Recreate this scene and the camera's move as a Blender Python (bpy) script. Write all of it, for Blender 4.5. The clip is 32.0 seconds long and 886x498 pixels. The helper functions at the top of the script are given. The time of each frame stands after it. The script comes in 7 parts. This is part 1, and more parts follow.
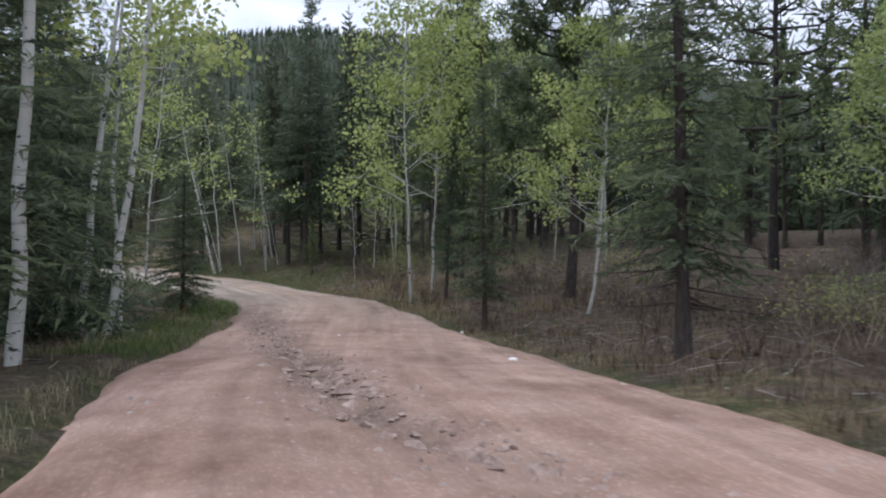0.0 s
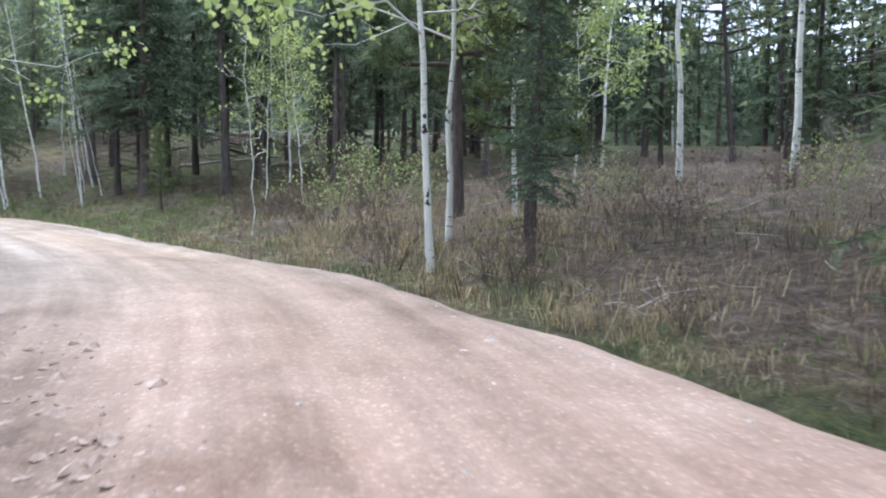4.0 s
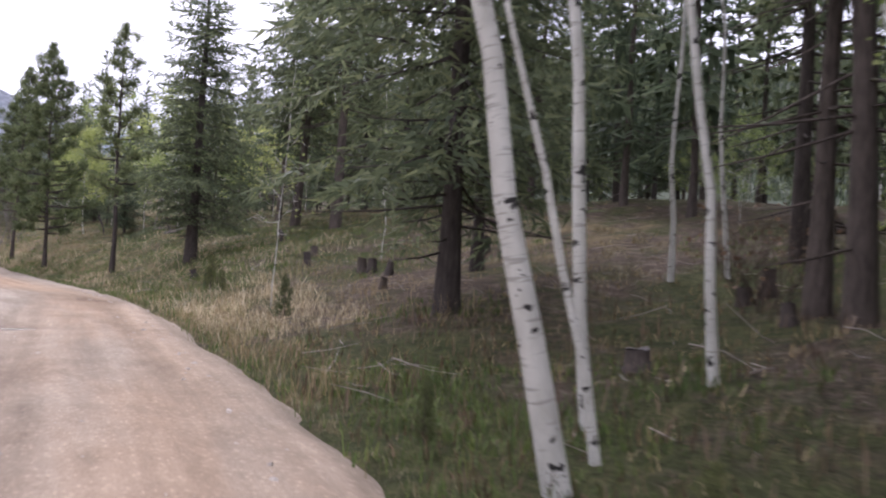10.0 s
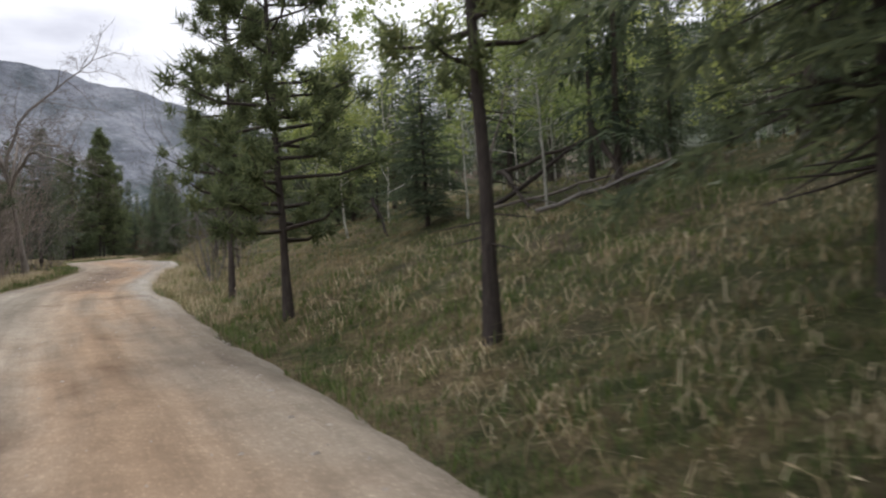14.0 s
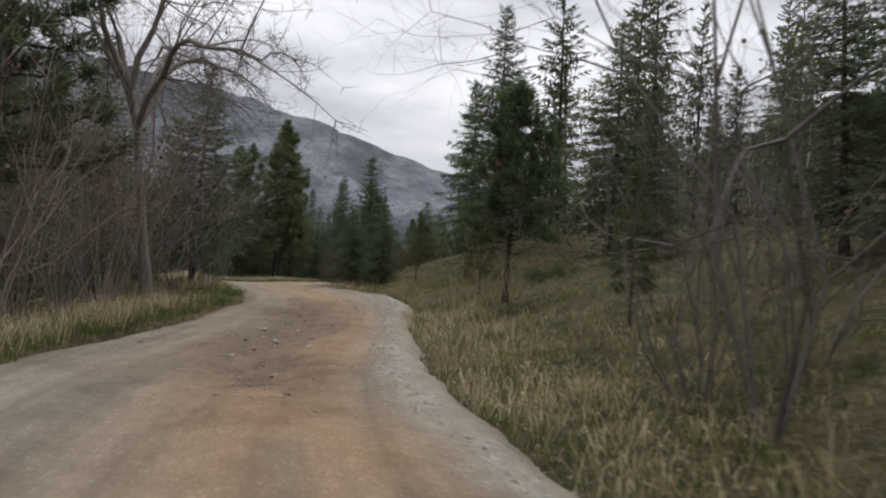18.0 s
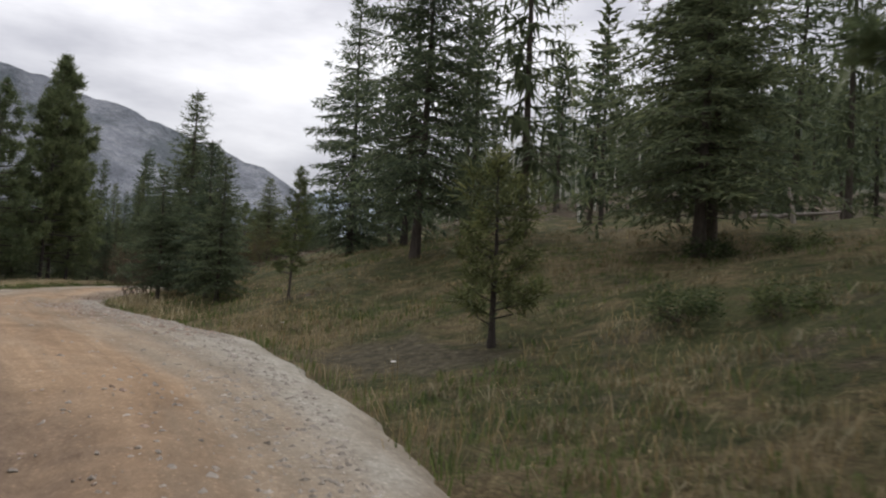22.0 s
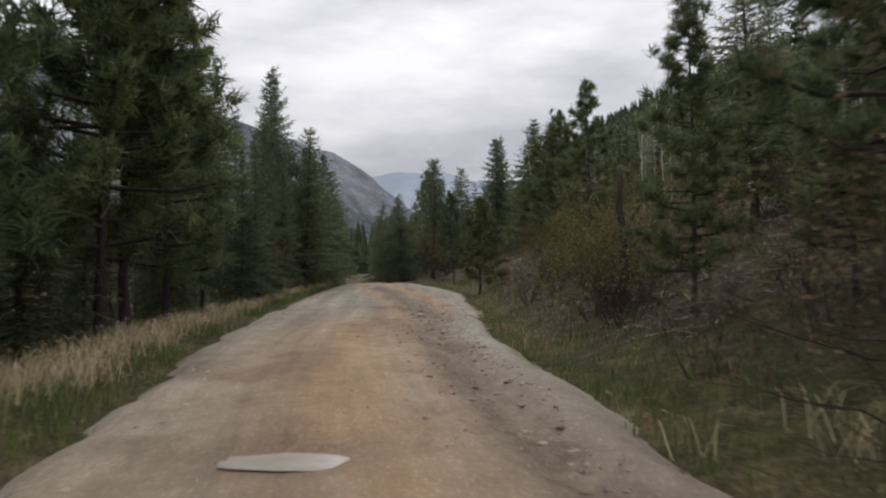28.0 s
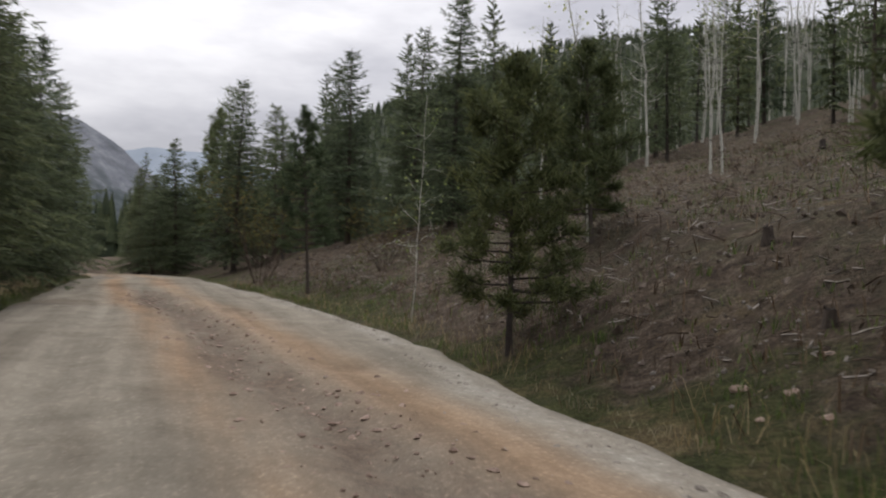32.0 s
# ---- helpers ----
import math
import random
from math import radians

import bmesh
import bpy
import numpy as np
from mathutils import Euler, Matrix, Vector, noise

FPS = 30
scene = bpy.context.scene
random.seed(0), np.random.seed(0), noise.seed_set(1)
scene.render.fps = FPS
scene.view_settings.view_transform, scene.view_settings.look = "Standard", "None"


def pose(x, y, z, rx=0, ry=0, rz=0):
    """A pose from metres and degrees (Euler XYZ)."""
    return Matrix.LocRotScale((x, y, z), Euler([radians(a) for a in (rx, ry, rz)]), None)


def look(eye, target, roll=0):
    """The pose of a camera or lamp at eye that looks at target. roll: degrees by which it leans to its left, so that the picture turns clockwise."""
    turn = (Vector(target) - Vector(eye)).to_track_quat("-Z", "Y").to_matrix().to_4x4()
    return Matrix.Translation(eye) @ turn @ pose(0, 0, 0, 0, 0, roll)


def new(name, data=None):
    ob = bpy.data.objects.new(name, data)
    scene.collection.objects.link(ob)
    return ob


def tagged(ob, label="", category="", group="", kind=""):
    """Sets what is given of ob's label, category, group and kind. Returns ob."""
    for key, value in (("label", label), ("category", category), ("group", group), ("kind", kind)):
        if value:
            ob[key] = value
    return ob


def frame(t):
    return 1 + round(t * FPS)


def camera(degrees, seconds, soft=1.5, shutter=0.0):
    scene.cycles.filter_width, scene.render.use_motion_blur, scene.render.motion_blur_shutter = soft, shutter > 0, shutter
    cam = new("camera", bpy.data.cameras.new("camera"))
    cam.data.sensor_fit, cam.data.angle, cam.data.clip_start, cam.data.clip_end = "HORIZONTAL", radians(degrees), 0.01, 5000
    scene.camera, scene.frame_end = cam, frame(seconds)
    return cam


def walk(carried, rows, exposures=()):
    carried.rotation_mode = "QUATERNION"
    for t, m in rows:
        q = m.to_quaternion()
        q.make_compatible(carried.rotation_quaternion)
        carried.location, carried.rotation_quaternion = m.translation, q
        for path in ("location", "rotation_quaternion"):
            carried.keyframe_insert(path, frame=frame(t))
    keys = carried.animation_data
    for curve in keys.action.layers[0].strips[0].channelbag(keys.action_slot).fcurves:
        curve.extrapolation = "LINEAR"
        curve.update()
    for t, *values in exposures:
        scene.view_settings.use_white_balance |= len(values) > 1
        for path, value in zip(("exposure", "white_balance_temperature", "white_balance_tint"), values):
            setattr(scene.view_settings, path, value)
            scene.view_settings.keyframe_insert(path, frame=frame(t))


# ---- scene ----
# ---- the camera and its way ----
cam = camera(55.5, 32.0, 2.05, 0.3)
PATH = [
    (0, (0.0, 0.0, -0.0), (0.6, 9.98, -0.04), 0.7),
    (0.1, (-0.11, 0.51, -0.01), (0.48, 10.49, -0.06), 0.7),
    (0.2, (-0.22, 1.02, -0.02), (0.37, 11.01, -0.08), 0.7),
    (0.3, (-0.33, 1.54, -0.03), (0.26, 11.52, -0.1), 0.7),
    (0.4, (-0.44, 2.04, -0.04), (0.15, 12.02, -0.12), 0.8),
    (0.5, (-0.55, 2.53, -0.05), (0.05, 12.51, -0.14), 0.8),
    (0.6, (-0.65, 3.01, -0.06), (-0.05, 12.99, -0.16), 0.8),
    (0.7, (-0.74, 3.48, -0.07), (-0.14, 13.46, -0.17), 0.9),
    (0.8, (-0.84, 3.94, -0.08), (-0.23, 13.92, -0.18), 1.0),
    (0.9, (-0.93, 4.39, -0.09), (-0.32, 14.37, -0.19), 1.1),
    (1, (-1.02, 4.84, -0.1), (-0.4, 14.82, -0.21), 1.2),
    (1.1, (-1.12, 5.28, -0.1), (-0.48, 15.26, -0.23), 1.5),
    (1.2, (-1.21, 5.71, -0.11), (-0.56, 15.69, -0.25), 1.8),
    (1.3, (-1.31, 6.14, -0.12), (-0.63, 16.12, -0.27), 2.1),
    (1.4, (-1.4, 6.57, -0.13), (-0.7, 16.55, -0.28), 2.4),
    (1.5, (-1.49, 6.99, -0.15), (-0.77, 16.97, -0.3), 2.8),
    (1.6, (-1.57, 7.41, -0.16), (-0.84, 17.38, -0.3), 3.2),
    (1.7, (-1.65, 7.81, -0.17), (-0.9, 17.78, -0.3), 3.6),
    (1.8, (-1.73, 8.22, -0.18), (-0.96, 18.19, -0.3), 4.0),
    (1.9, (-1.8, 8.63, -0.19), (-1.01, 18.6, -0.3), 4.4),
    (2, (-1.87, 9.06, -0.2), (-1.05, 19.03, -0.31), 4.7),
    (2.1, (-1.94, 9.52, -0.22), (-1.06, 19.48, -0.33), 4.9),
    (2.2, (-2.0, 9.99, -0.24), (-1.07, 19.95, -0.36), 5.1),
    (2.3, (-2.06, 10.48, -0.26), (-1.06, 20.43, -0.39), 5.2),
    (2.4, (-2.11, 10.97, -0.28), (-1.05, 20.91, -0.42), 5.2),
    (2.5, (-2.16, 11.45, -0.3), (-1.03, 21.39, -0.45), 5.2),
    (3, (-2.3, 13.79, -0.41), (-0.77, 23.66, -0.76), 4.3),
    (3.5, (-2.29, 16.08, -0.55), (-0.29, 25.85, -1.2), 2.1),
    (4, (-2.23, 18.41, -0.66), (0.19, 28.08, -1.48), 0.2),
    (4.5, (-2.2, 20.86, -0.7), (0.46, 30.48, -1.31), -0.1),
    (4.6, (-2.21, 21.36, -0.7), (0.49, 30.98, -1.2), 0.2),
    (4.7, (-2.21, 21.88, -0.7), (0.51, 31.49, -1.09), 0.6),
    (4.8, (-2.21, 22.39, -0.7), (0.53, 32.01, -0.96), 1.0),
    (4.9, (-2.22, 22.91, -0.69), (0.52, 32.53, -0.81), 1.4),
    (5, (-2.23, 23.43, -0.68), (0.49, 33.05, -0.64), 1.6),
    (5.1, (-2.24, 23.95, -0.66), (0.42, 33.59, -0.38), 1.6),
    (5.2, (-2.26, 24.47, -0.64), (0.32, 34.12, -0.06), 1.4),
    (5.3, (-2.28, 25.0, -0.62), (0.2, 34.65, 0.26), 1.2),
    (5.4, (-2.31, 25.52, -0.6), (0.06, 35.17, 0.51), 1.1),
    (5.5, (-2.35, 26.04, -0.58), (-0.08, 35.7, 0.61), 1.2),
    (5.6, (-2.38, 26.55, -0.57), (-0.21, 36.25, 0.51), 1.6),
    (5.7, (-2.43, 27.06, -0.57), (-0.35, 36.81, 0.26), 2.2),
    (5.8, (-2.48, 27.56, -0.56), (-0.51, 37.35, -0.06), 2.9),
    (5.9, (-2.53, 28.07, -0.56), (-0.68, 37.89, -0.36), 3.5),
    (6, (-2.6, 28.58, -0.57), (-0.87, 38.43, -0.58), 3.9),
    (6.1, (-2.66, 29.08, -0.58), (-1.09, 38.96, -0.69), 4.0),
    (6.2, (-2.73, 29.58, -0.59), (-1.32, 39.48, -0.76), 4.0),
    (6.3, (-2.8, 30.09, -0.6), (-1.57, 40.01, -0.79), 3.9),
    (6.4, (-2.88, 30.6, -0.62), (-1.83, 40.54, -0.8), 3.8),
    (6.5, (-2.98, 31.11, -0.63), (-2.1, 41.07, -0.8), 3.7),
    (6.6, (-3.09, 31.64, -0.64), (-2.39, 41.61, -0.78), 3.6),
    (6.7, (-3.21, 32.16, -0.66), (-2.69, 42.15, -0.74), 3.5),
    (6.8, (-3.34, 32.69, -0.67), (-2.99, 42.69, -0.68), 3.5),
    (6.9, (-3.49, 33.24, -0.69), (-3.31, 43.23, -0.62), 3.4),
    (7, (-3.64, 33.79, -0.69), (-3.62, 43.79, -0.58), 3.4),
    (7.1, (-3.82, 34.37, -0.7), (-3.94, 44.37, -0.55), 3.4),
    (7.2, (-4.01, 34.97, -0.7), (-4.26, 44.96, -0.52), 3.4),
    (7.3, (-4.21, 35.57, -0.69), (-4.59, 45.56, -0.5), 3.5),
    (7.4, (-4.42, 36.18, -0.68), (-4.92, 46.16, -0.47), 3.5),
    (7.5, (-4.63, 36.78, -0.68), (-5.25, 46.76, -0.44), 3.5),
    (7.6, (-4.84, 37.37, -0.67), (-5.58, 47.34, -0.41), 3.5),
    (7.7, (-5.06, 37.97, -0.66), (-5.91, 47.93, -0.37), 3.5),
    (7.8, (-5.29, 38.57, -0.65), (-6.24, 48.52, -0.33), 3.5),
    (7.9, (-5.52, 39.16, -0.65), (-6.58, 49.1, -0.29), 3.4),
    (8, (-5.75, 39.76, -0.64), (-6.91, 49.68, -0.27), 3.4),
    (8.1, (-6.0, 40.35, -0.65), (-7.24, 50.26, -0.27), 3.4),
    (8.2, (-6.25, 40.94, -0.65), (-7.57, 50.84, -0.28), 3.4),
    (8.3, (-6.5, 41.52, -0.66), (-7.91, 51.42, -0.3), 3.4),
    (8.4, (-6.76, 42.11, -0.67), (-8.24, 52.0, -0.32), 3.4),
    (8.5, (-7.03, 42.71, -0.68), (-8.57, 52.59, -0.33), 3.4),
    (8.6, (-7.3, 43.32, -0.68), (-8.9, 53.19, -0.34), 3.3),
    (8.7, (-7.57, 43.93, -0.68), (-9.22, 53.79, -0.34), 3.3),
    (8.8, (-7.85, 44.55, -0.69), (-9.55, 54.4, -0.34), 3.2),
    (8.9, (-8.13, 45.17, -0.69), (-9.88, 55.01, -0.34), 3.1),
    (9, (-8.42, 45.78, -0.69), (-10.21, 55.61, -0.35), 3.1),
    (9.1, (-8.71, 46.39, -0.69), (-10.54, 56.22, -0.36), 3.1),
    (9.2, (-9.0, 47.0, -0.7), (-10.87, 56.82, -0.37), 3.1),
    (9.3, (-9.29, 47.61, -0.7), (-11.21, 57.42, -0.39), 3.1),
    (9.4, (-9.59, 48.21, -0.7), (-11.55, 58.02, -0.4), 3.1),
    (9.5, (-9.89, 48.8, -0.7), (-11.9, 58.6, -0.41), 3.2),
    (9.6, (-10.19, 49.38, -0.7), (-12.25, 59.16, -0.4), 3.2),
    (9.7, (-10.49, 49.95, -0.71), (-12.6, 59.72, -0.4), 3.2),
    (9.8, (-10.79, 50.51, -0.71), (-12.96, 60.27, -0.39), 3.2),
    (9.9, (-11.1, 51.06, -0.72), (-13.33, 60.8, -0.37), 3.2),
    (10, (-11.42, 51.6, -0.72), (-13.72, 61.32, -0.34), 3.3),
    (10.1, (-11.74, 52.12, -0.71), (-14.14, 61.82, -0.31), 3.4),
    (10.2, (-12.07, 52.63, -0.71), (-14.57, 62.31, -0.27), 3.6),
    (10.3, (-12.4, 53.14, -0.7), (-15.02, 62.78, -0.23), 3.8),
    (10.4, (-12.73, 53.63, -0.7), (-15.47, 63.24, -0.19), 3.9),
    (10.5, (-13.06, 54.12, -0.69), (-15.91, 63.69, -0.14), 3.9),
    (10.6, (-13.39, 54.6, -0.67), (-16.34, 64.14, -0.09), 3.7),
    (10.7, (-13.71, 55.07, -0.65), (-16.77, 64.57, -0.02), 3.3),
    (10.8, (-14.04, 55.54, -0.63), (-17.2, 65.0, 0.05), 2.8),
    (10.9, (-14.37, 56.0, -0.61), (-17.62, 65.43, 0.09), 2.4),
    (11, (-14.71, 56.46, -0.59), (-18.05, 65.86, 0.08), 2.2),
    (11.1, (-15.05, 56.91, -0.57), (-18.46, 66.3, 0.0), 2.2),
    (11.2, (-15.41, 57.37, -0.55), (-18.86, 66.75, -0.14), 2.3),
    (11.3, (-15.77, 57.82, -0.53), (-19.26, 67.19, -0.3), 2.5),
    (11.4, (-16.13, 58.28, -0.52), (-19.66, 67.63, -0.42), 2.7),
    (11.5, (-16.5, 58.74, -0.5), (-20.09, 68.07, -0.47), 2.8),
    (11.6, (-16.87, 59.21, -0.49), (-20.54, 68.51, -0.42), 2.9),
    (11.7, (-17.25, 59.68, -0.48), (-21.01, 68.94, -0.3), 2.9),
    (11.8, (-17.63, 60.16, -0.47), (-21.49, 69.38, -0.14), 2.9),
    (11.9, (-18.01, 60.64, -0.46), (-21.96, 69.82, 0.0), 2.8),
    (12, (-18.41, 61.13, -0.44), (-22.41, 70.28, 0.1), 2.8),
    (12.1, (-18.8, 61.64, -0.43), (-22.84, 70.77, 0.13), 2.8),
    (12.2, (-19.21, 62.15, -0.42), (-23.25, 71.28, 0.14), 2.8),
    (12.3, (-19.62, 62.67, -0.4), (-23.65, 71.8, 0.12), 2.8),
    (12.4, (-20.03, 63.19, -0.39), (-24.06, 72.33, 0.1), 2.8),
    (12.5, (-20.46, 63.72, -0.37), (-24.48, 72.87, 0.08), 2.8),
    (12.6, (-20.9, 64.27, -0.36), (-24.91, 73.41, 0.05), 3.0),
    (12.7, (-21.34, 64.82, -0.35), (-25.35, 73.97, 0.01), 3.3),
    (12.8, (-21.8, 65.37, -0.33), (-25.8, 74.53, -0.03), 3.6),
    (12.9, (-22.25, 65.93, -0.32), (-26.25, 75.09, -0.06), 3.8),
    (13, (-22.7, 66.47, -0.31), (-26.71, 75.63, -0.06), 3.7),
    (13.1, (-23.14, 67.02, -0.29), (-27.18, 76.17, -0.02), 3.4),
    (13.2, (-23.58, 67.57, -0.26), (-27.64, 76.7, 0.05), 2.8),
    (13.3, (-24.01, 68.11, -0.24), (-28.11, 77.22, 0.14), 2.2),
    (13.4, (-24.45, 68.65, -0.22), (-28.6, 77.73, 0.21), 1.4),
    (13.5, (-24.9, 69.17, -0.21), (-29.11, 78.22, 0.24), 0.7),
    (13.6, (-25.35, 69.68, -0.21), (-29.65, 78.69, 0.22), 0.0),
    (13.7, (-25.8, 70.18, -0.21), (-30.21, 79.15, 0.15), -0.8),
    (13.8, (-26.26, 70.67, -0.22), (-30.78, 79.58, 0.07), -1.5),
    (13.9, (-26.73, 71.15, -0.23), (-31.37, 80.0, 0.0), -2.2),
    (14, (-27.19, 71.61, -0.23), (-31.95, 80.41, -0.03), -2.7),
    (14.1, (-27.66, 72.07, -0.25), (-32.54, 80.8, -0.01), -3.0),
    (14.2, (-28.13, 72.51, -0.26), (-33.14, 81.17, 0.03), -3.1),
    (14.3, (-28.61, 72.95, -0.28), (-33.74, 81.53, 0.09), -3.1),
    (14.4, (-29.09, 73.38, -0.29), (-34.34, 81.88, 0.15), -3.1),
    (14.5, (-29.58, 73.8, -0.29), (-34.94, 82.23, 0.2), -3.0),
    (14.6, (-30.08, 74.22, -0.28), (-35.55, 82.57, 0.25), -2.8),
    (14.7, (-30.59, 74.63, -0.26), (-36.17, 82.91, 0.3), -2.6),
    (14.8, (-31.1, 75.04, -0.24), (-36.78, 83.25, 0.34), -2.3),
    (14.9, (-31.61, 75.44, -0.21), (-37.38, 83.58, 0.39), -2.0),
    (15, (-32.12, 75.83, -0.18), (-37.97, 83.92, 0.42), -1.8),
    (15.1, (-32.63, 76.2, -0.16), (-38.54, 84.25, 0.45), -1.7),
    (15.2, (-33.15, 76.56, -0.14), (-39.1, 84.58, 0.48), -1.6),
    (15.3, (-33.66, 76.92, -0.11), (-39.65, 84.9, 0.5), -1.5),
    (15.4, (-34.18, 77.27, -0.09), (-40.19, 85.24, 0.52), -1.5),
    (15.5, (-34.69, 77.63, -0.06), (-40.73, 85.57, 0.55), -1.4),
    (16, (-37.19, 79.51, 0.04), (-43.33, 87.37, 0.71), 0.1),
    (16.5, (-39.63, 81.45, 0.12), (-45.8, 89.28, 0.91), 2.3),
    (17, (-42.03, 83.39, 0.21), (-48.2, 91.22, 1.09), 4.1),
    (17.5, (-44.42, 85.27, 0.32), (-50.61, 93.07, 1.18), 4.6),
    (17.6, (-44.89, 85.64, 0.34), (-51.11, 93.43, 1.19), 4.4),
    (17.7, (-45.37, 86.0, 0.37), (-51.6, 93.78, 1.19), 4.2),
    (17.8, (-45.85, 86.37, 0.4), (-52.09, 94.13, 1.19), 3.9),
    (17.9, (-46.32, 86.73, 0.43), (-52.58, 94.49, 1.18), 3.7),
    (18, (-46.79, 87.08, 0.46), (-53.06, 94.84, 1.19), 3.4),
    (18.1, (-47.26, 87.43, 0.48), (-53.53, 95.19, 1.2), 3.0),
    (18.2, (-47.73, 87.78, 0.51), (-53.99, 95.54, 1.21), 2.6),
    (18.3, (-48.19, 88.13, 0.54), (-54.45, 95.89, 1.22), 2.2),
    (18.4, (-48.65, 88.47, 0.56), (-54.9, 96.25, 1.23), 1.9),
    (18.5, (-49.11, 88.82, 0.59), (-55.33, 96.62, 1.25), 1.5),
    (18.6, (-49.56, 89.18, 0.62), (-55.75, 97.0, 1.27), 1.2),
    (18.7, (-50.01, 89.53, 0.65), (-56.16, 97.39, 1.29), 0.8),
    (18.8, (-50.46, 89.89, 0.69), (-56.56, 97.79, 1.31), 0.5),
    (18.9, (-50.89, 90.25, 0.72), (-56.94, 98.19, 1.33), 0.3),
    (19, (-51.31, 90.6, 0.75), (-57.3, 98.59, 1.36), 0.1),
    (19.1, (-51.71, 90.95, 0.77), (-57.64, 98.98, 1.38), 0.0),
    (19.2, (-52.1, 91.3, 0.79), (-57.97, 99.37, 1.41), -0.0),
    (19.3, (-52.48, 91.64, 0.81), (-58.27, 99.77, 1.43), -0.0),
    (19.4, (-52.85, 91.98, 0.83), (-58.57, 100.16, 1.45), 0.0),
    (19.5, (-53.21, 92.33, 0.85), (-58.85, 100.56, 1.48), 0.1),
    (19.6, (-53.58, 92.67, 0.87), (-59.13, 100.96, 1.5), 0.2),
    (19.7, (-53.93, 93.01, 0.89), (-59.39, 101.37, 1.52), 0.4),
    (19.8, (-54.28, 93.35, 0.9), (-59.64, 101.77, 1.54), 0.6),
    (19.9, (-54.62, 93.69, 0.92), (-59.88, 102.18, 1.55), 0.7),
    (20, (-54.95, 94.04, 0.94), (-60.11, 102.58, 1.57), 0.8),
    (20.1, (-55.26, 94.38, 0.96), (-60.33, 102.98, 1.59), 0.7),
    (20.2, (-55.57, 94.72, 0.98), (-60.54, 103.37, 1.6), 0.4),
    (20.3, (-55.86, 95.06, 1.01), (-60.73, 103.77, 1.61), 0.2),
    (20.4, (-56.15, 95.4, 1.03), (-60.94, 104.16, 1.63), -0.0),
    (20.5, (-56.45, 95.75, 1.06), (-61.15, 104.55, 1.65), -0.1),
    (20.6, (-56.74, 96.09, 1.1), (-61.37, 104.94, 1.69), -0.0),
    (20.7, (-57.03, 96.44, 1.14), (-61.59, 105.33, 1.73), 0.1),
    (20.8, (-57.32, 96.8, 1.18), (-61.81, 105.71, 1.78), 0.4),
    (20.9, (-57.61, 97.15, 1.22), (-62.05, 106.09, 1.83), 0.6),
    (21, (-57.9, 97.5, 1.25), (-62.3, 106.46, 1.89), 0.9),
    (21.1, (-58.2, 97.85, 1.29), (-62.56, 106.83, 1.96), 1.3),
    (21.2, (-58.5, 98.21, 1.32), (-62.84, 107.19, 2.03), 1.7),
    (21.3, (-58.81, 98.56, 1.35), (-63.12, 107.55, 2.11), 2.1),
    (21.4, (-59.11, 98.92, 1.39), (-63.42, 107.91, 2.19), 2.6),
    (21.5, (-59.42, 99.27, 1.42), (-63.73, 108.26, 2.25), 2.9),
    (21.6, (-59.74, 99.63, 1.45), (-64.05, 108.61, 2.29), 3.1),
    (21.7, (-60.05, 99.99, 1.47), (-64.38, 108.96, 2.34), 3.3),
    (21.8, (-60.37, 100.35, 1.5), (-64.72, 109.31, 2.37), 3.4),
    (21.9, (-60.7, 100.71, 1.53), (-65.08, 109.66, 2.39), 3.5),
    (22, (-61.02, 101.07, 1.55), (-65.44, 110.01, 2.4), 3.6),
    (22.1, (-61.35, 101.44, 1.58), (-65.8, 110.36, 2.4), 3.6),
    (22.2, (-61.68, 101.82, 1.6), (-66.18, 110.72, 2.37), 3.6),
    (22.3, (-62.02, 102.19, 1.63), (-66.56, 111.08, 2.34), 3.6),
    (22.4, (-62.36, 102.57, 1.65), (-66.96, 111.43, 2.32), 3.5),
    (22.5, (-62.72, 102.95, 1.68), (-67.37, 111.78, 2.31), 3.5),
    (22.6, (-63.08, 103.34, 1.7), (-67.8, 112.13, 2.31), 3.4),
    (22.7, (-63.45, 103.72, 1.73), (-68.25, 112.48, 2.33), 3.3),
    (22.8, (-63.83, 104.11, 1.76), (-68.71, 112.82, 2.36), 3.2),
    (22.9, (-64.22, 104.5, 1.79), (-69.19, 113.16, 2.39), 3.1),
    (23, (-64.62, 104.88, 1.82), (-69.68, 113.48, 2.42), 3.0),
    (23.1, (-65.02, 105.26, 1.85), (-70.19, 113.81, 2.46), 2.8),
    (23.2, (-65.44, 105.65, 1.89), (-70.71, 114.12, 2.51), 2.6),
    (23.3, (-65.86, 106.03, 1.92), (-71.25, 114.42, 2.56), 2.5),
    (23.4, (-66.29, 106.4, 1.96), (-71.81, 114.72, 2.6), 2.4),
    (23.5, (-66.75, 106.77, 1.99), (-72.38, 115.0, 2.65), 2.3),
    (23.6, (-67.21, 107.13, 2.02), (-72.98, 115.27, 2.68), 2.4),
    (23.7, (-67.69, 107.48, 2.05), (-73.6, 115.52, 2.72), 2.5),
    (23.8, (-68.18, 107.82, 2.08), (-74.23, 115.76, 2.75), 2.7),
    (23.9, (-68.69, 108.17, 2.11), (-74.87, 116.0, 2.78), 3.0),
    (24, (-69.21, 108.51, 2.14), (-75.51, 116.24, 2.81), 3.1),
    (24.1, (-69.75, 108.84, 2.16), (-76.17, 116.49, 2.82), 3.4),
    (24.2, (-70.31, 109.17, 2.18), (-76.83, 116.72, 2.82), 3.7),
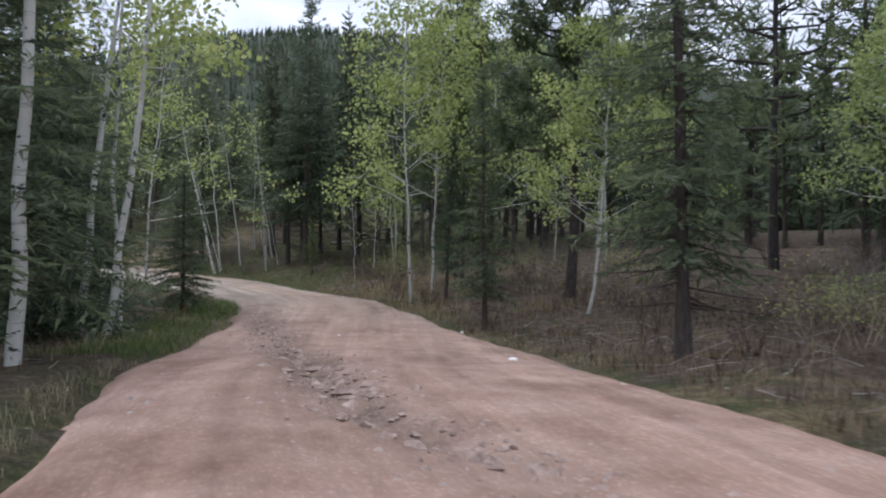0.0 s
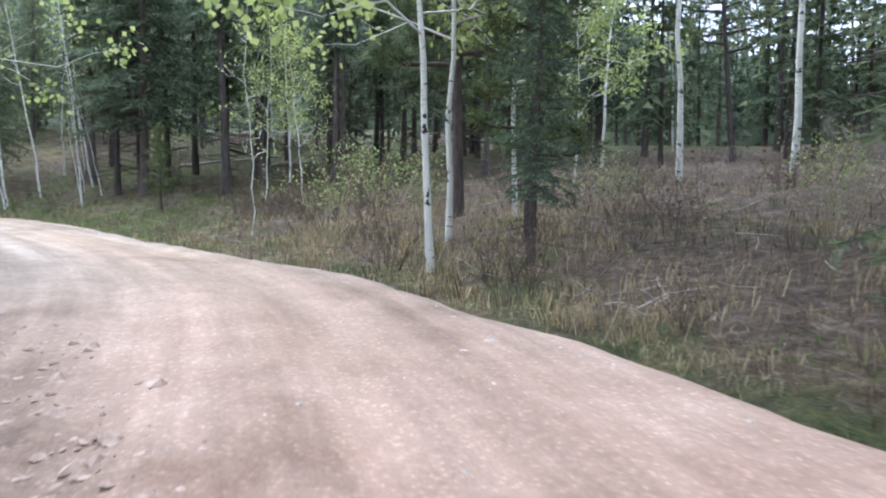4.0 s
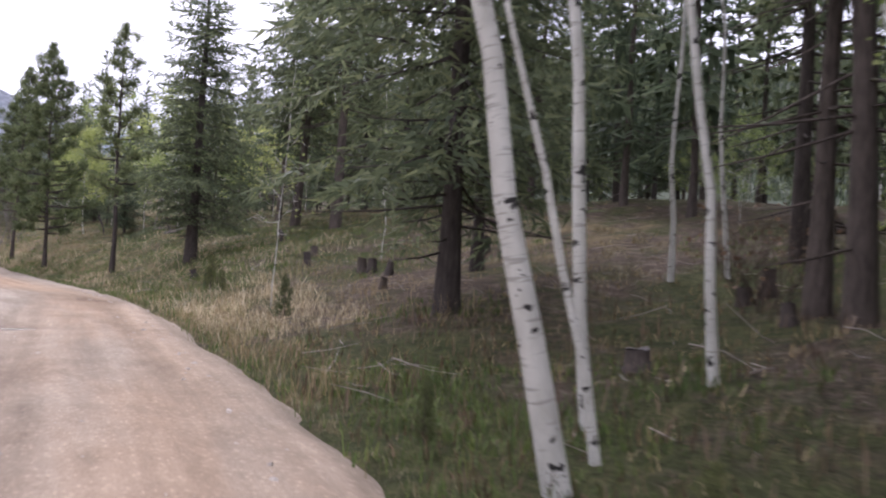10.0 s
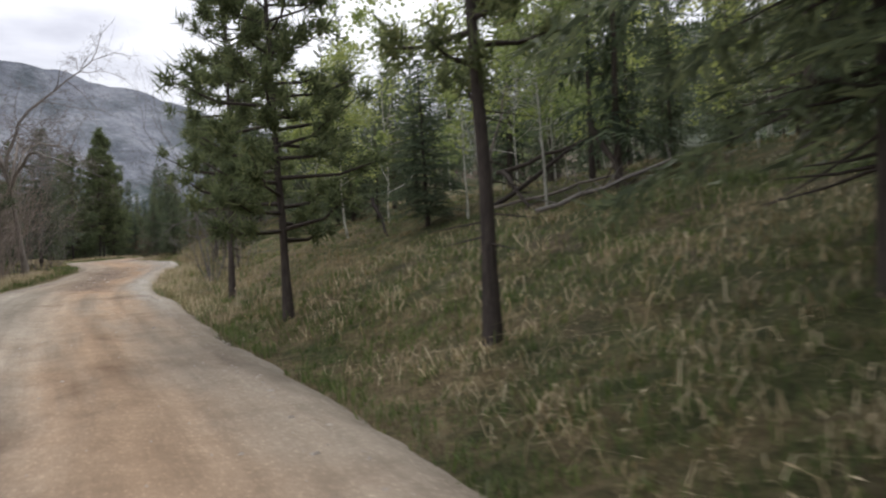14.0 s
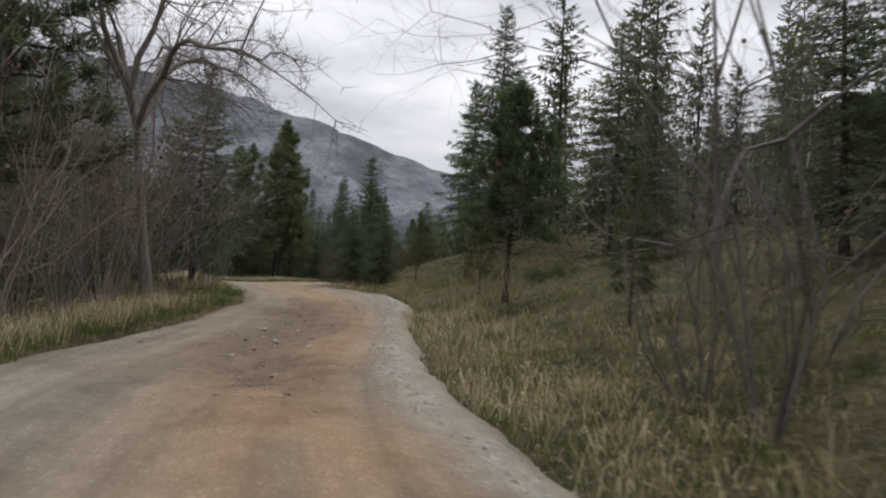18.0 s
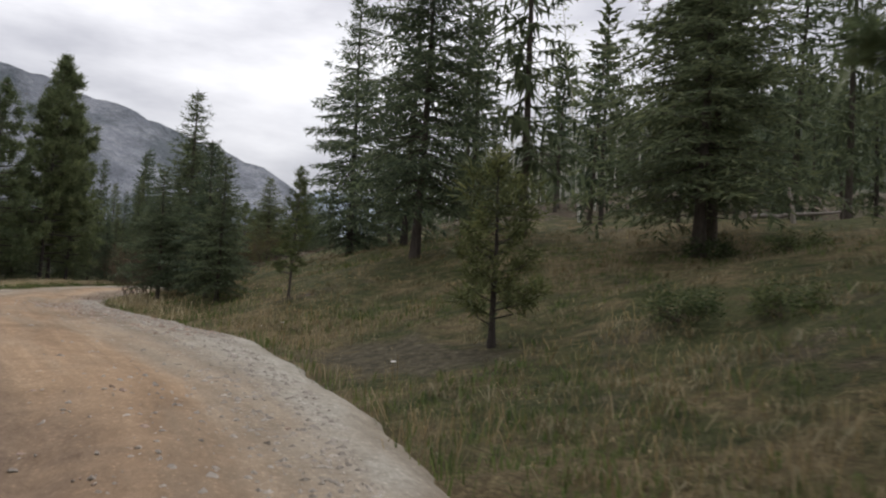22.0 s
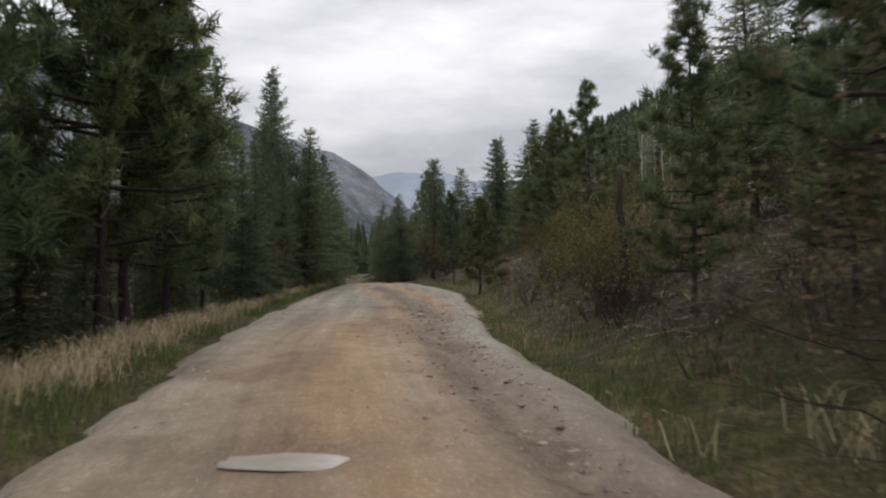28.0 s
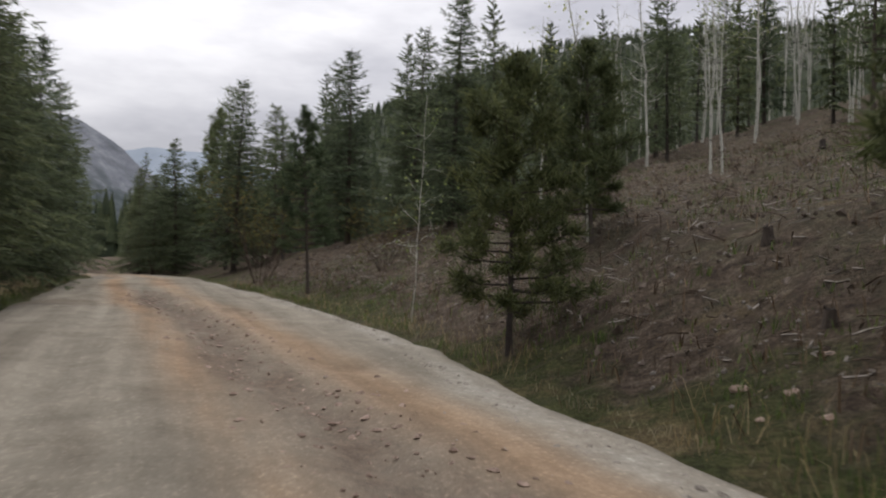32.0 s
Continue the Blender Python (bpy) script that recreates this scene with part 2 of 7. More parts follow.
    (24.3, (-70.88, 109.5, 2.2), (-77.51, 116.96, 2.82), 4.0),
    (24.4, (-71.45, 109.83, 2.22), (-78.18, 117.21, 2.83), 4.1),
    (24.5, (-72.03, 110.18, 2.25), (-78.84, 117.47, 2.84), 4.0),
    (24.6, (-72.6, 110.53, 2.28), (-79.49, 117.75, 2.88), 3.6),
    (24.7, (-73.18, 110.89, 2.32), (-80.13, 118.05, 2.92), 3.0),
    (24.8, (-73.76, 111.25, 2.35), (-80.77, 118.36, 2.96), 2.2),
    (24.9, (-74.35, 111.62, 2.39), (-81.41, 118.68, 3.01), 1.4),
    (25, (-74.93, 112.0, 2.43), (-82.04, 119.01, 3.04), 0.5),
    (25.1, (-75.53, 112.38, 2.45), (-82.67, 119.35, 3.05), -0.4),
    (25.2, (-76.12, 112.76, 2.48), (-83.29, 119.71, 3.06), -1.3),
    (25.3, (-76.72, 113.15, 2.5), (-83.91, 120.07, 3.07), -2.3),
    (25.4, (-77.32, 113.54, 2.52), (-84.53, 120.46, 3.07), -3.3),
    (25.5, (-77.91, 113.94, 2.55), (-85.12, 120.85, 3.07), -4.1),
    (26, (-80.82, 116.05, 2.67), (-87.89, 123.1, 3.16), -5.4),
    (26.5, (-83.67, 118.3, 2.78), (-90.35, 125.72, 3.29), -3.8),
    (27, (-86.42, 120.69, 2.89), (-92.59, 128.54, 3.43), -1.4),
    (27.5, (-89.07, 123.21, 2.99), (-94.72, 131.45, 3.54), -0.2),
    (27.6, (-89.58, 123.73, 3.01), (-95.13, 132.03, 3.55), -0.2),
    (27.7, (-90.1, 124.26, 3.02), (-95.55, 132.62, 3.56), -0.3),
    (27.8, (-90.61, 124.79, 3.04), (-95.95, 133.22, 3.57), -0.4),
    (27.9, (-91.11, 125.32, 3.06), (-96.35, 133.82, 3.59), -0.5),
    (28, (-91.6, 125.85, 3.08), (-96.75, 134.41, 3.61), -0.5),
    (28.1, (-92.09, 126.38, 3.1), (-97.15, 134.99, 3.64), -0.4),
    (28.2, (-92.56, 126.91, 3.13), (-97.55, 135.56, 3.67), -0.3),
    (28.3, (-93.03, 127.44, 3.15), (-97.94, 136.13, 3.7), -0.1),
    (28.4, (-93.5, 127.98, 3.18), (-98.33, 136.72, 3.75), 0.1),
    (28.5, (-93.97, 128.53, 3.21), (-98.72, 137.32, 3.79), 0.3),
    (28.6, (-94.44, 129.11, 3.24), (-99.1, 137.94, 3.85), 0.4),
    (28.7, (-94.91, 129.71, 3.28), (-99.48, 138.58, 3.92), 0.6),
    (28.8, (-95.37, 130.31, 3.32), (-99.86, 139.22, 3.99), 0.8),
    (28.9, (-95.84, 130.92, 3.35), (-100.24, 139.87, 4.05), 0.9),
    (29, (-96.3, 131.52, 3.39), (-100.62, 140.51, 4.08), 1.0),
    (29.1, (-96.75, 132.12, 3.42), (-101.01, 141.14, 4.08), 1.0),
    (29.2, (-97.21, 132.72, 3.45), (-101.39, 141.78, 4.05), 0.9),
    (29.3, (-97.66, 133.32, 3.49), (-101.77, 142.42, 4.0), 0.8),
    (29.4, (-98.1, 133.9, 3.52), (-102.16, 143.03, 3.96), 0.8),
    (29.5, (-98.53, 134.47, 3.55), (-102.55, 143.62, 3.94), 0.7),
    (29.6, (-98.95, 135.01, 3.57), (-102.95, 144.17, 3.96), 0.7),
    (29.7, (-99.36, 135.54, 3.59), (-103.35, 144.7, 3.99), 0.7),
    (29.8, (-99.77, 136.06, 3.62), (-103.75, 145.22, 4.03), 0.7),
    (29.9, (-100.16, 136.57, 3.63), (-104.16, 145.72, 4.07), 0.7),
    (30, (-100.56, 137.08, 3.65), (-104.57, 146.23, 4.1), 0.8),
    (30.1, (-100.96, 137.59, 3.67), (-104.99, 146.73, 4.11), 0.8),
    (30.2, (-101.36, 138.09, 3.69), (-105.41, 147.22, 4.11), 0.8),
    (30.3, (-101.76, 138.6, 3.7), (-105.84, 147.71, 4.11), 0.8),
    (30.4, (-102.15, 139.1, 3.72), (-106.27, 148.2, 4.12), 0.8),
    (30.5, (-102.54, 139.6, 3.73), (-106.67, 148.7, 4.13), 0.9),
    (30.6, (-102.93, 140.11, 3.74), (-107.07, 149.2, 4.17), 0.9),
    (30.7, (-103.33, 140.61, 3.75), (-107.46, 149.7, 4.21), 1.0),
    (30.8, (-103.72, 141.12, 3.76), (-107.85, 150.21, 4.26), 1.1),
    (30.9, (-104.1, 141.62, 3.78), (-108.2, 150.72, 4.31), 1.2),
    (31, (-104.48, 142.12, 3.79), (-108.53, 151.25, 4.35), 1.4),
    (31.1, (-104.84, 142.63, 3.81), (-108.82, 151.78, 4.39), 1.5),
    (31.2, (-105.21, 143.13, 3.83), (-109.09, 152.33, 4.43), 1.7),
    (31.3, (-105.56, 143.63, 3.86), (-109.33, 152.88, 4.46), 1.9),
    (31.4, (-105.91, 144.14, 3.88), (-109.55, 153.44, 4.49), 2.0),
    (31.5, (-106.24, 144.66, 3.91), (-109.74, 154.01, 4.51), 2.0),
    (31.6, (-106.55, 145.18, 3.93), (-109.89, 154.59, 4.51), 2.0),
    (31.7, (-106.85, 145.71, 3.96), (-110.0, 155.19, 4.5), 1.8),
    (31.8, (-107.14, 146.25, 3.98), (-110.09, 155.79, 4.48), 1.7),
    (31.9, (-107.42, 146.79, 4.01), (-110.18, 156.39, 4.46), 1.5),
    (32, (-107.71, 147.33, 4.03), (-110.27, 156.99, 4.44), 1.3),
]
EXPOSURES = [(0.0, 0.55, 5600, 13), (1.0, 0.98, 5300, 13), (2.5, 1.3, 5050, 9), (4.5, 1.85, 5300, 10), (5.0, 1.85, 5300, 12), (6.0, 1.5, 6300, 26), (7.0, 1.42, 5400, 24), (8.0, 1.05, 5800, 24), (9.0, 1.1, 5900, 26), (10.2, 1.15, 6000, 25),
             (11.5, 0.6, 6200, 15), (13.0, 0.45, 6300, 12), (15.5, 0.55, 6500, 11), (18.0, 0.0, 6500, 11), (20.0, 0.15, 6600, 11), (24.0, 0.12, 6500, 11), (28.0, 0.0, 6600, 12), (29.0, -0.03, 6600, 12), (30.0, 0.05, 6600, 12), (31.0, 0.16, 6600, 12), (32.0, 0.08, 6600, 12)]
walk(cam, [(t, look(eye, target, roll)) for t, eye, target, roll in PATH], EXPOSURES)

# ---- light: an overcast sky with a soft, broad sun ----
SUN_AZ, SUN_UP = 35.0, 48.0
world = bpy.data.worlds.new("overcast_sky")
scene.world = world
world.use_nodes = True
wt = world.node_tree
wt.nodes.clear()


def wnode(kind, **values):
    n = wt.nodes.new(kind)
    for key, value in values.items():
        n.inputs[key].default_value = value
    return n


w_out, w_bg = wnode("ShaderNodeOutputWorld"), wnode("ShaderNodeBackground", Strength=1.0)
w_sky = wt.nodes.new("ShaderNodeTexSky")
w_sky.sky_type, w_sky.sun_disc = "NISHITA", False
w_sky.sun_elevation, w_sky.sun_rotation = radians(SUN_UP), radians(-SUN_AZ)
w_co = wt.nodes.new("ShaderNodeTexCoord")
w_map = wt.nodes.new("ShaderNodeMapping")
w_map.inputs["Scale"].default_value = (1.0, 1.0, 3.2)
w_n1 = wnode("ShaderNodeTexNoise", Scale=2.6, Detail=6.0, Roughness=0.55)
w_ramp = wt.nodes.new("ShaderNodeValToRGB")
for el, (p, c) in zip([w_ramp.color_ramp.elements[0], w_ramp.color_ramp.elements[1]], [(0.39, (0.41, 0.41, 0.445, 1)), (0.65, (0.77, 0.77, 0.79, 1))]):
    el.position, el.color = p, c
w_mix = wt.nodes.new("ShaderNodeMix")
w_mix.data_type, w_mix.blend_type = "RGBA", "ADD"
w_mix.inputs["Factor"].default_value = 1.0
w_dim = wt.nodes.new("ShaderNodeMix")
w_dim.data_type, w_dim.blend_type = "RGBA", "MULTIPLY"
w_dim.inputs["Factor"].default_value = 1.0
w_dim.inputs["B"].default_value = (0.01, 0.01, 0.01, 1)
wt.links.new(w_co.outputs["Generated"], w_map.inputs["Vector"])
wt.links.new(w_map.outputs["Vector"], w_n1.inputs["Vector"])
wt.links.new(w_n1.outputs["Fac"], w_ramp.inputs["Fac"])
wt.links.new(w_sky.outputs["Color"], w_dim.inputs["A"])
wt.links.new(w_ramp.outputs["Color"], w_mix.inputs["A"])
wt.links.new(w_dim.outputs["Result"], w_mix.inputs["B"])
w_sep = wt.nodes.new("ShaderNodeSeparateXYZ")
w_up = wnode("ShaderNodeMapRange", **{"From Min": 0.1, "From Max": 1.0, "To Min": 0.95, "To Max": 2.1})
w_top = wt.nodes.new("ShaderNodeVectorMath")
w_top.operation = "SCALE"
wt.links.new(w_co.outputs["Generated"], w_sep.inputs["Vector"])
wt.links.new(w_sep.outputs["Z"], w_up.inputs["Value"])
wt.links.new(w_mix.outputs["Result"], w_top.inputs[0])
wt.links.new(w_up.outputs["Result"], w_top.inputs["Scale"])
wt.links.new(w_top.outputs["Vector"], w_bg.inputs["Color"])
wt.links.new(w_bg.outputs["Background"], w_out.inputs["Surface"])
sun = new("sun", bpy.data.lights.new("sun", "SUN"))
sun.data.energy, sun.data.angle, sun.data.color = 1.2, radians(25), (1.0, 0.96, 0.9)
sun.matrix_world = look((60 * math.sin(radians(-SUN_AZ)), 60 * math.cos(radians(-SUN_AZ)), 60 * math.tan(radians(SUN_UP))), (0, 0, 0))

# ---- materials ----


def mat(name, rough=0.9, spec=0.2):
    m = bpy.data.materials.new(name)
    m.use_nodes = True
    b = m.node_tree.nodes["Principled BSDF"]
    b.inputs["Roughness"].default_value = rough
    b.inputs["Specular IOR Level"].default_value = spec
    return m, m.node_tree, b


def node(t, kind, **values):
    n = t.nodes.new(kind)
    for key, value in values.items():
        n.inputs[key].default_value = value
    return n


def ramp(t, fac, stops):
    r = t.nodes.new("ShaderNodeValToRGB")
    e = r.color_ramp.elements
    while len(e) < len(stops):
        e.new(0.5)
    for q, (p, c) in zip(e, stops):
        q.position, q.color = p, (*c, 1)
    t.links.new(fac, r.inputs["Fac"])
    return r.outputs["Color"]


def noise_tex(t, scale, detail=5.0, rough=0.6, stretch=None, co="Object"):
    n = node(t, "ShaderNodeTexNoise", Scale=scale, Detail=detail, Roughness=rough)
    c = t.nodes.new("ShaderNodeTexCoord")
    if stretch:
        m = t.nodes.new("ShaderNodeMapping")
        m.inputs["Scale"].default_value = stretch
        t.links.new(c.outputs[co], m.inputs["Vector"])
        t.links.new(m.outputs["Vector"], n.inputs["Vector"])
    else:
        t.links.new(c.outputs[co], n.inputs["Vector"])
    return n.outputs["Fac"]


def mix(t, fac, a, b, blend="MIX"):
    m = t.nodes.new("ShaderNodeMix")
    m.data_type, m.blend_type = "RGBA", blend
    for key, v in (("Factor", fac), ("A", a), ("B", b)):
        if isinstance(v, (int, float)):
            m.inputs[key].default_value = v
        elif isinstance(v, tuple):
            m.inputs[key].default_value = (*v, 1)
        else:
            t.links.new(v, m.inputs[key])
    return m.outputs["Result"]


def bump(t, b, height, strength=0.4, dist=0.05):
    n = node(t, "ShaderNodeBump", Strength=strength, Distance=dist)
    t.links.new(height, n.inputs["Height"])
    t.links.new(n.outputs["Normal"], b.inputs["Normal"])


def rocky(name, stops, scale=8.0, bumpy=0.5, rough=0.9):
    m, t, b = mat(name, rough)
    n = noise_tex(t, scale)
    c = ramp(t, n, stops)
    info = t.nodes.new("ShaderNodeObjectInfo")
    geo = t.nodes.new("ShaderNodeNewGeometry")
    v = node(t, "ShaderNodeMath")
    t.links.new(info.outputs["Random"], v.inputs[0])
    t.links.new(geo.outputs["Random Per Island"], v.inputs[1])
    c = mix(t, 0.55, c, ramp(t, v.outputs[0], [(0.0, (0.55, 0.5, 0.45)), (2.0, (1.4, 1.35, 1.3))]), "MULTIPLY")
    t.links.new(c, b.inputs["Base Color"])
    bump(t, b, noise_tex(t, scale * 4), bumpy, 0.02)
    return m


def leafy(name, dark, light, tip=None, trans=0.35, rough=0.6):
    """Foliage: colours vary from leaf to leaf and from plant to plant, and some light goes through."""
    m, t, b = mat(name, rough, 0.12)
    geo, info = t.nodes.new("ShaderNodeNewGeometry"), t.nodes.new("ShaderNodeObjectInfo")
    c = ramp(t, geo.outputs["Random Per Island"], [(0.0, dark), (0.6, light), (1.0, tip or light)])
    shade = ramp(t, info.outputs["Random"], [(0.0, (0.75, 0.8, 0.8)), (1.0, (1.25, 1.15, 1.0))])
    c = mix(t, 1.0, c, shade, "MULTIPLY")
    c = mix(t, 0.5, c, ramp(t, noise_tex(t, 0.9, 3.0), [(0.3, (0.6, 0.65, 0.7)), (0.7, (1.3, 1.25, 1.1))]), "MULTIPLY")
    t.links.new(c, b.inputs["Base Color"])
    tr, ms = t.nodes.new("ShaderNodeBsdfTranslucent"), node(t, "ShaderNodeMixShader", Fac=trans)
    t.links.new(c, tr.inputs["Color"])
    t.links.new(b.outputs["BSDF"], ms.inputs[1])
    t.links.new(tr.outputs["BSDF"], ms.inputs[2])
    t.links.new(ms.outputs["Shader"], t.nodes["Material Output"].inputs["Surface"])
    return m


def barky(name, stops, scale=(6, 6, 1.2), bumpy=0.8):
    m, t, b = mat(name, 0.95, 0.1)
    n = noise_tex(t, 4.0, 6.0, 0.7, scale)
    c = ramp(t, n, stops)
    info = t.nodes.new("ShaderNodeObjectInfo")
    c = mix(t, 1.0, c, ramp(t, info.outputs["Random"], [(0.0, (0.75, 0.75, 0.78)), (1.0, (1.25, 1.2, 1.15))]), "MULTIPLY")
    t.links.new(c, b.inputs["Base Color"])
    bump(t, b, n, bumpy, 0.03)
    return m


def aspen_bark():
    m, t, b = mat("aspen_bark", 0.8, 0.2)
    base = ramp(t, noise_tex(t, 5.0, 5.0, 0.6, (1, 1, 0.5)), [(0.3, (0.36, 0.35, 0.30)), (0.7, (0.56, 0.55, 0.49))])
    scar = ramp(t, noise_tex(t, 2.6, 4.0, 0.6, (2.2, 2.2, 2.8)), [(0.375, (1, 1, 1)), (0.40, (0, 0, 0))])
    band = ramp(t, noise_tex(t, 9.0, 2.0, 0.5, (0.4, 0.4, 3.0)), [(0.60, (0, 0, 0)), (0.68, (0.6, 0.6, 0.6))])
    c = mix(t, band, base, (0.20, 0.19, 0.16))
    c = mix(t, scar, c, (0.03, 0.028, 0.025))
    t.links.new(c, b.inputs["Base Color"])
    bump(t, b, noise_tex(t, 12.0), 0.3, 0.02)
    return m


def road_material():
    """Packed dirt: pale gravel wheel tracks, orange-tan streaks along the road, darker damp patches, fine stones."""
    m, t, b = mat("packed_dirt", 0.95, 0.15)
    uv = t.nodes.new("ShaderNodeUVMap")
    uv.uv_map = "along"

    def at(sx, sy, scale, detail=5.0, rough=0.6):
        mp = t.nodes.new("ShaderNodeMapping")
        mp.inputs["Scale"].default_value = (sx, sy, 1)
        n = node(t, "ShaderNodeTexNoise", Scale=scale, Detail=detail, Roughness=rough)
        t.links.new(uv.outputs["UV"], mp.inputs["Vector"])
        t.links.new(mp.outputs["Vector"], n.inputs["Vector"])
        return n.outputs["Fac"]
    att = t.nodes.new("ShaderNodeVertexColor")
    att.layer_name = "soil"
    sep = t.nodes.new("ShaderNodeSeparateColor")
    t.links.new(att.outputs["Color"], sep.inputs["Color"])
    grey = ramp(t, at(1, 1, 1.3), [(0.25, (0.212, 0.193, 0.156)), (0.75, (0.322, 0.297, 0.243))])
    tan = ramp(t, at(1, 1, 1.6), [(0.25, (0.265, 0.182, 0.114)), (0.75, (0.385, 0.276, 0.18))])
    pink = ramp(t, at(1, 1, 1.1), [(0.25, (0.270, 0.165, 0.120)), (0.75, (0.425, 0.30, 0.235))])
    streak = ramp(t, at(0.10, 0.6, 1.0, 5.0, 0.6), [(0.30, (0.25, 0.25, 0.25)), (0.52, (1, 1, 1))])
    f = node(t, "ShaderNodeMath")
    f.operation = "MULTIPLY"
    t.links.new(streak, f.inputs[0])
    t.links.new(sep.outputs["Green"], f.inputs[1])
    c = mix(t, f.outputs[0], grey, tan)
    c = mix(t, sep.outputs["Red"], c, pink)
    damp = ramp(t, at(0.45, 0.7, 0.55, 6.0), [(0.52, (0, 0, 0)), (0.68, (0.7, 0.7, 0.7))])
    c = mix(t, damp, c, mix(t, 1.0, c, (0.50, 0.44, 0.40), "MULTIPLY"))
    ruts = ramp(t, at(0.10, 2.2, 1.0, 5.0), [(0.33, (0.70, 0.69, 0.68)), (0.67, (1.16, 1.16, 1.16))])
    c = mix(t, 0.8, c, ruts, "MULTIPLY")
    lanes = ramp(t, at(0.03, 0.75, 1.0, 3.0), [(0.36, (0.80, 0.78, 0.76)), (0.64, (1.14, 1.14, 1.14))])
    c = mix(t, 0.8, c, lanes, "MULTIPLY")
    c = mix(t, att.outputs["Alpha"], c, ramp(t, at(1, 1, 6.0, 6.0, 0.75), [(0.3, (0.22, 0.205, 0.17)), (0.7, (0.46, 0.44, 0.385))]))
    c = mix(t, sep.outputs["Blue"], c, ramp(t, at(1, 1, 5.0, 6.0, 0.7), [(0.3, (0.075, 0.055, 0.042)), (0.7, (0.21, 0.155, 0.115))]))
    mottle = ramp(t, at(0.55, 1.3, 2.2, 8.0, 0.75), [(0.34, (0.78, 0.76, 0.73)), (0.5, (1, 1, 1)), (0.66, (1.12, 1.12, 1.11))])
    c = mix(t, 0.6, c, mottle, "MULTIPLY")
    vor = node(t, "ShaderNodeTexVoronoi", Scale=16.0)
    t.links.new(uv.outputs["UV"], vor.inputs["Vector"])
    peb = ramp(t, vor.outputs["Distance"], [(0.08, (1.6, 1.55, 1.5)), (0.24, (1, 1, 1)), (0.6, (0.84, 0.83, 0.82))])
    c = mix(t, 0.7, c, peb, "MULTIPLY")
    fine = ramp(t, at(1, 1, 40.0, 3.0), [(0.3, (0.82, 0.8, 0.78)), (0.7, (1.15, 1.15, 1.15))])
    c = mix(t, 0.8, c, fine, "MULTIPLY")
    t.links.new(c, b.inputs["Base Color"])
    bump(t, b, at(1, 1, 9.0, 8.0, 0.75), 0.7, 0.04)
    return m


def ground_material():
    """Forest floor: brown litter, moss-green and straw patches."""
    m, t, b = mat("forest_floor", 0.95, 0.1)
    litter = ramp(t, noise_tex(t, 3.4, 9.0, 0.8), [(0.3, (0.034, 0.026, 0.019)), (0.5, (0.094, 0.071, 0.053)), (0.66, (0.195, 0.161, 0.124))])
    green = ramp(t, noise_tex(t, 3.0, 6.0, 0.7), [(0.3, (0.036, 0.045, 0.017)), (0.7, (0.094, 0.097, 0.042))])
    straw = ramp(t, noise_tex(t, 5.0, 6.0, 0.7), [(0.3, (0.102, 0.078, 0.041)), (0.7, (0.204, 0.167, 0.095))])
    att = t.nodes.new("ShaderNodeVertexColor")
    att.layer_name = "soil"
    sep = t.nodes.new("ShaderNodeSeparateColor")
    t.links.new(att.outputs["Color"], sep.inputs["Color"])

    def patch(scale, chan):
        n = noise_tex(t, scale, 6.0, 0.7)
        a = node(t, "ShaderNodeMath")
        t.links.new(n, a.inputs[0])
        t.links.new(sep.outputs[chan], a.inputs[1])
        return ramp(t, a.outputs[0], [(0.72, (0, 0, 0)), (0.88, (1, 1, 1))])
    c = mix(t, patch(0.6, "Green"), litter, green)
    c = mix(t, patch(0.9, "Red"), c, straw)
    bare = ramp(t, noise_tex(t, 7.0, 7.0, 0.75), [(0.35, (0.045, 0.040, 0.027)), (0.65, (0.148, 0.130, 0.088))])
    c = mix(t, patch(1.2, "Blue"), c, bare)
    c = mix(t, att.outputs["Alpha"], c, ramp(t, noise_tex(t, 0.15, 8.0, 0.8), [(0.35, (0.030, 0.038, 0.026)), (0.65, (0.072, 0.084, 0.056))]))
    c = mix(t, 0.8, c, ramp(t, noise_tex(t, 22.0, 4.0, 0.7), [(0.32, (0.45, 0.45, 0.45)), (0.5, (0.95, 0.95, 0.95)), (0.68, (1.6, 1.6, 1.55))]), "MULTIPLY")
    c = mix(t, 0.7, c, ramp(t, noise_tex(t, 4.5, 7.0, 0.75), [(0.36, (0.6, 0.6, 0.6)), (0.64, (1.4, 1.38, 1.32))]), "MULTIPLY")
    t.links.new(c, b.inputs["Base Color"])
    bump(t, b, noise_tex(t, 7.0, 9.0, 0.78), 1.0, 0.12)
    return m


def water_material():
    m, t, b = mat("muddy_water_painted_sky", 0.10, 0.5)
    # Mud colour raised to pale beige, painting in the bright sky reflection.
    c = ramp(t, noise_tex(t, 1.5), [(0.3, (0.34, 0.30, 0.25)), (0.7, (0.44, 0.40, 0.35))])
    t.links.new(c, b.inputs["Base Color"])
    b.inputs["IOR"].default_value = 1.33
    bump(t, b, noise_tex(t, 9.0), 0.12, 0.03)
    return m


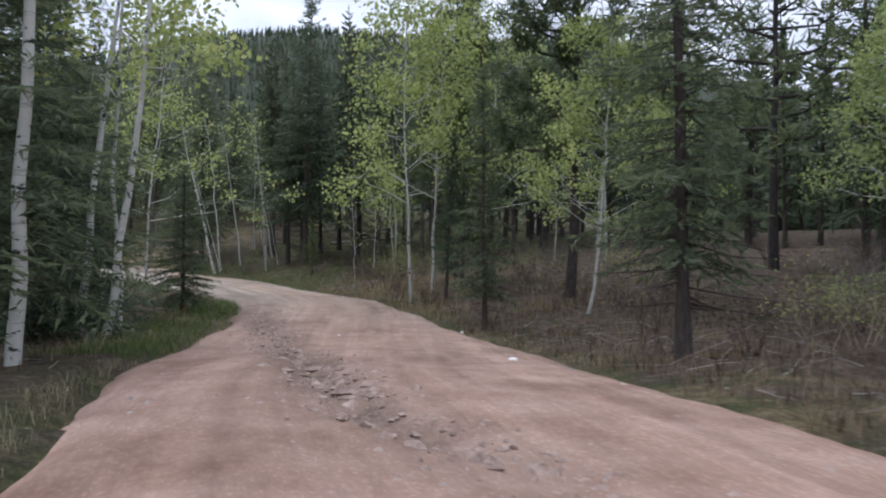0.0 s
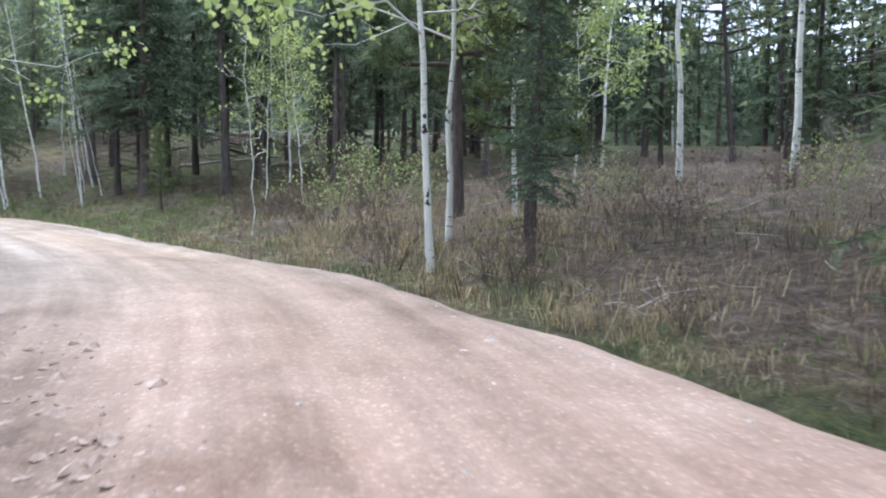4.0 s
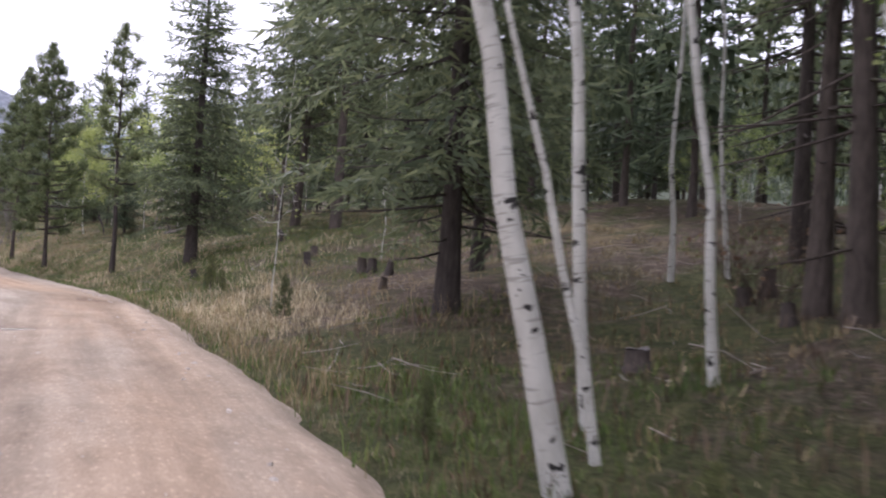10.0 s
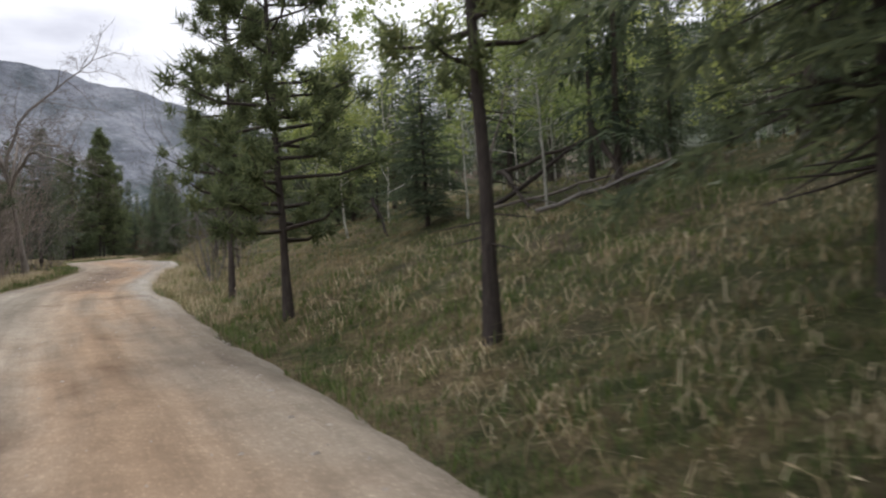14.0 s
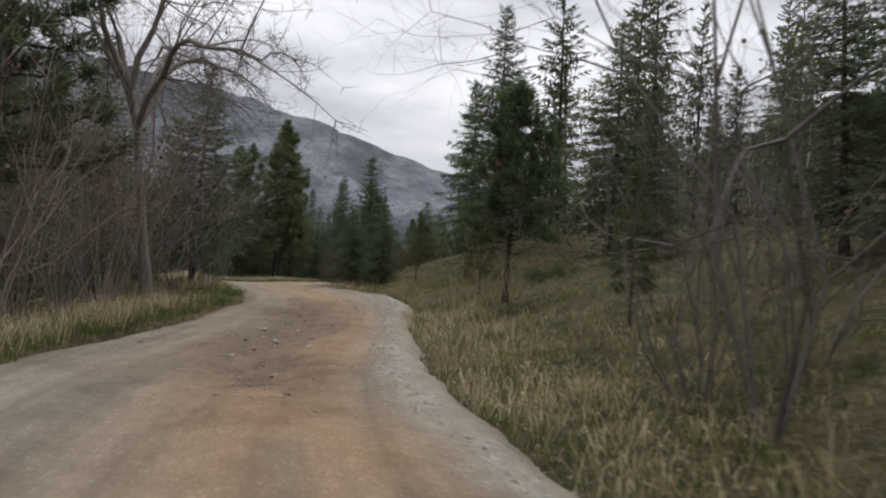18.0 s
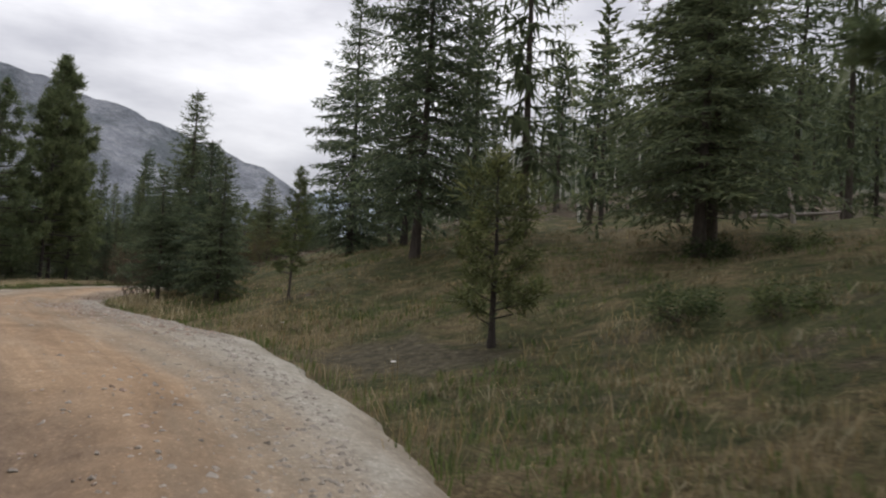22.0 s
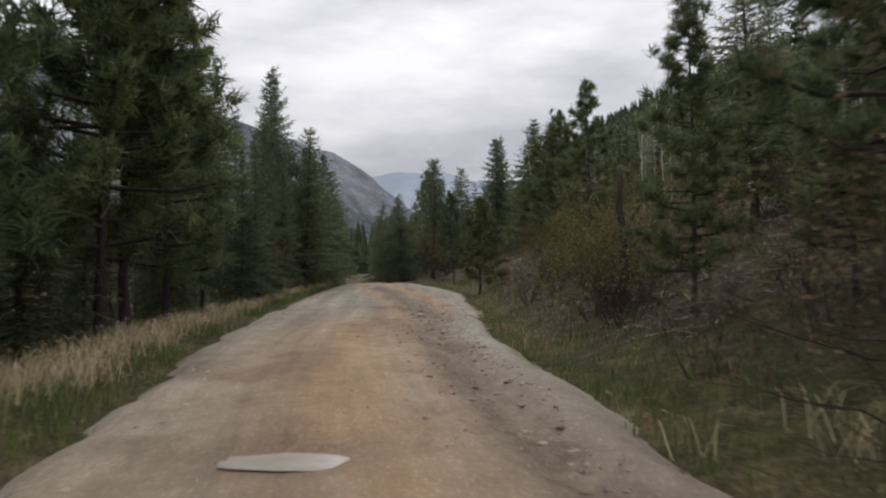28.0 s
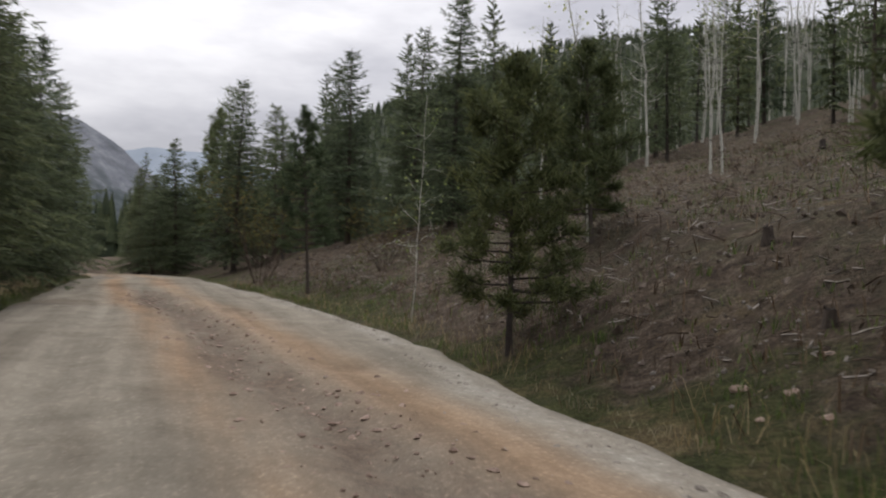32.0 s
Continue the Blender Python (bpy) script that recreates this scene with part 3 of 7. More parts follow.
def mountain_material():
    m, t, b = mat("bare_mountain_painted_haze", 0.95, 0.1)
    # Rock and woods are lightened and blued: aerial haze painted into their colours.
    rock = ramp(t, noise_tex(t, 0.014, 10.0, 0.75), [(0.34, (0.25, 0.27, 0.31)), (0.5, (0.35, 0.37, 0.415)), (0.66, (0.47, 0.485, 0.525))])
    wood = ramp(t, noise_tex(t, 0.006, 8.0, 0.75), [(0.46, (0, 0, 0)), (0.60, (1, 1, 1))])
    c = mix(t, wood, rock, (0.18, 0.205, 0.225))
    co, sep = t.nodes.new("ShaderNodeTexCoord"), t.nodes.new("ShaderNodeSeparateXYZ")
    t.links.new(co.outputs["Object"], sep.inputs["Vector"])
    high = node(t, "ShaderNodeMapRange", **{"From Min": 40.0, "From Max": 330.0})
    t.links.new(sep.outputs["Z"], high.inputs["Value"])
    both = node(t, "ShaderNodeMath")
    t.links.new(high.outputs["Result"], both.inputs[0])
    t.links.new(noise_tex(t, 0.009, 7.0, 0.7), both.inputs[1])
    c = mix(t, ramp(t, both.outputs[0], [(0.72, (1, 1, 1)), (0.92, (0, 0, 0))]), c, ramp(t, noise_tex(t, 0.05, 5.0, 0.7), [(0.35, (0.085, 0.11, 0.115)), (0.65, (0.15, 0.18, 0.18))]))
    t.links.new(c, b.inputs["Base Color"])
    bump(t, b, noise_tex(t, 0.02, 9.0, 0.72), 1.0, 40.0)
    return m


def haze_painted_mountain():
    m, t, b = mat("mountain_painted_haze", 0.95, 0.1)
    # Pale blue base colour: the haze of distance is painted in.
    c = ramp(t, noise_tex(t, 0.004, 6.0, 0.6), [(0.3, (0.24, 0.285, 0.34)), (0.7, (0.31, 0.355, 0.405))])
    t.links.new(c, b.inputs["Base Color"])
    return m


M_HAZE = haze_painted_mountain()
M_ROAD, M_GROUND, M_WATER, M_MOUNTAIN = road_material(), ground_material(), water_material(), mountain_material()
M_ASPEN = aspen_bark()
M_BARK = barky("conifer_bark", [(0.3, (0.036, 0.031, 0.027)), (0.7, (0.105, 0.089, 0.077))])
M_PINEBARK = barky("pine_bark", [(0.3, (0.034, 0.030, 0.028)), (0.7, (0.100, 0.085, 0.075))])
M_GREYBARK = barky("grey_bark", [(0.3, (0.10, 0.09, 0.08)), (0.7, (0.26, 0.24, 0.215))])
M_BRUSH = barky("grey_brown_twig", [(0.3, (0.19, 0.158, 0.132)), (0.7, (0.38, 0.328, 0.285))])
M_TWIG = barky("brown_twig", [(0.3, (0.045, 0.034, 0.027)), (0.7, (0.13, 0.10, 0.078))])
M_PALETWIG = barky("pale_twig", [(0.3, (0.20, 0.17, 0.10)), (0.7, (0.44, 0.38, 0.24))])
M_DEAD = barky("weathered_wood", [(0.3, (0.136, 0.123, 0.106)), (0.7, (0.340, 0.315, 0.281))])
M_SPRUCE = leafy("spruce_needles", (0.058, 0.078, 0.052), (0.118, 0.150, 0.094), (0.185, 0.220, 0.130), 0.48)
M_PINE = leafy("pine_needles", (0.060, 0.082, 0.046), (0.124, 0.160, 0.086), (0.190, 0.222, 0.12), 0.48)
M_YOUNGPINE = leafy("young_pine_needles", (0.034, 0.052, 0.024), (0.085, 0.115, 0.050), (0.14, 0.16, 0.075), 0.28)
M_OLIVEPINE = leafy("olive_pine_needles", (0.046, 0.060, 0.028), (0.105, 0.128, 0.060), (0.165, 0.18, 0.09), 0.4)
M_ASPENLEAF = leafy("aspen_leaves", (0.19, 0.245, 0.085), (0.33, 0.395, 0.15), (0.46, 0.50, 0.23), 0.5)
M_YELLOWLEAF = leafy("spring_willow_leaves", (0.10, 0.09, 0.035), (0.16, 0.14, 0.055), (0.24, 0.21, 0.085), 0.4)
M_BROWNLEAF = leafy("dry_brown_leaves", (0.07, 0.048, 0.035), (0.15, 0.105, 0.075), (0.24, 0.18, 0.13), 0.3)
M_GRASS = leafy("green_grass", (0.048, 0.080, 0.026), (0.088, 0.135, 0.042), (0.14, 0.17, 0.065), 0.35)
M_STRAW = leafy("dry_straw", (0.144, 0.112, 0.061), (0.259, 0.209, 0.122), (0.374, 0.324, 0.216), 0.35)
M_SEED = leafy("bleached_seed_grass", (0.22, 0.185, 0.12), (0.40, 0.35, 0.25), (0.60, 0.55, 0.43), 0.35)
M_LITTER = leafy("dead_weeds", (0.056, 0.040, 0.029), (0.120, 0.088, 0.064), (0.216, 0.168, 0.124), 0.2)
M_STONE = rocky("pale_stone", [(0.3, (0.26, 0.235, 0.205)), (0.7, (0.50, 0.46, 0.41))])
M_GRAVEL = rocky("grey_gravel", [(0.3, (0.19, 0.172, 0.148)), (0.7, (0.37, 0.34, 0.30))])
M_REDSTONE = rocky("brown_stone", [(0.3, (0.16, 0.115, 0.09)), (0.7, (0.36, 0.28, 0.23))])
M_CLOD = rocky("dark_earth_clods", [(0.3, (0.05, 0.04, 0.032)), (0.7, (0.15, 0.122, 0.1))])
M_WHITESTONE = rocky("white_stone", [(0.3, (0.55, 0.53, 0.5)), (0.7, (0.75, 0.73, 0.70))])

# ---- plan of the road: centre line, half widths and side slopes along its length ----
ROAD = [(4.6, -20.0, -1.2), (2.3, -10.0, -1.3), (0.0, 0.0, -1.45), (-1.9, 9.5, -1.65), (-2.2, 18.4, -2.15), (-2.5, 28.1, -2.05),
        (-4.8, 37.4, -2.15), (-8.7, 46.4, -2.15), (-13.4, 54.6, -2.15), (-19.2, 62.1, -1.85), (-24.9, 69.2, -1.65),
        (-32.1, 75.8, -1.65), (-39.6, 81.4, -1.35), (-47.3, 87.4, -0.95), (-54.3, 93.4, -0.55), (-60.7, 100.7, 0.05),
        (-67.2, 107.1, 0.55), (-75.5, 112.4, 1.05), (-83.7, 118.3, 1.35), (-90.1, 124.3, 1.55), (-96.3, 131.5, 1.95)]
ROAD += [(-102.1, 139.1, 2.25), (-107.4, 146.8, 2.55), (-112.8, 154.6, 2.85), (-118.1, 162.5, 3.2), (-123.5, 170.3, 3.5),
         (-128.9, 178.1, 3.8), (-134.0, 186.0, 4.0), (-141.0, 193.0, 4.1), (-150.0, 198.0, 4.1), (-162.0, 201.5, 4.0), (-176.0, 203.0, 3.8), (-190.0, 203.0, 3.5)]
RIGHT = [(-22, 5.0), (8, 5.2), (16, 5.3), (22, 3.8), (27, 2.7), (32, 2.0), (38, 1.4), (45, 1.7), (70, 1.7), (78, 1.5), (86, 2.1),
         (105, 2.6), (112, 2.3), (118, 1.85), (124, 1.5), (130, 1.85), (136, 2.9), (141, 3.85), (145, 3.2), (150, 2.7), (157, 2.4),
         (165, 2.3), (169, 2.5), (172, 2.8), (176, 3.0), (184, 3.4), (189, 3.8), (196, 4.1), (206, 4.6), (217, 4.2), (235, 2.6), (300, 2.4)]
LEFT = [(-22, 1.2), (7, 1.2), (16, 1.8), (27, 2.3), (34, 3.4), (50, 4.6), (90, 4.6), (104, 4.2), (114, 3.3), (126, 3.1),
        (142, 3.2), (152, 4.2), (158, 3.8), (165, 2.0), (172, 1.9), (184, 2.4), (203, 2.8), (260, 2.4)]
RISE = [(-22, 0.05), (20, 0.06), (32, 0.12), (50, 0.15), (62, 0.18), (72, 0.28), (86, 0.36), (140, 0.36), (165, 0.37), (178, 0.33),
        (192, 0.30), (205, 0.32), (222, 0.345), (234, 0.32), (250, 0.14), (265, 0.06)]
BANK = [(-22, 0.0), (73, 0.0), (80, 0.55), (100, 0.45), (112, 0.15), (120, 0.0), (165, 0.0), (182, 0.9), (192, 1.2), (212, 1.0), (225, 0.3)]
FALL = [(-22, -0.06), (60, -0.04), (100, -0.1), (130, -0.16), (150, -0.3), (170, -0.34), (212, -0.34), (235, -0.12)]
CREST = [(-22, 30), (68, 17), (84, 12.5), (100, 12.5), (118, 11.5), (140, 14), (168, 13.5), (180, 22), (190, 34), (205, 41), (240, 38)]


def vnoise(x, y, k=0.0):
    """Smooth noise on the plane, about -1 to 1."""
    x, y = np.asarray(x, float), np.asarray(y, float)
    i, j = np.floor(x), np.floor(y)
    u, v = x - i, y - j
    u, v = u * u * (3 - 2 * u), v * v * (3 - 2 * v)

    def cell(a, b):
        h = np.sin(a * 127.1 + b * 311.7 + k * 74.7) * 43758.5453
        return (h - np.floor(h)) * 2 - 1
    top = cell(i, j) * (1 - u) + cell(i + 1, j) * u
    low = cell(i, j + 1) * (1 - u) + cell(i + 1, j + 1) * u
    return top * (1 - v) + low * v


def spline(points, step):
    p = np.array(points, float)
    p = np.vstack([2 * p[0] - p[1], p, 2 * p[-1] - p[-2]])
    out = []
    for a in range(1, len(p) - 2):
        for u in np.arange(0, 1, step):
            out.append(0.5 * (2 * p[a] + (p[a + 1] - p[a - 1]) * u + (2 * p[a - 1] - 5 * p[a] + 4 * p[a + 1] - p[a + 2]) * u * u
                              + (3 * p[a] - p[a - 1] - 3 * p[a + 1] + p[a + 2]) * u ** 3))
    return np.array(out)


_fine = spline(ROAD, 0.04)
_len = np.r_[0, np.cumsum(np.hypot(*np.diff(_fine[:, :2], axis=0).T))]
_zero = _len[np.argmin(np.hypot(_fine[:, 0], _fine[:, 1]))]
ROAD_S = np.arange(0, _len[-1], 0.4)
ROAD_P = np.stack([np.interp(ROAD_S, _len, _fine[:, n]) for n in range(3)], 1)
ROAD_S = ROAD_S - _zero
_t = np.gradient(ROAD_P[:, :2], axis=0)
ROAD_T = _t / np.hypot(*_t.T)[:, None]
ROAD_N = np.stack([ROAD_T[:, 1], -ROAD_T[:, 0]], 1)


def lookup(table, s):
    a = np.array(table, float)
    return np.interp(s, a[:, 0], a[:, 1])


def road_frame(x, y):
    """For places on the plan: how far along the road, how far to its right, the road's height there."""
    x, y = np.atleast_1d(np.asarray(x, float)), np.atleast_1d(np.asarray(y, float))
    s, d, z = np.empty(len(x)), np.empty(len(x)), np.empty(len(x))
    for a in range(0, len(x), 4000):
        b = slice(a, a + 4000)
        dx, dy = x[b, None] - ROAD_P[None, :, 0], y[b, None] - ROAD_P[None, :, 1]
        i = (dx * dx + dy * dy).argmin(1)
        n = np.arange(len(i))
        far = np.hypot(dx[n, i], dy[n, i])
        side = dx[n, i] * ROAD_N[i, 0] + dy[n, i] * ROAD_N[i, 1]
        s[b], z[b] = ROAD_S[i], ROAD_P[i, 2]
        d[b] = np.where(side < 0, -far, far)
    return s, d, z


def soft(v, w=1.0):
    return np.where(v > 12 * w, v, w * np.log1p(np.exp(np.minimum(v / w, 12))))


RIDGE = [(-60, 0), (-40, 8.0), (-24, 14.0), (-5, 15.2), (3, 15.1), (7, 14.9), (11.5, 13.8), (15.5, 12.3), (20, 10.2), (24, 7.6), (28, 4.5), (31, 2.0), (36, 0)]


def ridge(x, y):
    """A wooded ridge north of the road's end, its skyline in degrees by direction; it runs down to the west."""
    far, az = np.hypot(x + 107, y - 147), np.degrees(np.arctan2(-(x + 107), y - 147))
    top = np.tan(np.radians(lookup(RIDGE, az))) * 720
    return (top + 6 * vnoise(x * 0.012, y * 0.012, 5)) * np.exp(-((far - 720) / 250) ** 2)


def ground_z(x, y):
    """Height of the ground, without the road's own crust."""
    x, y = np.atleast_1d(np.asarray(x, float)), np.atleast_1d(np.asarray(y, float))
    s, d, z = road_frame(x, y)
    r, l = d - lookup(RIGHT, s), -d - lookup(LEFT, s)
    crest = lookup(CREST, s)
    up = lookup(RISE, s) * (soft(r - 1.2, 0.5) - 0.9 * soft(r - crest, 4.0)) - 0.10 * np.exp(-((r - 0.7) / 0.5) ** 2) + lookup(BANK, s) * np.clip((r - 0.6) / 3.4, 0, 1)
    down = lookup(FALL, s) * (soft(l - 2.2, 0.7) - soft(l - 26, 4.0)) + 0.10 * np.exp(-((l - 1.0) / 0.7) ** 2)
    h = np.where(d > 0, np.where(r > 0, up, 0), np.where(l > 0, down, 0))
    edge = np.clip(np.maximum(r, l), 0, 3) / 3
    lump = 0.09 * vnoise(x * 1.1, y * 1.1, 1) + 0.16 * vnoise(x * 0.35, y * 0.35, 2) + 0.05 * vnoise(x * 2.0, y * 2.0, 3)
    logged = np.clip((s - 174) / 8, 0, 1) * np.clip((r - 1.5) / 2, 0, 1) * np.clip((60 - r) / 10, 0, 1)
    lump = lump + logged * (0.10 * vnoise(x * 1.5, y * 1.5, 6) + 0.06 * vnoise(x * 0.8, y * 0.8, 7))
    wide = 0.8 * vnoise(x * 0.06, y * 0.06, 4) * np.clip((np.maximum(r, l) - 8) / 25, 0, 1)
    under = np.where(np.maximum(r, l) < 0.15, -0.22, 0)
    hill = ridge(x, y) + 135 * np.exp(-((x + 390) ** 2 + (y - 120) ** 2) / 115 ** 2)
    far = np.clip((np.abs(d) - 40) / 60, 0, 1)
    return z + h + edge * lump + wide + under + hill * far
# ---- where the trees stand: x, y and height ----
SPRUCES = [
    (-113.5, 144.7, 8.0), (-115.5, 146.7, 11.0), (-118.6, 151.0, 11.0), (-120.6, 155.0, 9.5), (-126.2, 166.4, 9.0), (-129.6, 171.4, 9.5), (-122.4, 160.0, 8.0),
    (-6.3, 25.8, 4.5), (-81.7, 145.8, 15.3), (-64.2, 122.0, 13.3), (-73.6, 124.5, 14.2), (-81.6, 133.2, 12.4), (-79.8, 122.1, 5.2),
    (-124.5, 162.2, 13.2), (-123.2, 160.2, 10.7), (-122.7, 162.5, 9.3), (-125.6, 204.2, 14.4), (-133.4, 208.6, 14.3), (-158.0, 233.4, 16.8), (-64.2, 120.3, 10.5),
    (-130.8, 169.1, 15.3), (-85.6, 127.2, 8.3), (-83.4, 123.6, 4.7), (-82.4, 125.1, 5.2), (-77.9, 120.4, 4.4), (-6.5, 13.3, 10.0), (-8.0, 19.2, 9.0),
    (-38.1, 91.0, 4.5), (-113.5, 148.1, 5.6), (-49.1, 103.7, 7.3), (-114.5, 149.9, 6.8), (-120.2, 157.6, 6.7), (-8.5, 22.4, 9.0),
]
SPRUCES += [
    (-51.1, 105.2, 7.9), (-48.8, 106.8, 7.2), (-116.6, 152.4, 7.9), (-58.3, 112.0, 5.4), (-70.8, 126.6, 15.4), (-108.9, 136.7, 6.5), (-64.8, 125.4, 16.5),
    (-112.1, 137.3, 8.4), (-10.5, 25.4, 11.0), (-127.0, 167.9, 7.8), (-58.5, 119.7, 7.1), (-66.5, 134.8, 14.2), (-106.5, 123.2, 9.8), (-39.2, 103.4, 6.0),
    (-83.2, 139.5, 9.5), (-109.7, 126.0, 9.5), (-130.5, 172.9, 9.2), (-39.0, 98.6, 8.3), (-78.3, 104.5, 10.5), (-76.4, 107.5, 8.9), (-61.4, 137.1, 15.5),
    (-77.0, 129.9, 11.1), (-37.7, 108.1, 7.3), (-118.9, 183.6, 9.3), (-132.5, 176.1, 10.2), (-72.4, 139.4, 9.5), (-63.7, 141.0, 15.6), (-112.8, 133.6, 11.8),
]
SPRUCES += [
    (-111.5, 187.1, 7.0), (-39.9, 111.6, 7.1), (-76.5, 135.1, 11.7), (-115.2, 176.5, 8.7), (-118.2, 190.1, 8.3), (-114.0, 192.9, 8.6),
    (-108.3, 193.3, 9.1), (-136.8, 183.0, 9.8), (-102.7, 195.1, 8.6), (-95.1, 144.5, 5.5), (-126.5, 193.7, 10.9), (-123.3, 187.2, 10.1), (-132.0, 196.7, 9.8),
    (-138.8, 196.3, 8.8), (-135.4, 200.5, 8.0), (-141.7, 198.1, 6.8), (-144.1, 200.0, 7.5), (-139.3, 205.3, 10.6), (-146.2, 205.8, 8.0), (-145.1, 208.8, 8.7),
    (-131.0, 189.7, 10.8),
]
PINES = [
    (-107.9, 138.0, 13.0), (-109.6, 139.4, 15.5), (-112.2, 143.6, 12.0),
    (-37.7, 84.6, 10.0), (-43.7, 89.6, 10.0), (-95.5, 122.4, 7.9), (-104.5, 131.7, 12.0), (-110.5, 140.8, 15.8), (-100.2, 148.3, 5.2),
    (-92.5, 136.2, 3.6), (2.9, 37.5, 14.0), (-94.8, 138.2, 4.8), (-103.0, 152.6, 5.4), (5.7, 26.8, 17.0), (-108.5, 133.6, 13.0),
    (-91.6, 133.7, 7.4), (-118.9, 172.6, 6.0), (-62.0, 90.0, 11.5),
    (-63.3, 92.0, 11.3), (14.3, 30.8, 18.0), (-66.1, 95.2, 12.4), (-98.4, 169.5, 9.6), (-102.4, 171.9, 7.5), (24.5, 55.9, 16.4), (-137.8, 199.3, 10.6),
]
BANK_FIRS = [
    (-27.1, 78.8, 12.6), (-26.0, 85.3, 15.0), (-22.6, 81.2, 16.7),
]
FOREST = [
    (2.5, 22.6, 7.0), (1.9, 29.8, 6.0), (-14.5, 65.1, 16.0), (-5.9, 56.8, 18.0), (-8.8, 62.8, 16.0), (-9.1, 63.8, 15.0), (-7.2, 58.7, 14.0),
    (-6.2, 58.6, 12.0), (-2.4, 52.8, 16.0), (5.2, 14.7, 13.0), (-0.9, 56.1, 15.0), (-2.6, 67.3, 14.1), (2.6, 56.1, 15.0), (-28.6, 89.3, 13.0),
    (3.0, 64.3, 15.2), (12.3, 57.4, 16.3), (7.6, 64.3, 14.3), (12.7, 62.5, 13.4), (18.1, 90.4, 13.9), (-14.9, 69.6, 13.0), (-8.6, 68.2, 15.0),
]
YOUNG = [
    (-109.1, 163.8, 3.8),
    (-4.6, 49.1, 3.0), (-59.8, 106.0, 6.0), (-74.5, 119.3, 3.5), (-109.9, 159.5, 4.2), (-104.6, 155.3, 5.0), (2.7, 32.1, 7.0), (-53.5, 100.7, 2.8),
    (-109.3, 164.9, 1.9),
]
ASPENS = [
    (-1.1, 48.6, 6.5), (1.6, 33.3, 12.0), (4.1, 36.8, 12.0), (-6.4, 20.2, 13.0), (0.7, 30.9, 12.0), (-5.4, 12.3, 14.0), (5.4, 23.0, 8.0),
    (-34.3, 89.9, 5.8), (-35.8, 99.5, 3.3), (-37.8, 101.2, 3.5), (-42.8, 94.1, 5.9), (-44.5, 94.5, 5.0), (-41.8, 104.2, 3.7),
    (0.1, 47.1, 6.0), (-46.1, 106.8, 3.3), (-10.8, 37.8, 12.0),
]
BARE_ASPENS = [
    (-109.2, 164.1, 5.9), (-36.7, 90.6, 3.9), (-8.5, 57.5, 8.0), (0.2, 55.4, 9.0), (-106.2, 172.2, 5.6), (-106.5, 172.7, 6.1),
    (-110.9, 169.5, 5.3), (-100.9, 182.7, 6.5), (-104.1, 185.2, 6.7), (-101.9, 188.9, 7.0),
]
SAPLINGS = [
    (-112.8, 164.1, 4.8), (-1.8, 39.1, 6.0), (-18.7, 67.5, 5.0), (-17.9, 72.2, 5.0),
]
BARE_TREES = [
    (-49.1, 94.5, 7.0),
]
COTTONWOODS = [
    (-66.3, 99.3, 14.5),
]
SHRUBS = [
    (-100.3, 145.9, 2.0), (-97.4, 140.8, 1.4), (-116.1, 171.9, 2.3), (-128.2, 187.4, 2.6), (-141.1, 197.8, 3.0),
]
BROWN_SHRUBS = [
    (-90.2, 128.6, 2.2), (-89.2, 128.4, 2.4), (-90.6, 130.2, 2.6), (-89.0, 129.8, 2.6), (-91.4, 131.2, 2.4),
    (-90.9, 132.3, 1.3), (-101.4, 146.6, 1.6), (-114.8, 149.9, 3.4),
]
BUSHES = [
    (-67.3, 99.5, 4.6), (-68.1, 98.1, 4.6), (-69.2, 102.2, 4.6), (-63.0, 92.5, 4.6), (-71.7, 105.0, 4.6),
]
BUSHY = [
    (-66.2, 113.5, 3.4),
]
SPARSE = [
    (-31.4, 80.5, 9.5),
]
# ---- helpers for meshes ----


def mesh_ob(name, verts, faces, material, parent=None, label="", smooth=False):
    me = bpy.data.meshes.new(name)
    me.from_pydata([tuple(v) for v in verts], [], [tuple(f) for f in faces])
    if smooth:
        me.shade_smooth()
    me.materials.append(material)
    ob = new(name, me)
    ob.parent = parent
    return tagged(ob, label=label)


def grid_faces(rows, cols):
    i = np.arange(rows * cols).reshape(rows, cols)
    return np.stack([i[:-1, :-1], i[:-1, 1:], i[1:, 1:], i[1:, :-1]], -1).reshape(-1, 4)


def grid_ob(name, pts, rows, cols, material, smooth=True):
    me = bpy.data.meshes.new(name)
    faces = grid_faces(rows, cols)
    me.vertices.add(len(pts))
    me.vertices.foreach_set("co", np.asarray(pts, np.float32).ravel())
    me.loops.add(faces.size)
    me.loops.foreach_set("vertex_index", faces.astype(np.int32).ravel())
    me.polygons.add(len(faces))
    me.polygons.foreach_set("loop_start", np.arange(0, faces.size, 4, dtype=np.int32))
    me.update(calc_edges=True)
    if smooth:
        me.shade_smooth()
    me.materials.append(material)
    return new(name, me), me


def paint(me, rgb, alpha=None):
    a = me.color_attributes.new("soil", "FLOAT_COLOR", "POINT")
    a.data.foreach_set("color", np.c_[np.clip(rgb, 0, 1), np.ones(len(rgb)) if alpha is None else alpha].astype(np.float32).ravel())


# ---- the ground: one sheet out to the horizon ----
def spread(a, b, step, far):
    mid = np.arange(a, b, step)
    out = step * 1.12 ** np.arange(1, 80)
    out = np.cumsum(out)
    out = out[out < far]
    return np.r_[(a - out)[::-1], mid, b + out]


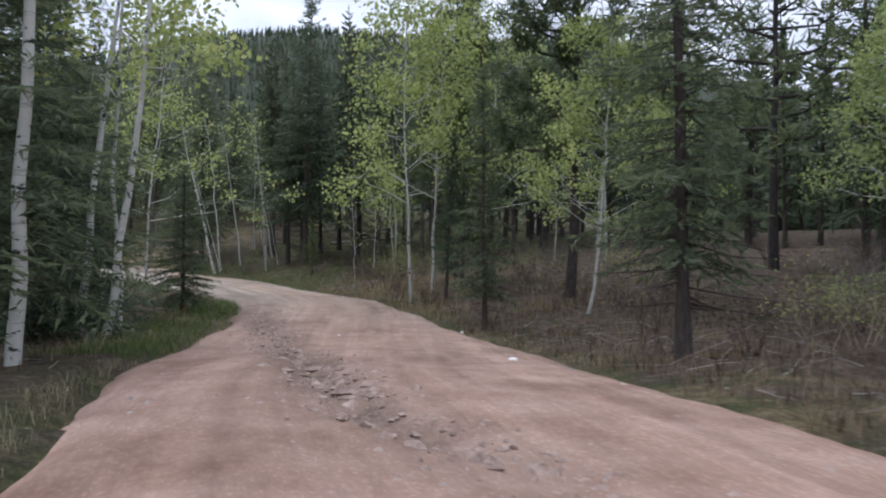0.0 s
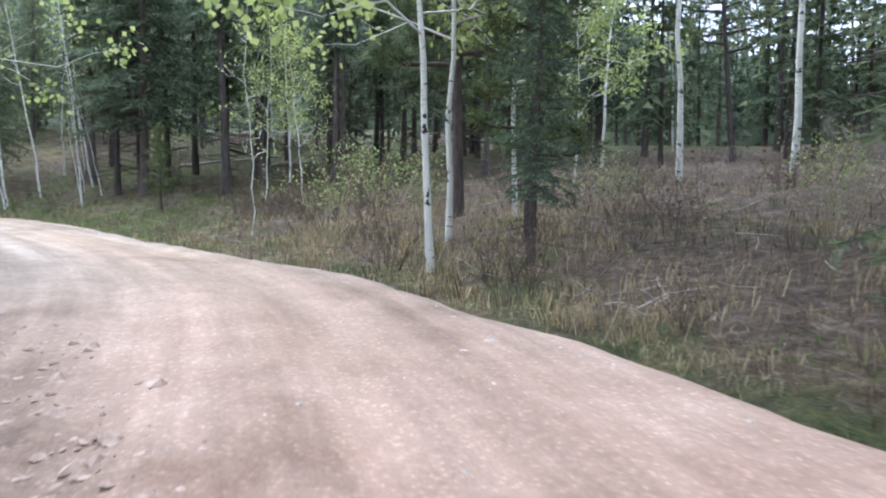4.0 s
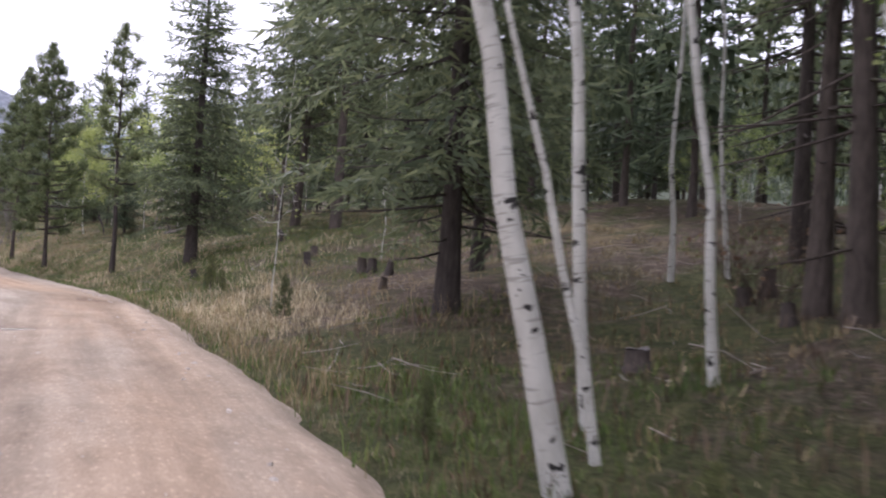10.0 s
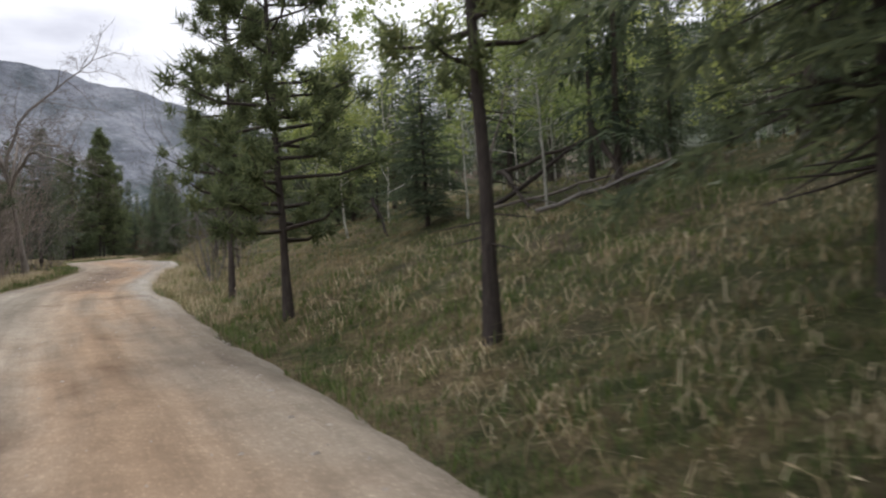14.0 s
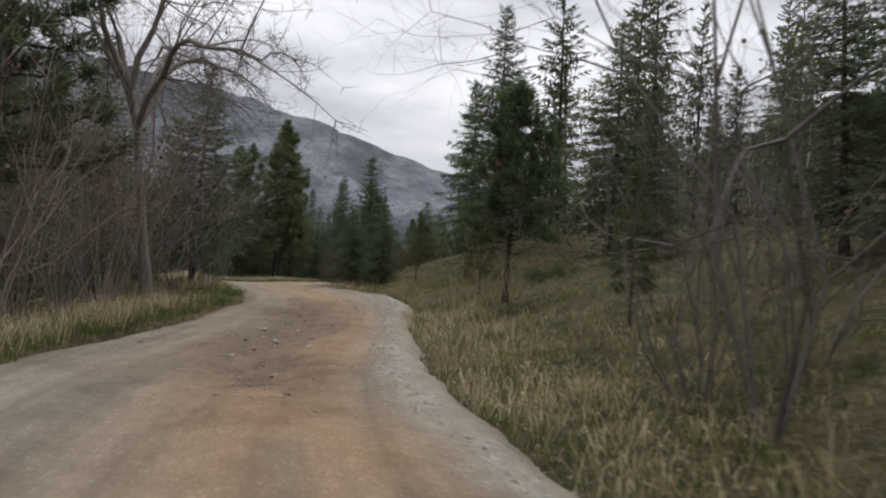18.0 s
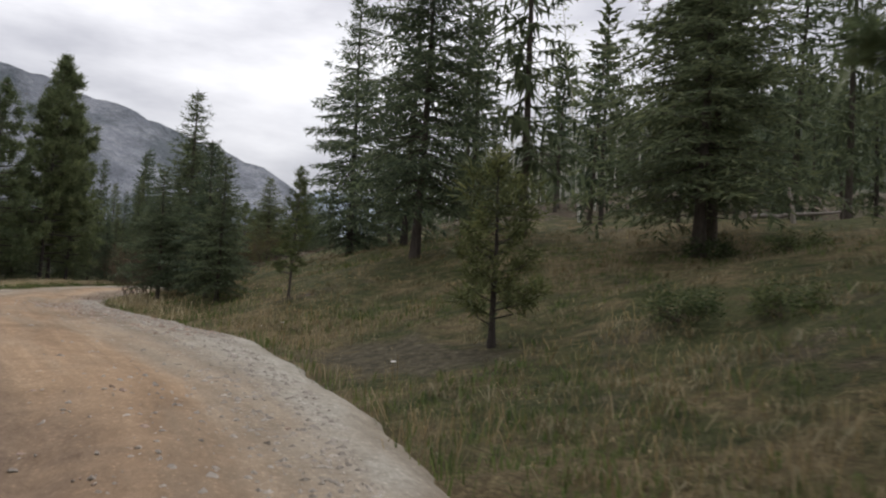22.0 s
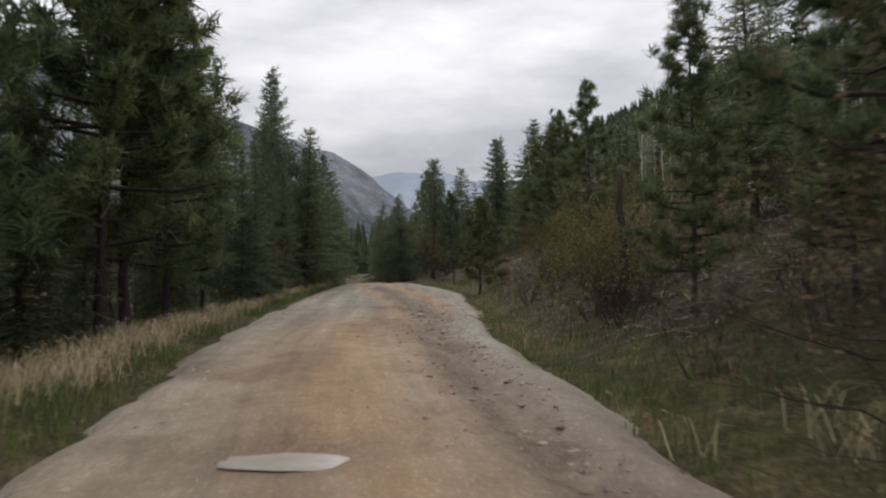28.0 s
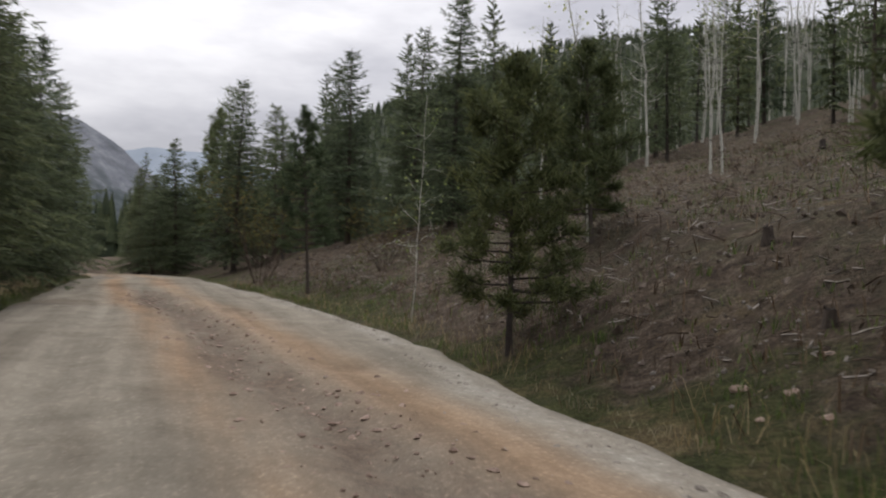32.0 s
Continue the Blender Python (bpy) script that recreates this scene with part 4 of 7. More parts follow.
gx, gy = spread(-150, 22, 0.75, 4200), spread(-22, 205, 0.75, 4200)
GX, GY = np.meshgrid(gx, gy)
fx, fy = GX.ravel(), GY.ravel()
g_s, g_d, g_z = road_frame(fx, fy)
g_r, g_l = g_d - lookup(RIGHT, g_s), -g_d - lookup(LEFT, g_s)
g_off = np.maximum(g_r, g_l)
ground, gme = grid_ob("ground", np.c_[fx, fy, ground_z(fx, fy)], len(gy), len(gx), M_GROUND)
near = np.clip(1 - (g_off - 0.3) / np.interp(g_s, [165, 178], [2.6, 1.1]), 0, 1)
open_bank = np.interp(g_s, [60, 75, 95, 170, 180], [0, 0.7, 1, 1, 0.1])
# The 42-70 term paints deep forest shade on the right floor as dark green.
green_and_shade = 0.13 + 0.24 * np.interp(g_s, [42, 48, 64, 70], [0, 1, 1, 0]) * (g_r > 0) + 0.22 * near + np.interp(g_s, [100, 112], [0.2, 0.31]) * open_bank + 0.08 * np.interp(g_s, [72, 78, 98, 106], [0, 1, 1, 0]) * (g_r > 0) + 0.1 * vnoise(fx * 0.2, fy * 0.2, 9)
strawness = 0.12 + 0.12 * near + 0.14 * open_bank + 0.12 * vnoise(fx * 0.15, fy * 0.15, 10)
SCRAPE = (136.2, 4.7)
dug = 0.5 * np.exp(-(((g_s - SCRAPE[0]) / 3.2) ** 2 + ((g_d - SCRAPE[1]) / 1.6) ** 2)) + 0.28 * np.clip((g_s - 172) / 8, 0, 1) * np.clip((g_r - 1.0) / 2, 0, 1) * np.clip((232 - g_s) / 8, 0, 1)
wooded = np.clip((np.abs(g_d) - 50) / 20, 0, 1)
green_and_shade, strawness, dug = green_and_shade, strawness - wooded, dug * (1 - wooded)
paint(gme, np.c_[strawness, green_and_shade, dug], wooded)
tagged(ground, "brown forest floor with moss, straw and litter", "ground", kind="structure")

# ---- the road: a ribbon of packed dirt with ruts, washed-out gullies and soft edges ----
PUDDLES = [(68.2, -0.8, 0.28, 0.34), (82.4, -1.45, 0.42, 0.36), (169.8, -0.2, 0.40, 0.5)]
GULLIES = [(4.0, 27.0, 0.35, 0.6, -0.185), (112.0, 134.0, -0.7, 1.1, -0.05), (158.0, 186.0, 1.85, 0.55, 0.0), (184.0, 220.0, 1.2, 0.6, -0.06)]


def road_height(s, d, w):
    """Height of the crust over the plan's centre line; w: how far inside the edge."""
    crown = 0.05 - 0.012 * d * d / 4
    wheel = -0.035 * (np.exp(-((d - 0.75) / 0.28) ** 2) + np.exp(-((d + 0.85) / 0.28) ** 2))
    lump = 0.020 * vnoise(s * 0.9, d * 1.6, 21) + 0.012 * vnoise(s * 3.1, d * 4.0, 22) + 0.03 * vnoise(s * 0.25, d * 0.5, 23)
    h = crown + wheel + lump
    for a, b, off, wide, slant in GULLIES:
        mid = off + slant * (s - (a + b) / 2) + 0.22 * vnoise(s * 0.22, s * 0, 31) + 0.15 * vnoise(s * 0.9, s * 0, 32)
        on = np.clip((s - a) / 3, 0, 1) * np.clip((b - s) / 3, 0, 1)
        h = h - on * (0.12 + 0.05 * vnoise(s * 1.7, d * 3.0, 33)) * np.exp(-((d - mid) / (wide * 0.6)) ** 2)
        h = h + on * 0.05 * vnoise(s * 5.0, d * 6.0, 34) * np.exp(-((d - mid) / wide) ** 2)
    for ps, pd, ra, rb in PUDDLES:
        h = h - 0.09 * np.exp(-(((s - ps) / (ra * 1.5)) ** 2 + ((d - pd) / (rb * 1.5)) ** 2))
    return h - 0.16 * np.clip(1 - w / 0.5, 0, 1) ** 2


rs = np.arange(ROAD_S[0], ROAD_S[-1] - 1, 0.27)
cols = 38
ru = np.linspace(0, 1, cols)
rL = lookup(LEFT, rs) + 0.15 + 0.14 * vnoise(rs * 0.4, rs * 0, 11) + 0.07 * vnoise(rs * 1.6, rs * 0, 12)
rR = lookup(RIGHT, rs) + 0.15 + 0.14 * vnoise(rs * 0.4, rs * 0, 13) + 0.07 * vnoise(rs * 1.5, rs * 0, 14)
D = -rL[:, None] + (rL + rR)[:, None] * ru[None]
S2 = np.repeat(rs[:, None], cols, 1)
inner = np.minimum(D + rL[:, None], rR[:, None] - D)
cx, cy, cz = [np.interp(rs, ROAD_S, ROAD_P[:, n]) for n in range(3)]
nx, ny = [np.interp(rs, ROAD_S, ROAD_N[:, n]) for n in range(2)]
RX, RY = cx[:, None] + nx[:, None] * D, cy[:, None] + ny[:, None] * D
RZ = cz[:, None] + road_height(S2, D, inner)
road, rme = grid_ob("road", np.stack([RX, RY, RZ], -1).reshape(-1, 3), len(rs), cols, M_ROAD)
uv = rme.uv_layers.new(name="along")
vi = np.empty(len(rme.loops), np.int32)
rme.loops.foreach_get("vertex_index", vi)
uv.data.foreach_set("uv", np.stack([S2.ravel()[vi], D.ravel()[vi]], 1).astype(np.float32).ravel())
pinkness = np.interp(S2, [-20, 0, 20, 32, 50, 75], [1, 1, 0.85, 0.35, 0.1, 0.0]) * np.ones_like(D)
tanness = np.interp(S2, [20, 40, 70, 90, 108, 150, 200], [0.4, 0.55, 0.7, 0.9, 1.0, 1.0, 1.0]) * np.exp(-((D - 0.3 - 0.4 * vnoise(S2 * 0.12, S2 * 0, 36)) / 1.5) ** 2)
tanness = tanness + np.interp(S2, [112, 125, 150, 160], [0, 0.3, 0.3, 0]) * (D < 0.6)
gully_mid = 1.2 - 0.06 * (S2 - 202) + 0.22 * vnoise(S2 * 0.22, S2 * 0, 31)
bands = 1.1 * np.exp(-((D - gully_mid + 0.75) / 0.36) ** 2) + 0.9 * np.exp(-((D - gully_mid - 1.05) / 0.55) ** 2)
last = np.clip((S2 - 182) / 8, 0, 1)
tanness = tanness * (1 - last) + last * bands
wash = np.zeros_like(D)
for a, b, off, wide, slant in GULLIES:
    mid = off + slant * (S2 - (a + b) / 2) + 0.22 * vnoise(S2 * 0.22, S2 * 0, 31) + 0.15 * vnoise(S2 * 0.9, S2 * 0, 32)
    on = np.clip((S2 - a) / 3, 0, 1) * np.clip((b - S2) / 3, 0, 1)
    wash = np.maximum(wash, on * 0.95 * np.exp(-((D - mid) / (wide * 0.9)) ** 2) * (0.75 + 0.35 * vnoise(S2 * 3, D * 5, 35)))
rubble = np.clip((S2 - 139) / 3, 0, 1) * np.clip((154 - S2) / 3, 0, 1) * np.clip((D - lookup(RIGHT, S2) + 2.4) / 0.8, 0, 1)
wash = np.maximum(wash, 0.75 * rubble * (0.6 + 0.5 * vnoise(S2 * 2, D * 3, 37)))
for ps, pd, ra, rb in PUDDLES:
    wash = np.maximum(wash, 0.5 * np.exp(-(((S2 - ps) / (ra * 1.7)) ** 2 + ((D - pd) / (rb * 1.8)) ** 2) ** 2))
shoulder = np.exp(-((D - lookup(RIGHT, S2) + 0.42 + 0.12 * vnoise(S2 * 0.7, S2 * 0, 38)) / np.interp(S2, [132, 138, 148, 153], [0.34, 1.0, 1.0, 0.34])) ** 2) * np.interp(S2, [98, 108, 156, 162, 170, 178, 226, 234], [0, 1, 1, 0.2, 0.2, 1, 1, 0])
shoulder = np.clip(shoulder * (0.75 + 0.6 * vnoise(S2 * 1.5, D * 3, 39)), 0, 0.9)
paint(rme, np.stack([pinkness, tanness, wash], -1).reshape(-1, 3), shoulder.ravel())
tagged(road, "rutted dirt road with pale gravel and tan streaks", "road", kind="structure")


def road_point(s, d):
    """A place on the road's crust."""
    w = min(d + lookup(LEFT, s), lookup(RIGHT, s) - d)
    x, y, z = [np.interp(s, ROAD_S, ROAD_P[:, n]) for n in range(3)]
    a, b = [np.interp(s, ROAD_S, ROAD_N[:, n]) for n in range(2)]
    return x + a * d, y + b * d, z + float(road_height(np.array([s]), np.array([d]), np.array([w]))[0])


def beside(s, d):
    """A place on the ground beside the road."""
    x, y = [np.interp(s, ROAD_S, ROAD_P[:, n]) + np.interp(s, ROAD_S, ROAD_N[:, n]) * d for n in range(2)]
    return x, y, float(ground_z(x, y)[0])


def rest(x, y):
    return float(ground_z(x, y)[0])


# ---- far mountains ----
def mountain(name, az0, az1, dist, profile, label, seed, material=M_MOUNTAIN):
    """A massif far off: its skyline's height in degrees by direction (degrees left of north, seen from the plan's middle)."""
    eye = np.array([-60.0, 90.0])
    az = np.linspace(az0, az1, 160)
    rows = np.linspace(0, 1, 34)
    top = np.tan(np.radians(np.interp(az, *zip(*profile)))) * dist * 1.25
    A, V = np.meshgrid(az, rows)
    far = dist * (0.72 + 0.53 * V)
    x, y = eye[0] - np.sin(np.radians(A)) * far, eye[1] + np.cos(np.radians(A)) * far
    h = np.repeat(top[None], len(rows), 0) * V ** 1.15
    rough = sum(vnoise(x / w, y / w, seed + n) * a for n, (w, a) in enumerate(((420, 60), (170, 32), (70, 14), (30, 6))))
    gully = -26 * np.abs(vnoise(A * 0.55, V * 1.3, seed + 7)) * np.sin(V * math.pi)
    h = h + (rough * np.sin(V * math.pi) ** 0.7 + gully) + V * 7 * vnoise(A * 1.3, A * 0, seed + 9)
    ob, me = grid_ob(name, np.stack([x, y, h - 25 * (1 - V)], -1).reshape(-1, 3), len(rows), len(az), material)
    return tagged(ob, label, "mountain", kind="structure")


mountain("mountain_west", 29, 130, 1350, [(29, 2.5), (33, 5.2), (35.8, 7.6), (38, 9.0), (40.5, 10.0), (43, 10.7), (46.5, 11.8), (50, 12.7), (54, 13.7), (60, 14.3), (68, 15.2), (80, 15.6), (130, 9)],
         "bare rocky mountain under low cloud, blue-grey haze painted into its colour", 41)
# The far ridge wears the colour with haze painted in.
mountain("mountain_north", 8, 43, 2900, [(8, 1.5), (20, 5.0), (27, 7.2), (31, 8.1), (34, 8.3), (38, 7.6), (43, 5.5)], "distant mountain ridge with blue haze painted into its colour", 61, M_HAZE)

# ---- tree meshes ----
TREE_RNG = np.random.RandomState(7)


def tube(path, radii, sides=6, cap=True):
    """A tapered tube along a path: vertices and faces."""
    path = np.asarray(path, float)
    v, f = [], []
    t = np.gradient(path, axis=0)
    for i, (p, r) in enumerate(zip(path, radii)):
        a = t[i] / (np.linalg.norm(t[i]) + 1e-9)
        u = np.cross(a, (0, 0, 1.0)) if abs(a[2]) < 0.9 else np.cross(a, (1.0, 0, 0))
        u /= np.linalg.norm(u)
        w = np.cross(a, u)
        for k in range(sides):
            q = 2 * math.pi * k / sides
            v.append(p + r * (u * math.cos(q) + w * math.sin(q)))
    for i in range(len(path) - 1):
        for k in range(sides):
            a, b = i * sides + k, i * sides + (k + 1) % sides
            f.append((a, b, b + sides, a + sides))
    if cap:
        f.append(tuple(range((len(path) - 1) * sides, len(path) * sides)))
    return v, f


class Bits:
    """Collects pieces into one mesh."""

    def __init__(self):
        self.v, self.f = [], []

    def add(self, v, f):
        n = len(self.v)
        self.v += [tuple(p) for p in v]
        self.f += [tuple(i + n for i in q) for q in f]

    def tri(self, a, b, c):
        n = len(self.v)
        self.v += [tuple(a), tuple(b), tuple(c)]
        self.f.append((n, n + 1, n + 2))

    def quad(self, a, b, c, d):
        n = len(self.v)
        self.v += [tuple(a), tuple(b), tuple(c), tuple(d)]
        self.f.append((n, n + 1, n + 2, n + 3))

    def mesh(self, name, material, smooth=False):
        me = bpy.data.meshes.new(name)
        me.from_pydata(self.v, [], self.f)
        if smooth:
            me.shade_smooth()
        me.materials.append(material)
        return me


def unit(v):
    return v / (np.linalg.norm(v) + 1e-9)


def wobble_trunk(rng, height, r, bend=0.02, rings=11, lean=0.0, flare=1.35):
    z = np.linspace(0, 1, rings)
    px, py = np.cumsum(rng.randn(2, rings) * bend * height / rings, 1)
    path = np.c_[px + lean * height * z ** 1.3, py, z * height]
    path[0] = (0, 0, -0.25)
    rad = r * (1 - 0.93 * z) + 0.006
    rad[0] *= flare
    rad = rad * (1 + 0.06 * rng.randn(rings))
    return path, rad


def spray(bits, rng, a, b, wide, droop, steps, size):
    """A flat, drooping conifer branch from a to b: needle fans to both sides."""
    along = b - a
    length = np.linalg.norm(along)
    ahead = along / (length + 1e-9)
    side = unit(np.cross(ahead, (0, 0, 1.0)) + 1e-6)
    for i in range(steps):
        u = (i + 0.4 + 0.5 * rng.rand()) / steps
        p = a + along * u + np.array([0, 0, -droop * length * u * u])
        w = wide * (0.8 if steps > 5 else 1.0) * length * (0.35 + 0.65 * math.sin(math.pi * min(1, u * 0.8 + 0.2)))
        for sgn in (-1, 1):
            tip = p + sgn * side * w * (0.6 + 0.6 * rng.rand()) + ahead * w * (0.4 + 0.6 * rng.rand()) + np.array([0, 0, -w * (0.05 + 0.45 * rng.rand())])
            thick = ahead * size * (0.6 + 0.8 * rng.rand()) + np.array([0, 0, size * (rng.rand() - 0.5)])
            bits.tri(p - thick * 0.5, p + thick, tip)
            if rng.rand() < 0.55:
                bits.tri(p, p + thick * 0.7 + side * sgn * w * 0.2, p + sgn * side * w * 0.35 + np.array([0, 0, -w * (0.5 + 0.5 * rng.rand())]))
    end = a + along + np.array([0, 0, -droop * length])
    bits.tri(end - ahead * length * 0.22 - side * size * 0.7, end - ahead * length * 0.22 + side * size * 0.7, end + ahead * size * 1.5)


def fine_spray(bits, rng, a, b, droop, steps):
    """A conifer branch close by: side twigs to both sides, each feathered with short needle tufts."""
    along = b - a
    length = np.linalg.norm(along)
    ahead = along / (length + 1e-9)
    side = unit(np.cross(ahead, (0, 0, 1.0)) + 1e-6)
    down = np.array([0, 0, -1.0])
    for i in range(steps):
        u = 0.12 + 0.88 * (i + 0.8 * rng.rand()) / steps
        p = a + along * u + down * droop * length * u * u
        w = length * 0.34 * (0.35 + 0.65 * math.sin(math.pi * min(1, u * 0.75 + 0.2))) * (0.6 + 0.7 * rng.rand())
        for sgn in (-1, 1):
            if rng.rand() < 0.1:
                continue
            out = unit(side * sgn * (0.8 + 0.4 * rng.rand()) + ahead * (0.35 + 0.5 * rng.rand()) + down * (0.02 + 0.4 * rng.rand()))
            n = max(2, min(9, int(w / 0.06)))
            for k in range(n):
                q = p + out * w * (k + 0.6 * rng.rand()) / n + down * w * 0.12 * (k / n) ** 2
                d = unit(out + rng.randn(3) * 0.45 + down * 0.15)
                z = unit(np.cross(d, rng.randn(3))) * (0.015 + 0.014 * rng.rand())
                bits.tri(q - z, q + z, q + d * (0.12 + 0.13 * rng.rand()))
    end = a + along + down * droop * length
    for _ in range(3):
        d = unit(ahead + rng.randn(3) * 0.35)
        z = unit(np.cross(d, rng.randn(3))) * 0.02
        bits.tri(end - z, end + z, end + d * 0.22)


def spruce_meshes(seed, bare, spread_, whorl, steps, dead, name, thick=0.098):
    """A 10 m spruce or fir: trunk with dead twigs, and a crown of drooping sprays."""
    rng = np.random.RandomState(seed)
    path, rad = wobble_trunk(rng, 10, thick, 0.015)
    tr = Bits()
    tr.add(*tube(path, rad, 8))
    for _ in range(dead):
        z = 0.6 + rng.rand() * max(bare * 10, 1.0) * 0.95
        a = rng.rand() * 6.28
        ln = 0.5 + 1.1 * rng.rand()
        out = np.array([math.cos(a), math.sin(a), -0.1 - 0.25 * rng.rand()])
        p = np.array([np.interp(z, path[:, 2], path[:, 0]), np.interp(z, path[:, 2], path[:, 1]), z])
        tr.add(*tube([p, p + out * ln * 0.5, p + out * ln + np.array([0, 0, 0.05])], [0.018, 0.012, 0.004], 3, False))
    cr = Bits()
    z = bare * 10
    while z < 9.85:
        u = (z - bare * 10) / (10 - bare * 10)
        reach = spread_ * ((1 - u) ** 0.85) * (0.55 + 0.45 * min(1, u * 6 + 0.35)) + 0.12
        n = 7 if u < 0.7 else 5
        off = rng.rand() * 6.28
        for k in range(n):
            if rng.rand() < 0.13:
                continue
            a = off + 6.28 * k / n + rng.randn() * 0.25
            ln = reach * (0.5 + 0.75 * rng.rand())
            rise = -0.28 + 0.75 * u + 0.12 * rng.randn()
            p = np.array([np.interp(z, path[:, 2], path[:, 0]), np.interp(z, path[:, 2], path[:, 1]), z + rng.randn() * 0.07])
            if steps > 10:
                tr.add(*tube([p, p + np.array([math.cos(a), math.sin(a), rise]) * ln * 0.8 + np.array([0, 0, -0.05 * ln])], [0.02 * (1.2 - u), 0.005], 3, False))
                fine_spray(cr, rng, p, p + np.array([math.cos(a), math.sin(a), rise]) * ln, 0.10 - 0.2 * u, max(4, int(steps * min(1, ln / 1.6))))
                continue
            spray(cr, rng, p, p + np.array([math.cos(a), math.sin(a), rise]) * ln, 0.42, 0.10 - 0.2 * u, steps, 0.05 if steps > 9 else 0.07 if steps > 5 else 0.13 if steps > 3 else 0.2)
        z += whorl * (1.15 - 0.5 * u)
    tp = path[-1]
    for k in range(5):
        a = 6.28 * k / 5
        cr.tri(tp + np.array([0, 0, -0.3]), tp + np.array([0.04 * math.cos(a), 0.04 * math.sin(a), -0.1]), tp + np.array([0.1 * math.cos(a), 0.1 * math.sin(a), 0.25]))
    return tr.mesh(name + "_trunk", M_BARK, True), cr.mesh(name + "_crown", M_SPRUCE)


def tuft(bits, rng, p, ahead, size, count):
    """A bottle brush of long needles."""
    for _ in range(count):
        d = unit(ahead * 0.35 + rng.randn(3) * 0.75 + np.array([0, 0, 0.14]))
        side = unit(np.cross(d, rng.randn(3))) * size * 0.062
        q = p + rng.randn(3) * size * 0.24
        bits.tri(q - side, q + side, q + d * size * (0.65 + 0.6 * rng.rand()))


def pine_meshes(seed, bare, spread_, branches, count, name, bark, needles, thick=0.12, size=0.36, taper=0.55, lift=0.0):
    """A 10 m pine: a long clear trunk, limbs that turn up, needles in round tufts at their ends."""
    rng = np.random.RandomState(seed)
    path, rad = wobble_trunk(rng, 10, thick, 0.02)
    tr, cr = Bits(), Bits()
    tr.add(*tube(path, rad, 9))
    for k in range(branches):
        u = (k + rng.rand()) / branches
        z = 10 * (bare + (0.985 - bare) * u)
        a = k * 2.4 + rng.randn() * 0.4
        ln = spread_ * (1 - u * taper - (u ** 4) * (0.95 - taper)) * (0.55 + 0.6 * rng.rand())
        rise = 0.05 + lift + 0.55 * u + 0.15 * rng.randn()
        p = np.array([np.interp(z, path[:, 2], path[:, 0]), np.interp(z, path[:, 2], path[:, 1]), z])
        out = np.array([math.cos(a), math.sin(a), rise * 0.4])
        mid, end = p + out * ln * 0.55, p + out * ln + np.array([0, 0, (0.15 + 0.3 * rise) * ln])
        tr.add(*tube([p, mid, end], [0.035 * (1.2 - u) + 0.008, 0.022 * (1.2 - u) + 0.006, 0.006], 4, False))
        n = 2 + int(ln * 1.9)
        for j in range(n):
            v = 0.5 + 0.52 * (j + 0.5 * rng.rand()) / n
            q = p + out * ln * v + np.array([0, 0, (0.15 + 0.3 * rise) * ln * v * v]) + rng.randn(3) * 0.15 * np.array([1, 1, 0.5])
            tuft(cr, rng, q, unit(out + np.array([0, 0, 0.5])), size * (0.8 + 0.4 * rng.rand()), count)
        if u < 0.12 and bare > 0.15:
            for _ in range(2):
                zz, aa = 10 * bare * (0.3 + 0.7 * rng.rand()), rng.rand() * 6.28
                pp = np.array([np.interp(zz, path[:, 2], path[:, 0]), np.interp(zz, path[:, 2], path[:, 1]), zz])
                tr.add(*tube([pp, pp + np.array([math.cos(aa), math.sin(aa), -0.15]) * 0.7], [0.016, 0.004], 3, False))
    for _ in range(3):
        tuft(cr, rng, path[-1] + np.array([0, 0, 0.1]), np.array([0, 0, 1.0]), size * 0.8, count)
    return tr.mesh(name + "_trunk", bark, True), cr.mesh(name + "_crown", needles)


def twigs(bits, rng, p, d, ln, r, depth, ends, crook=0.28, forks=3, spread=0.55, thin=0.55, fine=None):
    """Branches that fork again and again; the last tips are gathered in ends."""
    q1 = p + d * ln * 0.5 + rng.randn(3) * ln * crook * 0.25
    q2 = p + d * ln + rng.randn(3) * ln * crook * 0.3 + np.array([0, 0, 0.06 * ln])
    (fine if fine and depth < 3 else bits).add(*tube([p, q1, q2], [r, r * 0.75, r * 0.5], 5 if depth > 2 else 3, False))
    if depth == 0:
        ends.append(q2)
        return
    for k in range(forks if depth > 1 else 2):
        e = unit(d + rng.randn(3) * spread + np.array([0, 0, 0.15]))
        twigs(bits, rng, q2 if k else q1, e, ln * (0.55 + 0.25 * rng.rand()), r * thin, depth - 1, ends, crook, forks, spread, thin, fine)


def leaf(bits, rng, p, size):
    d, s = unit(rng.randn(3)), None
    s = unit(np.cross(d, rng.randn(3))) * size * 0.45
    bits.quad(p, p + d * size * 0.5 + s, p + d * size, p + d * size * 0.5 - s)


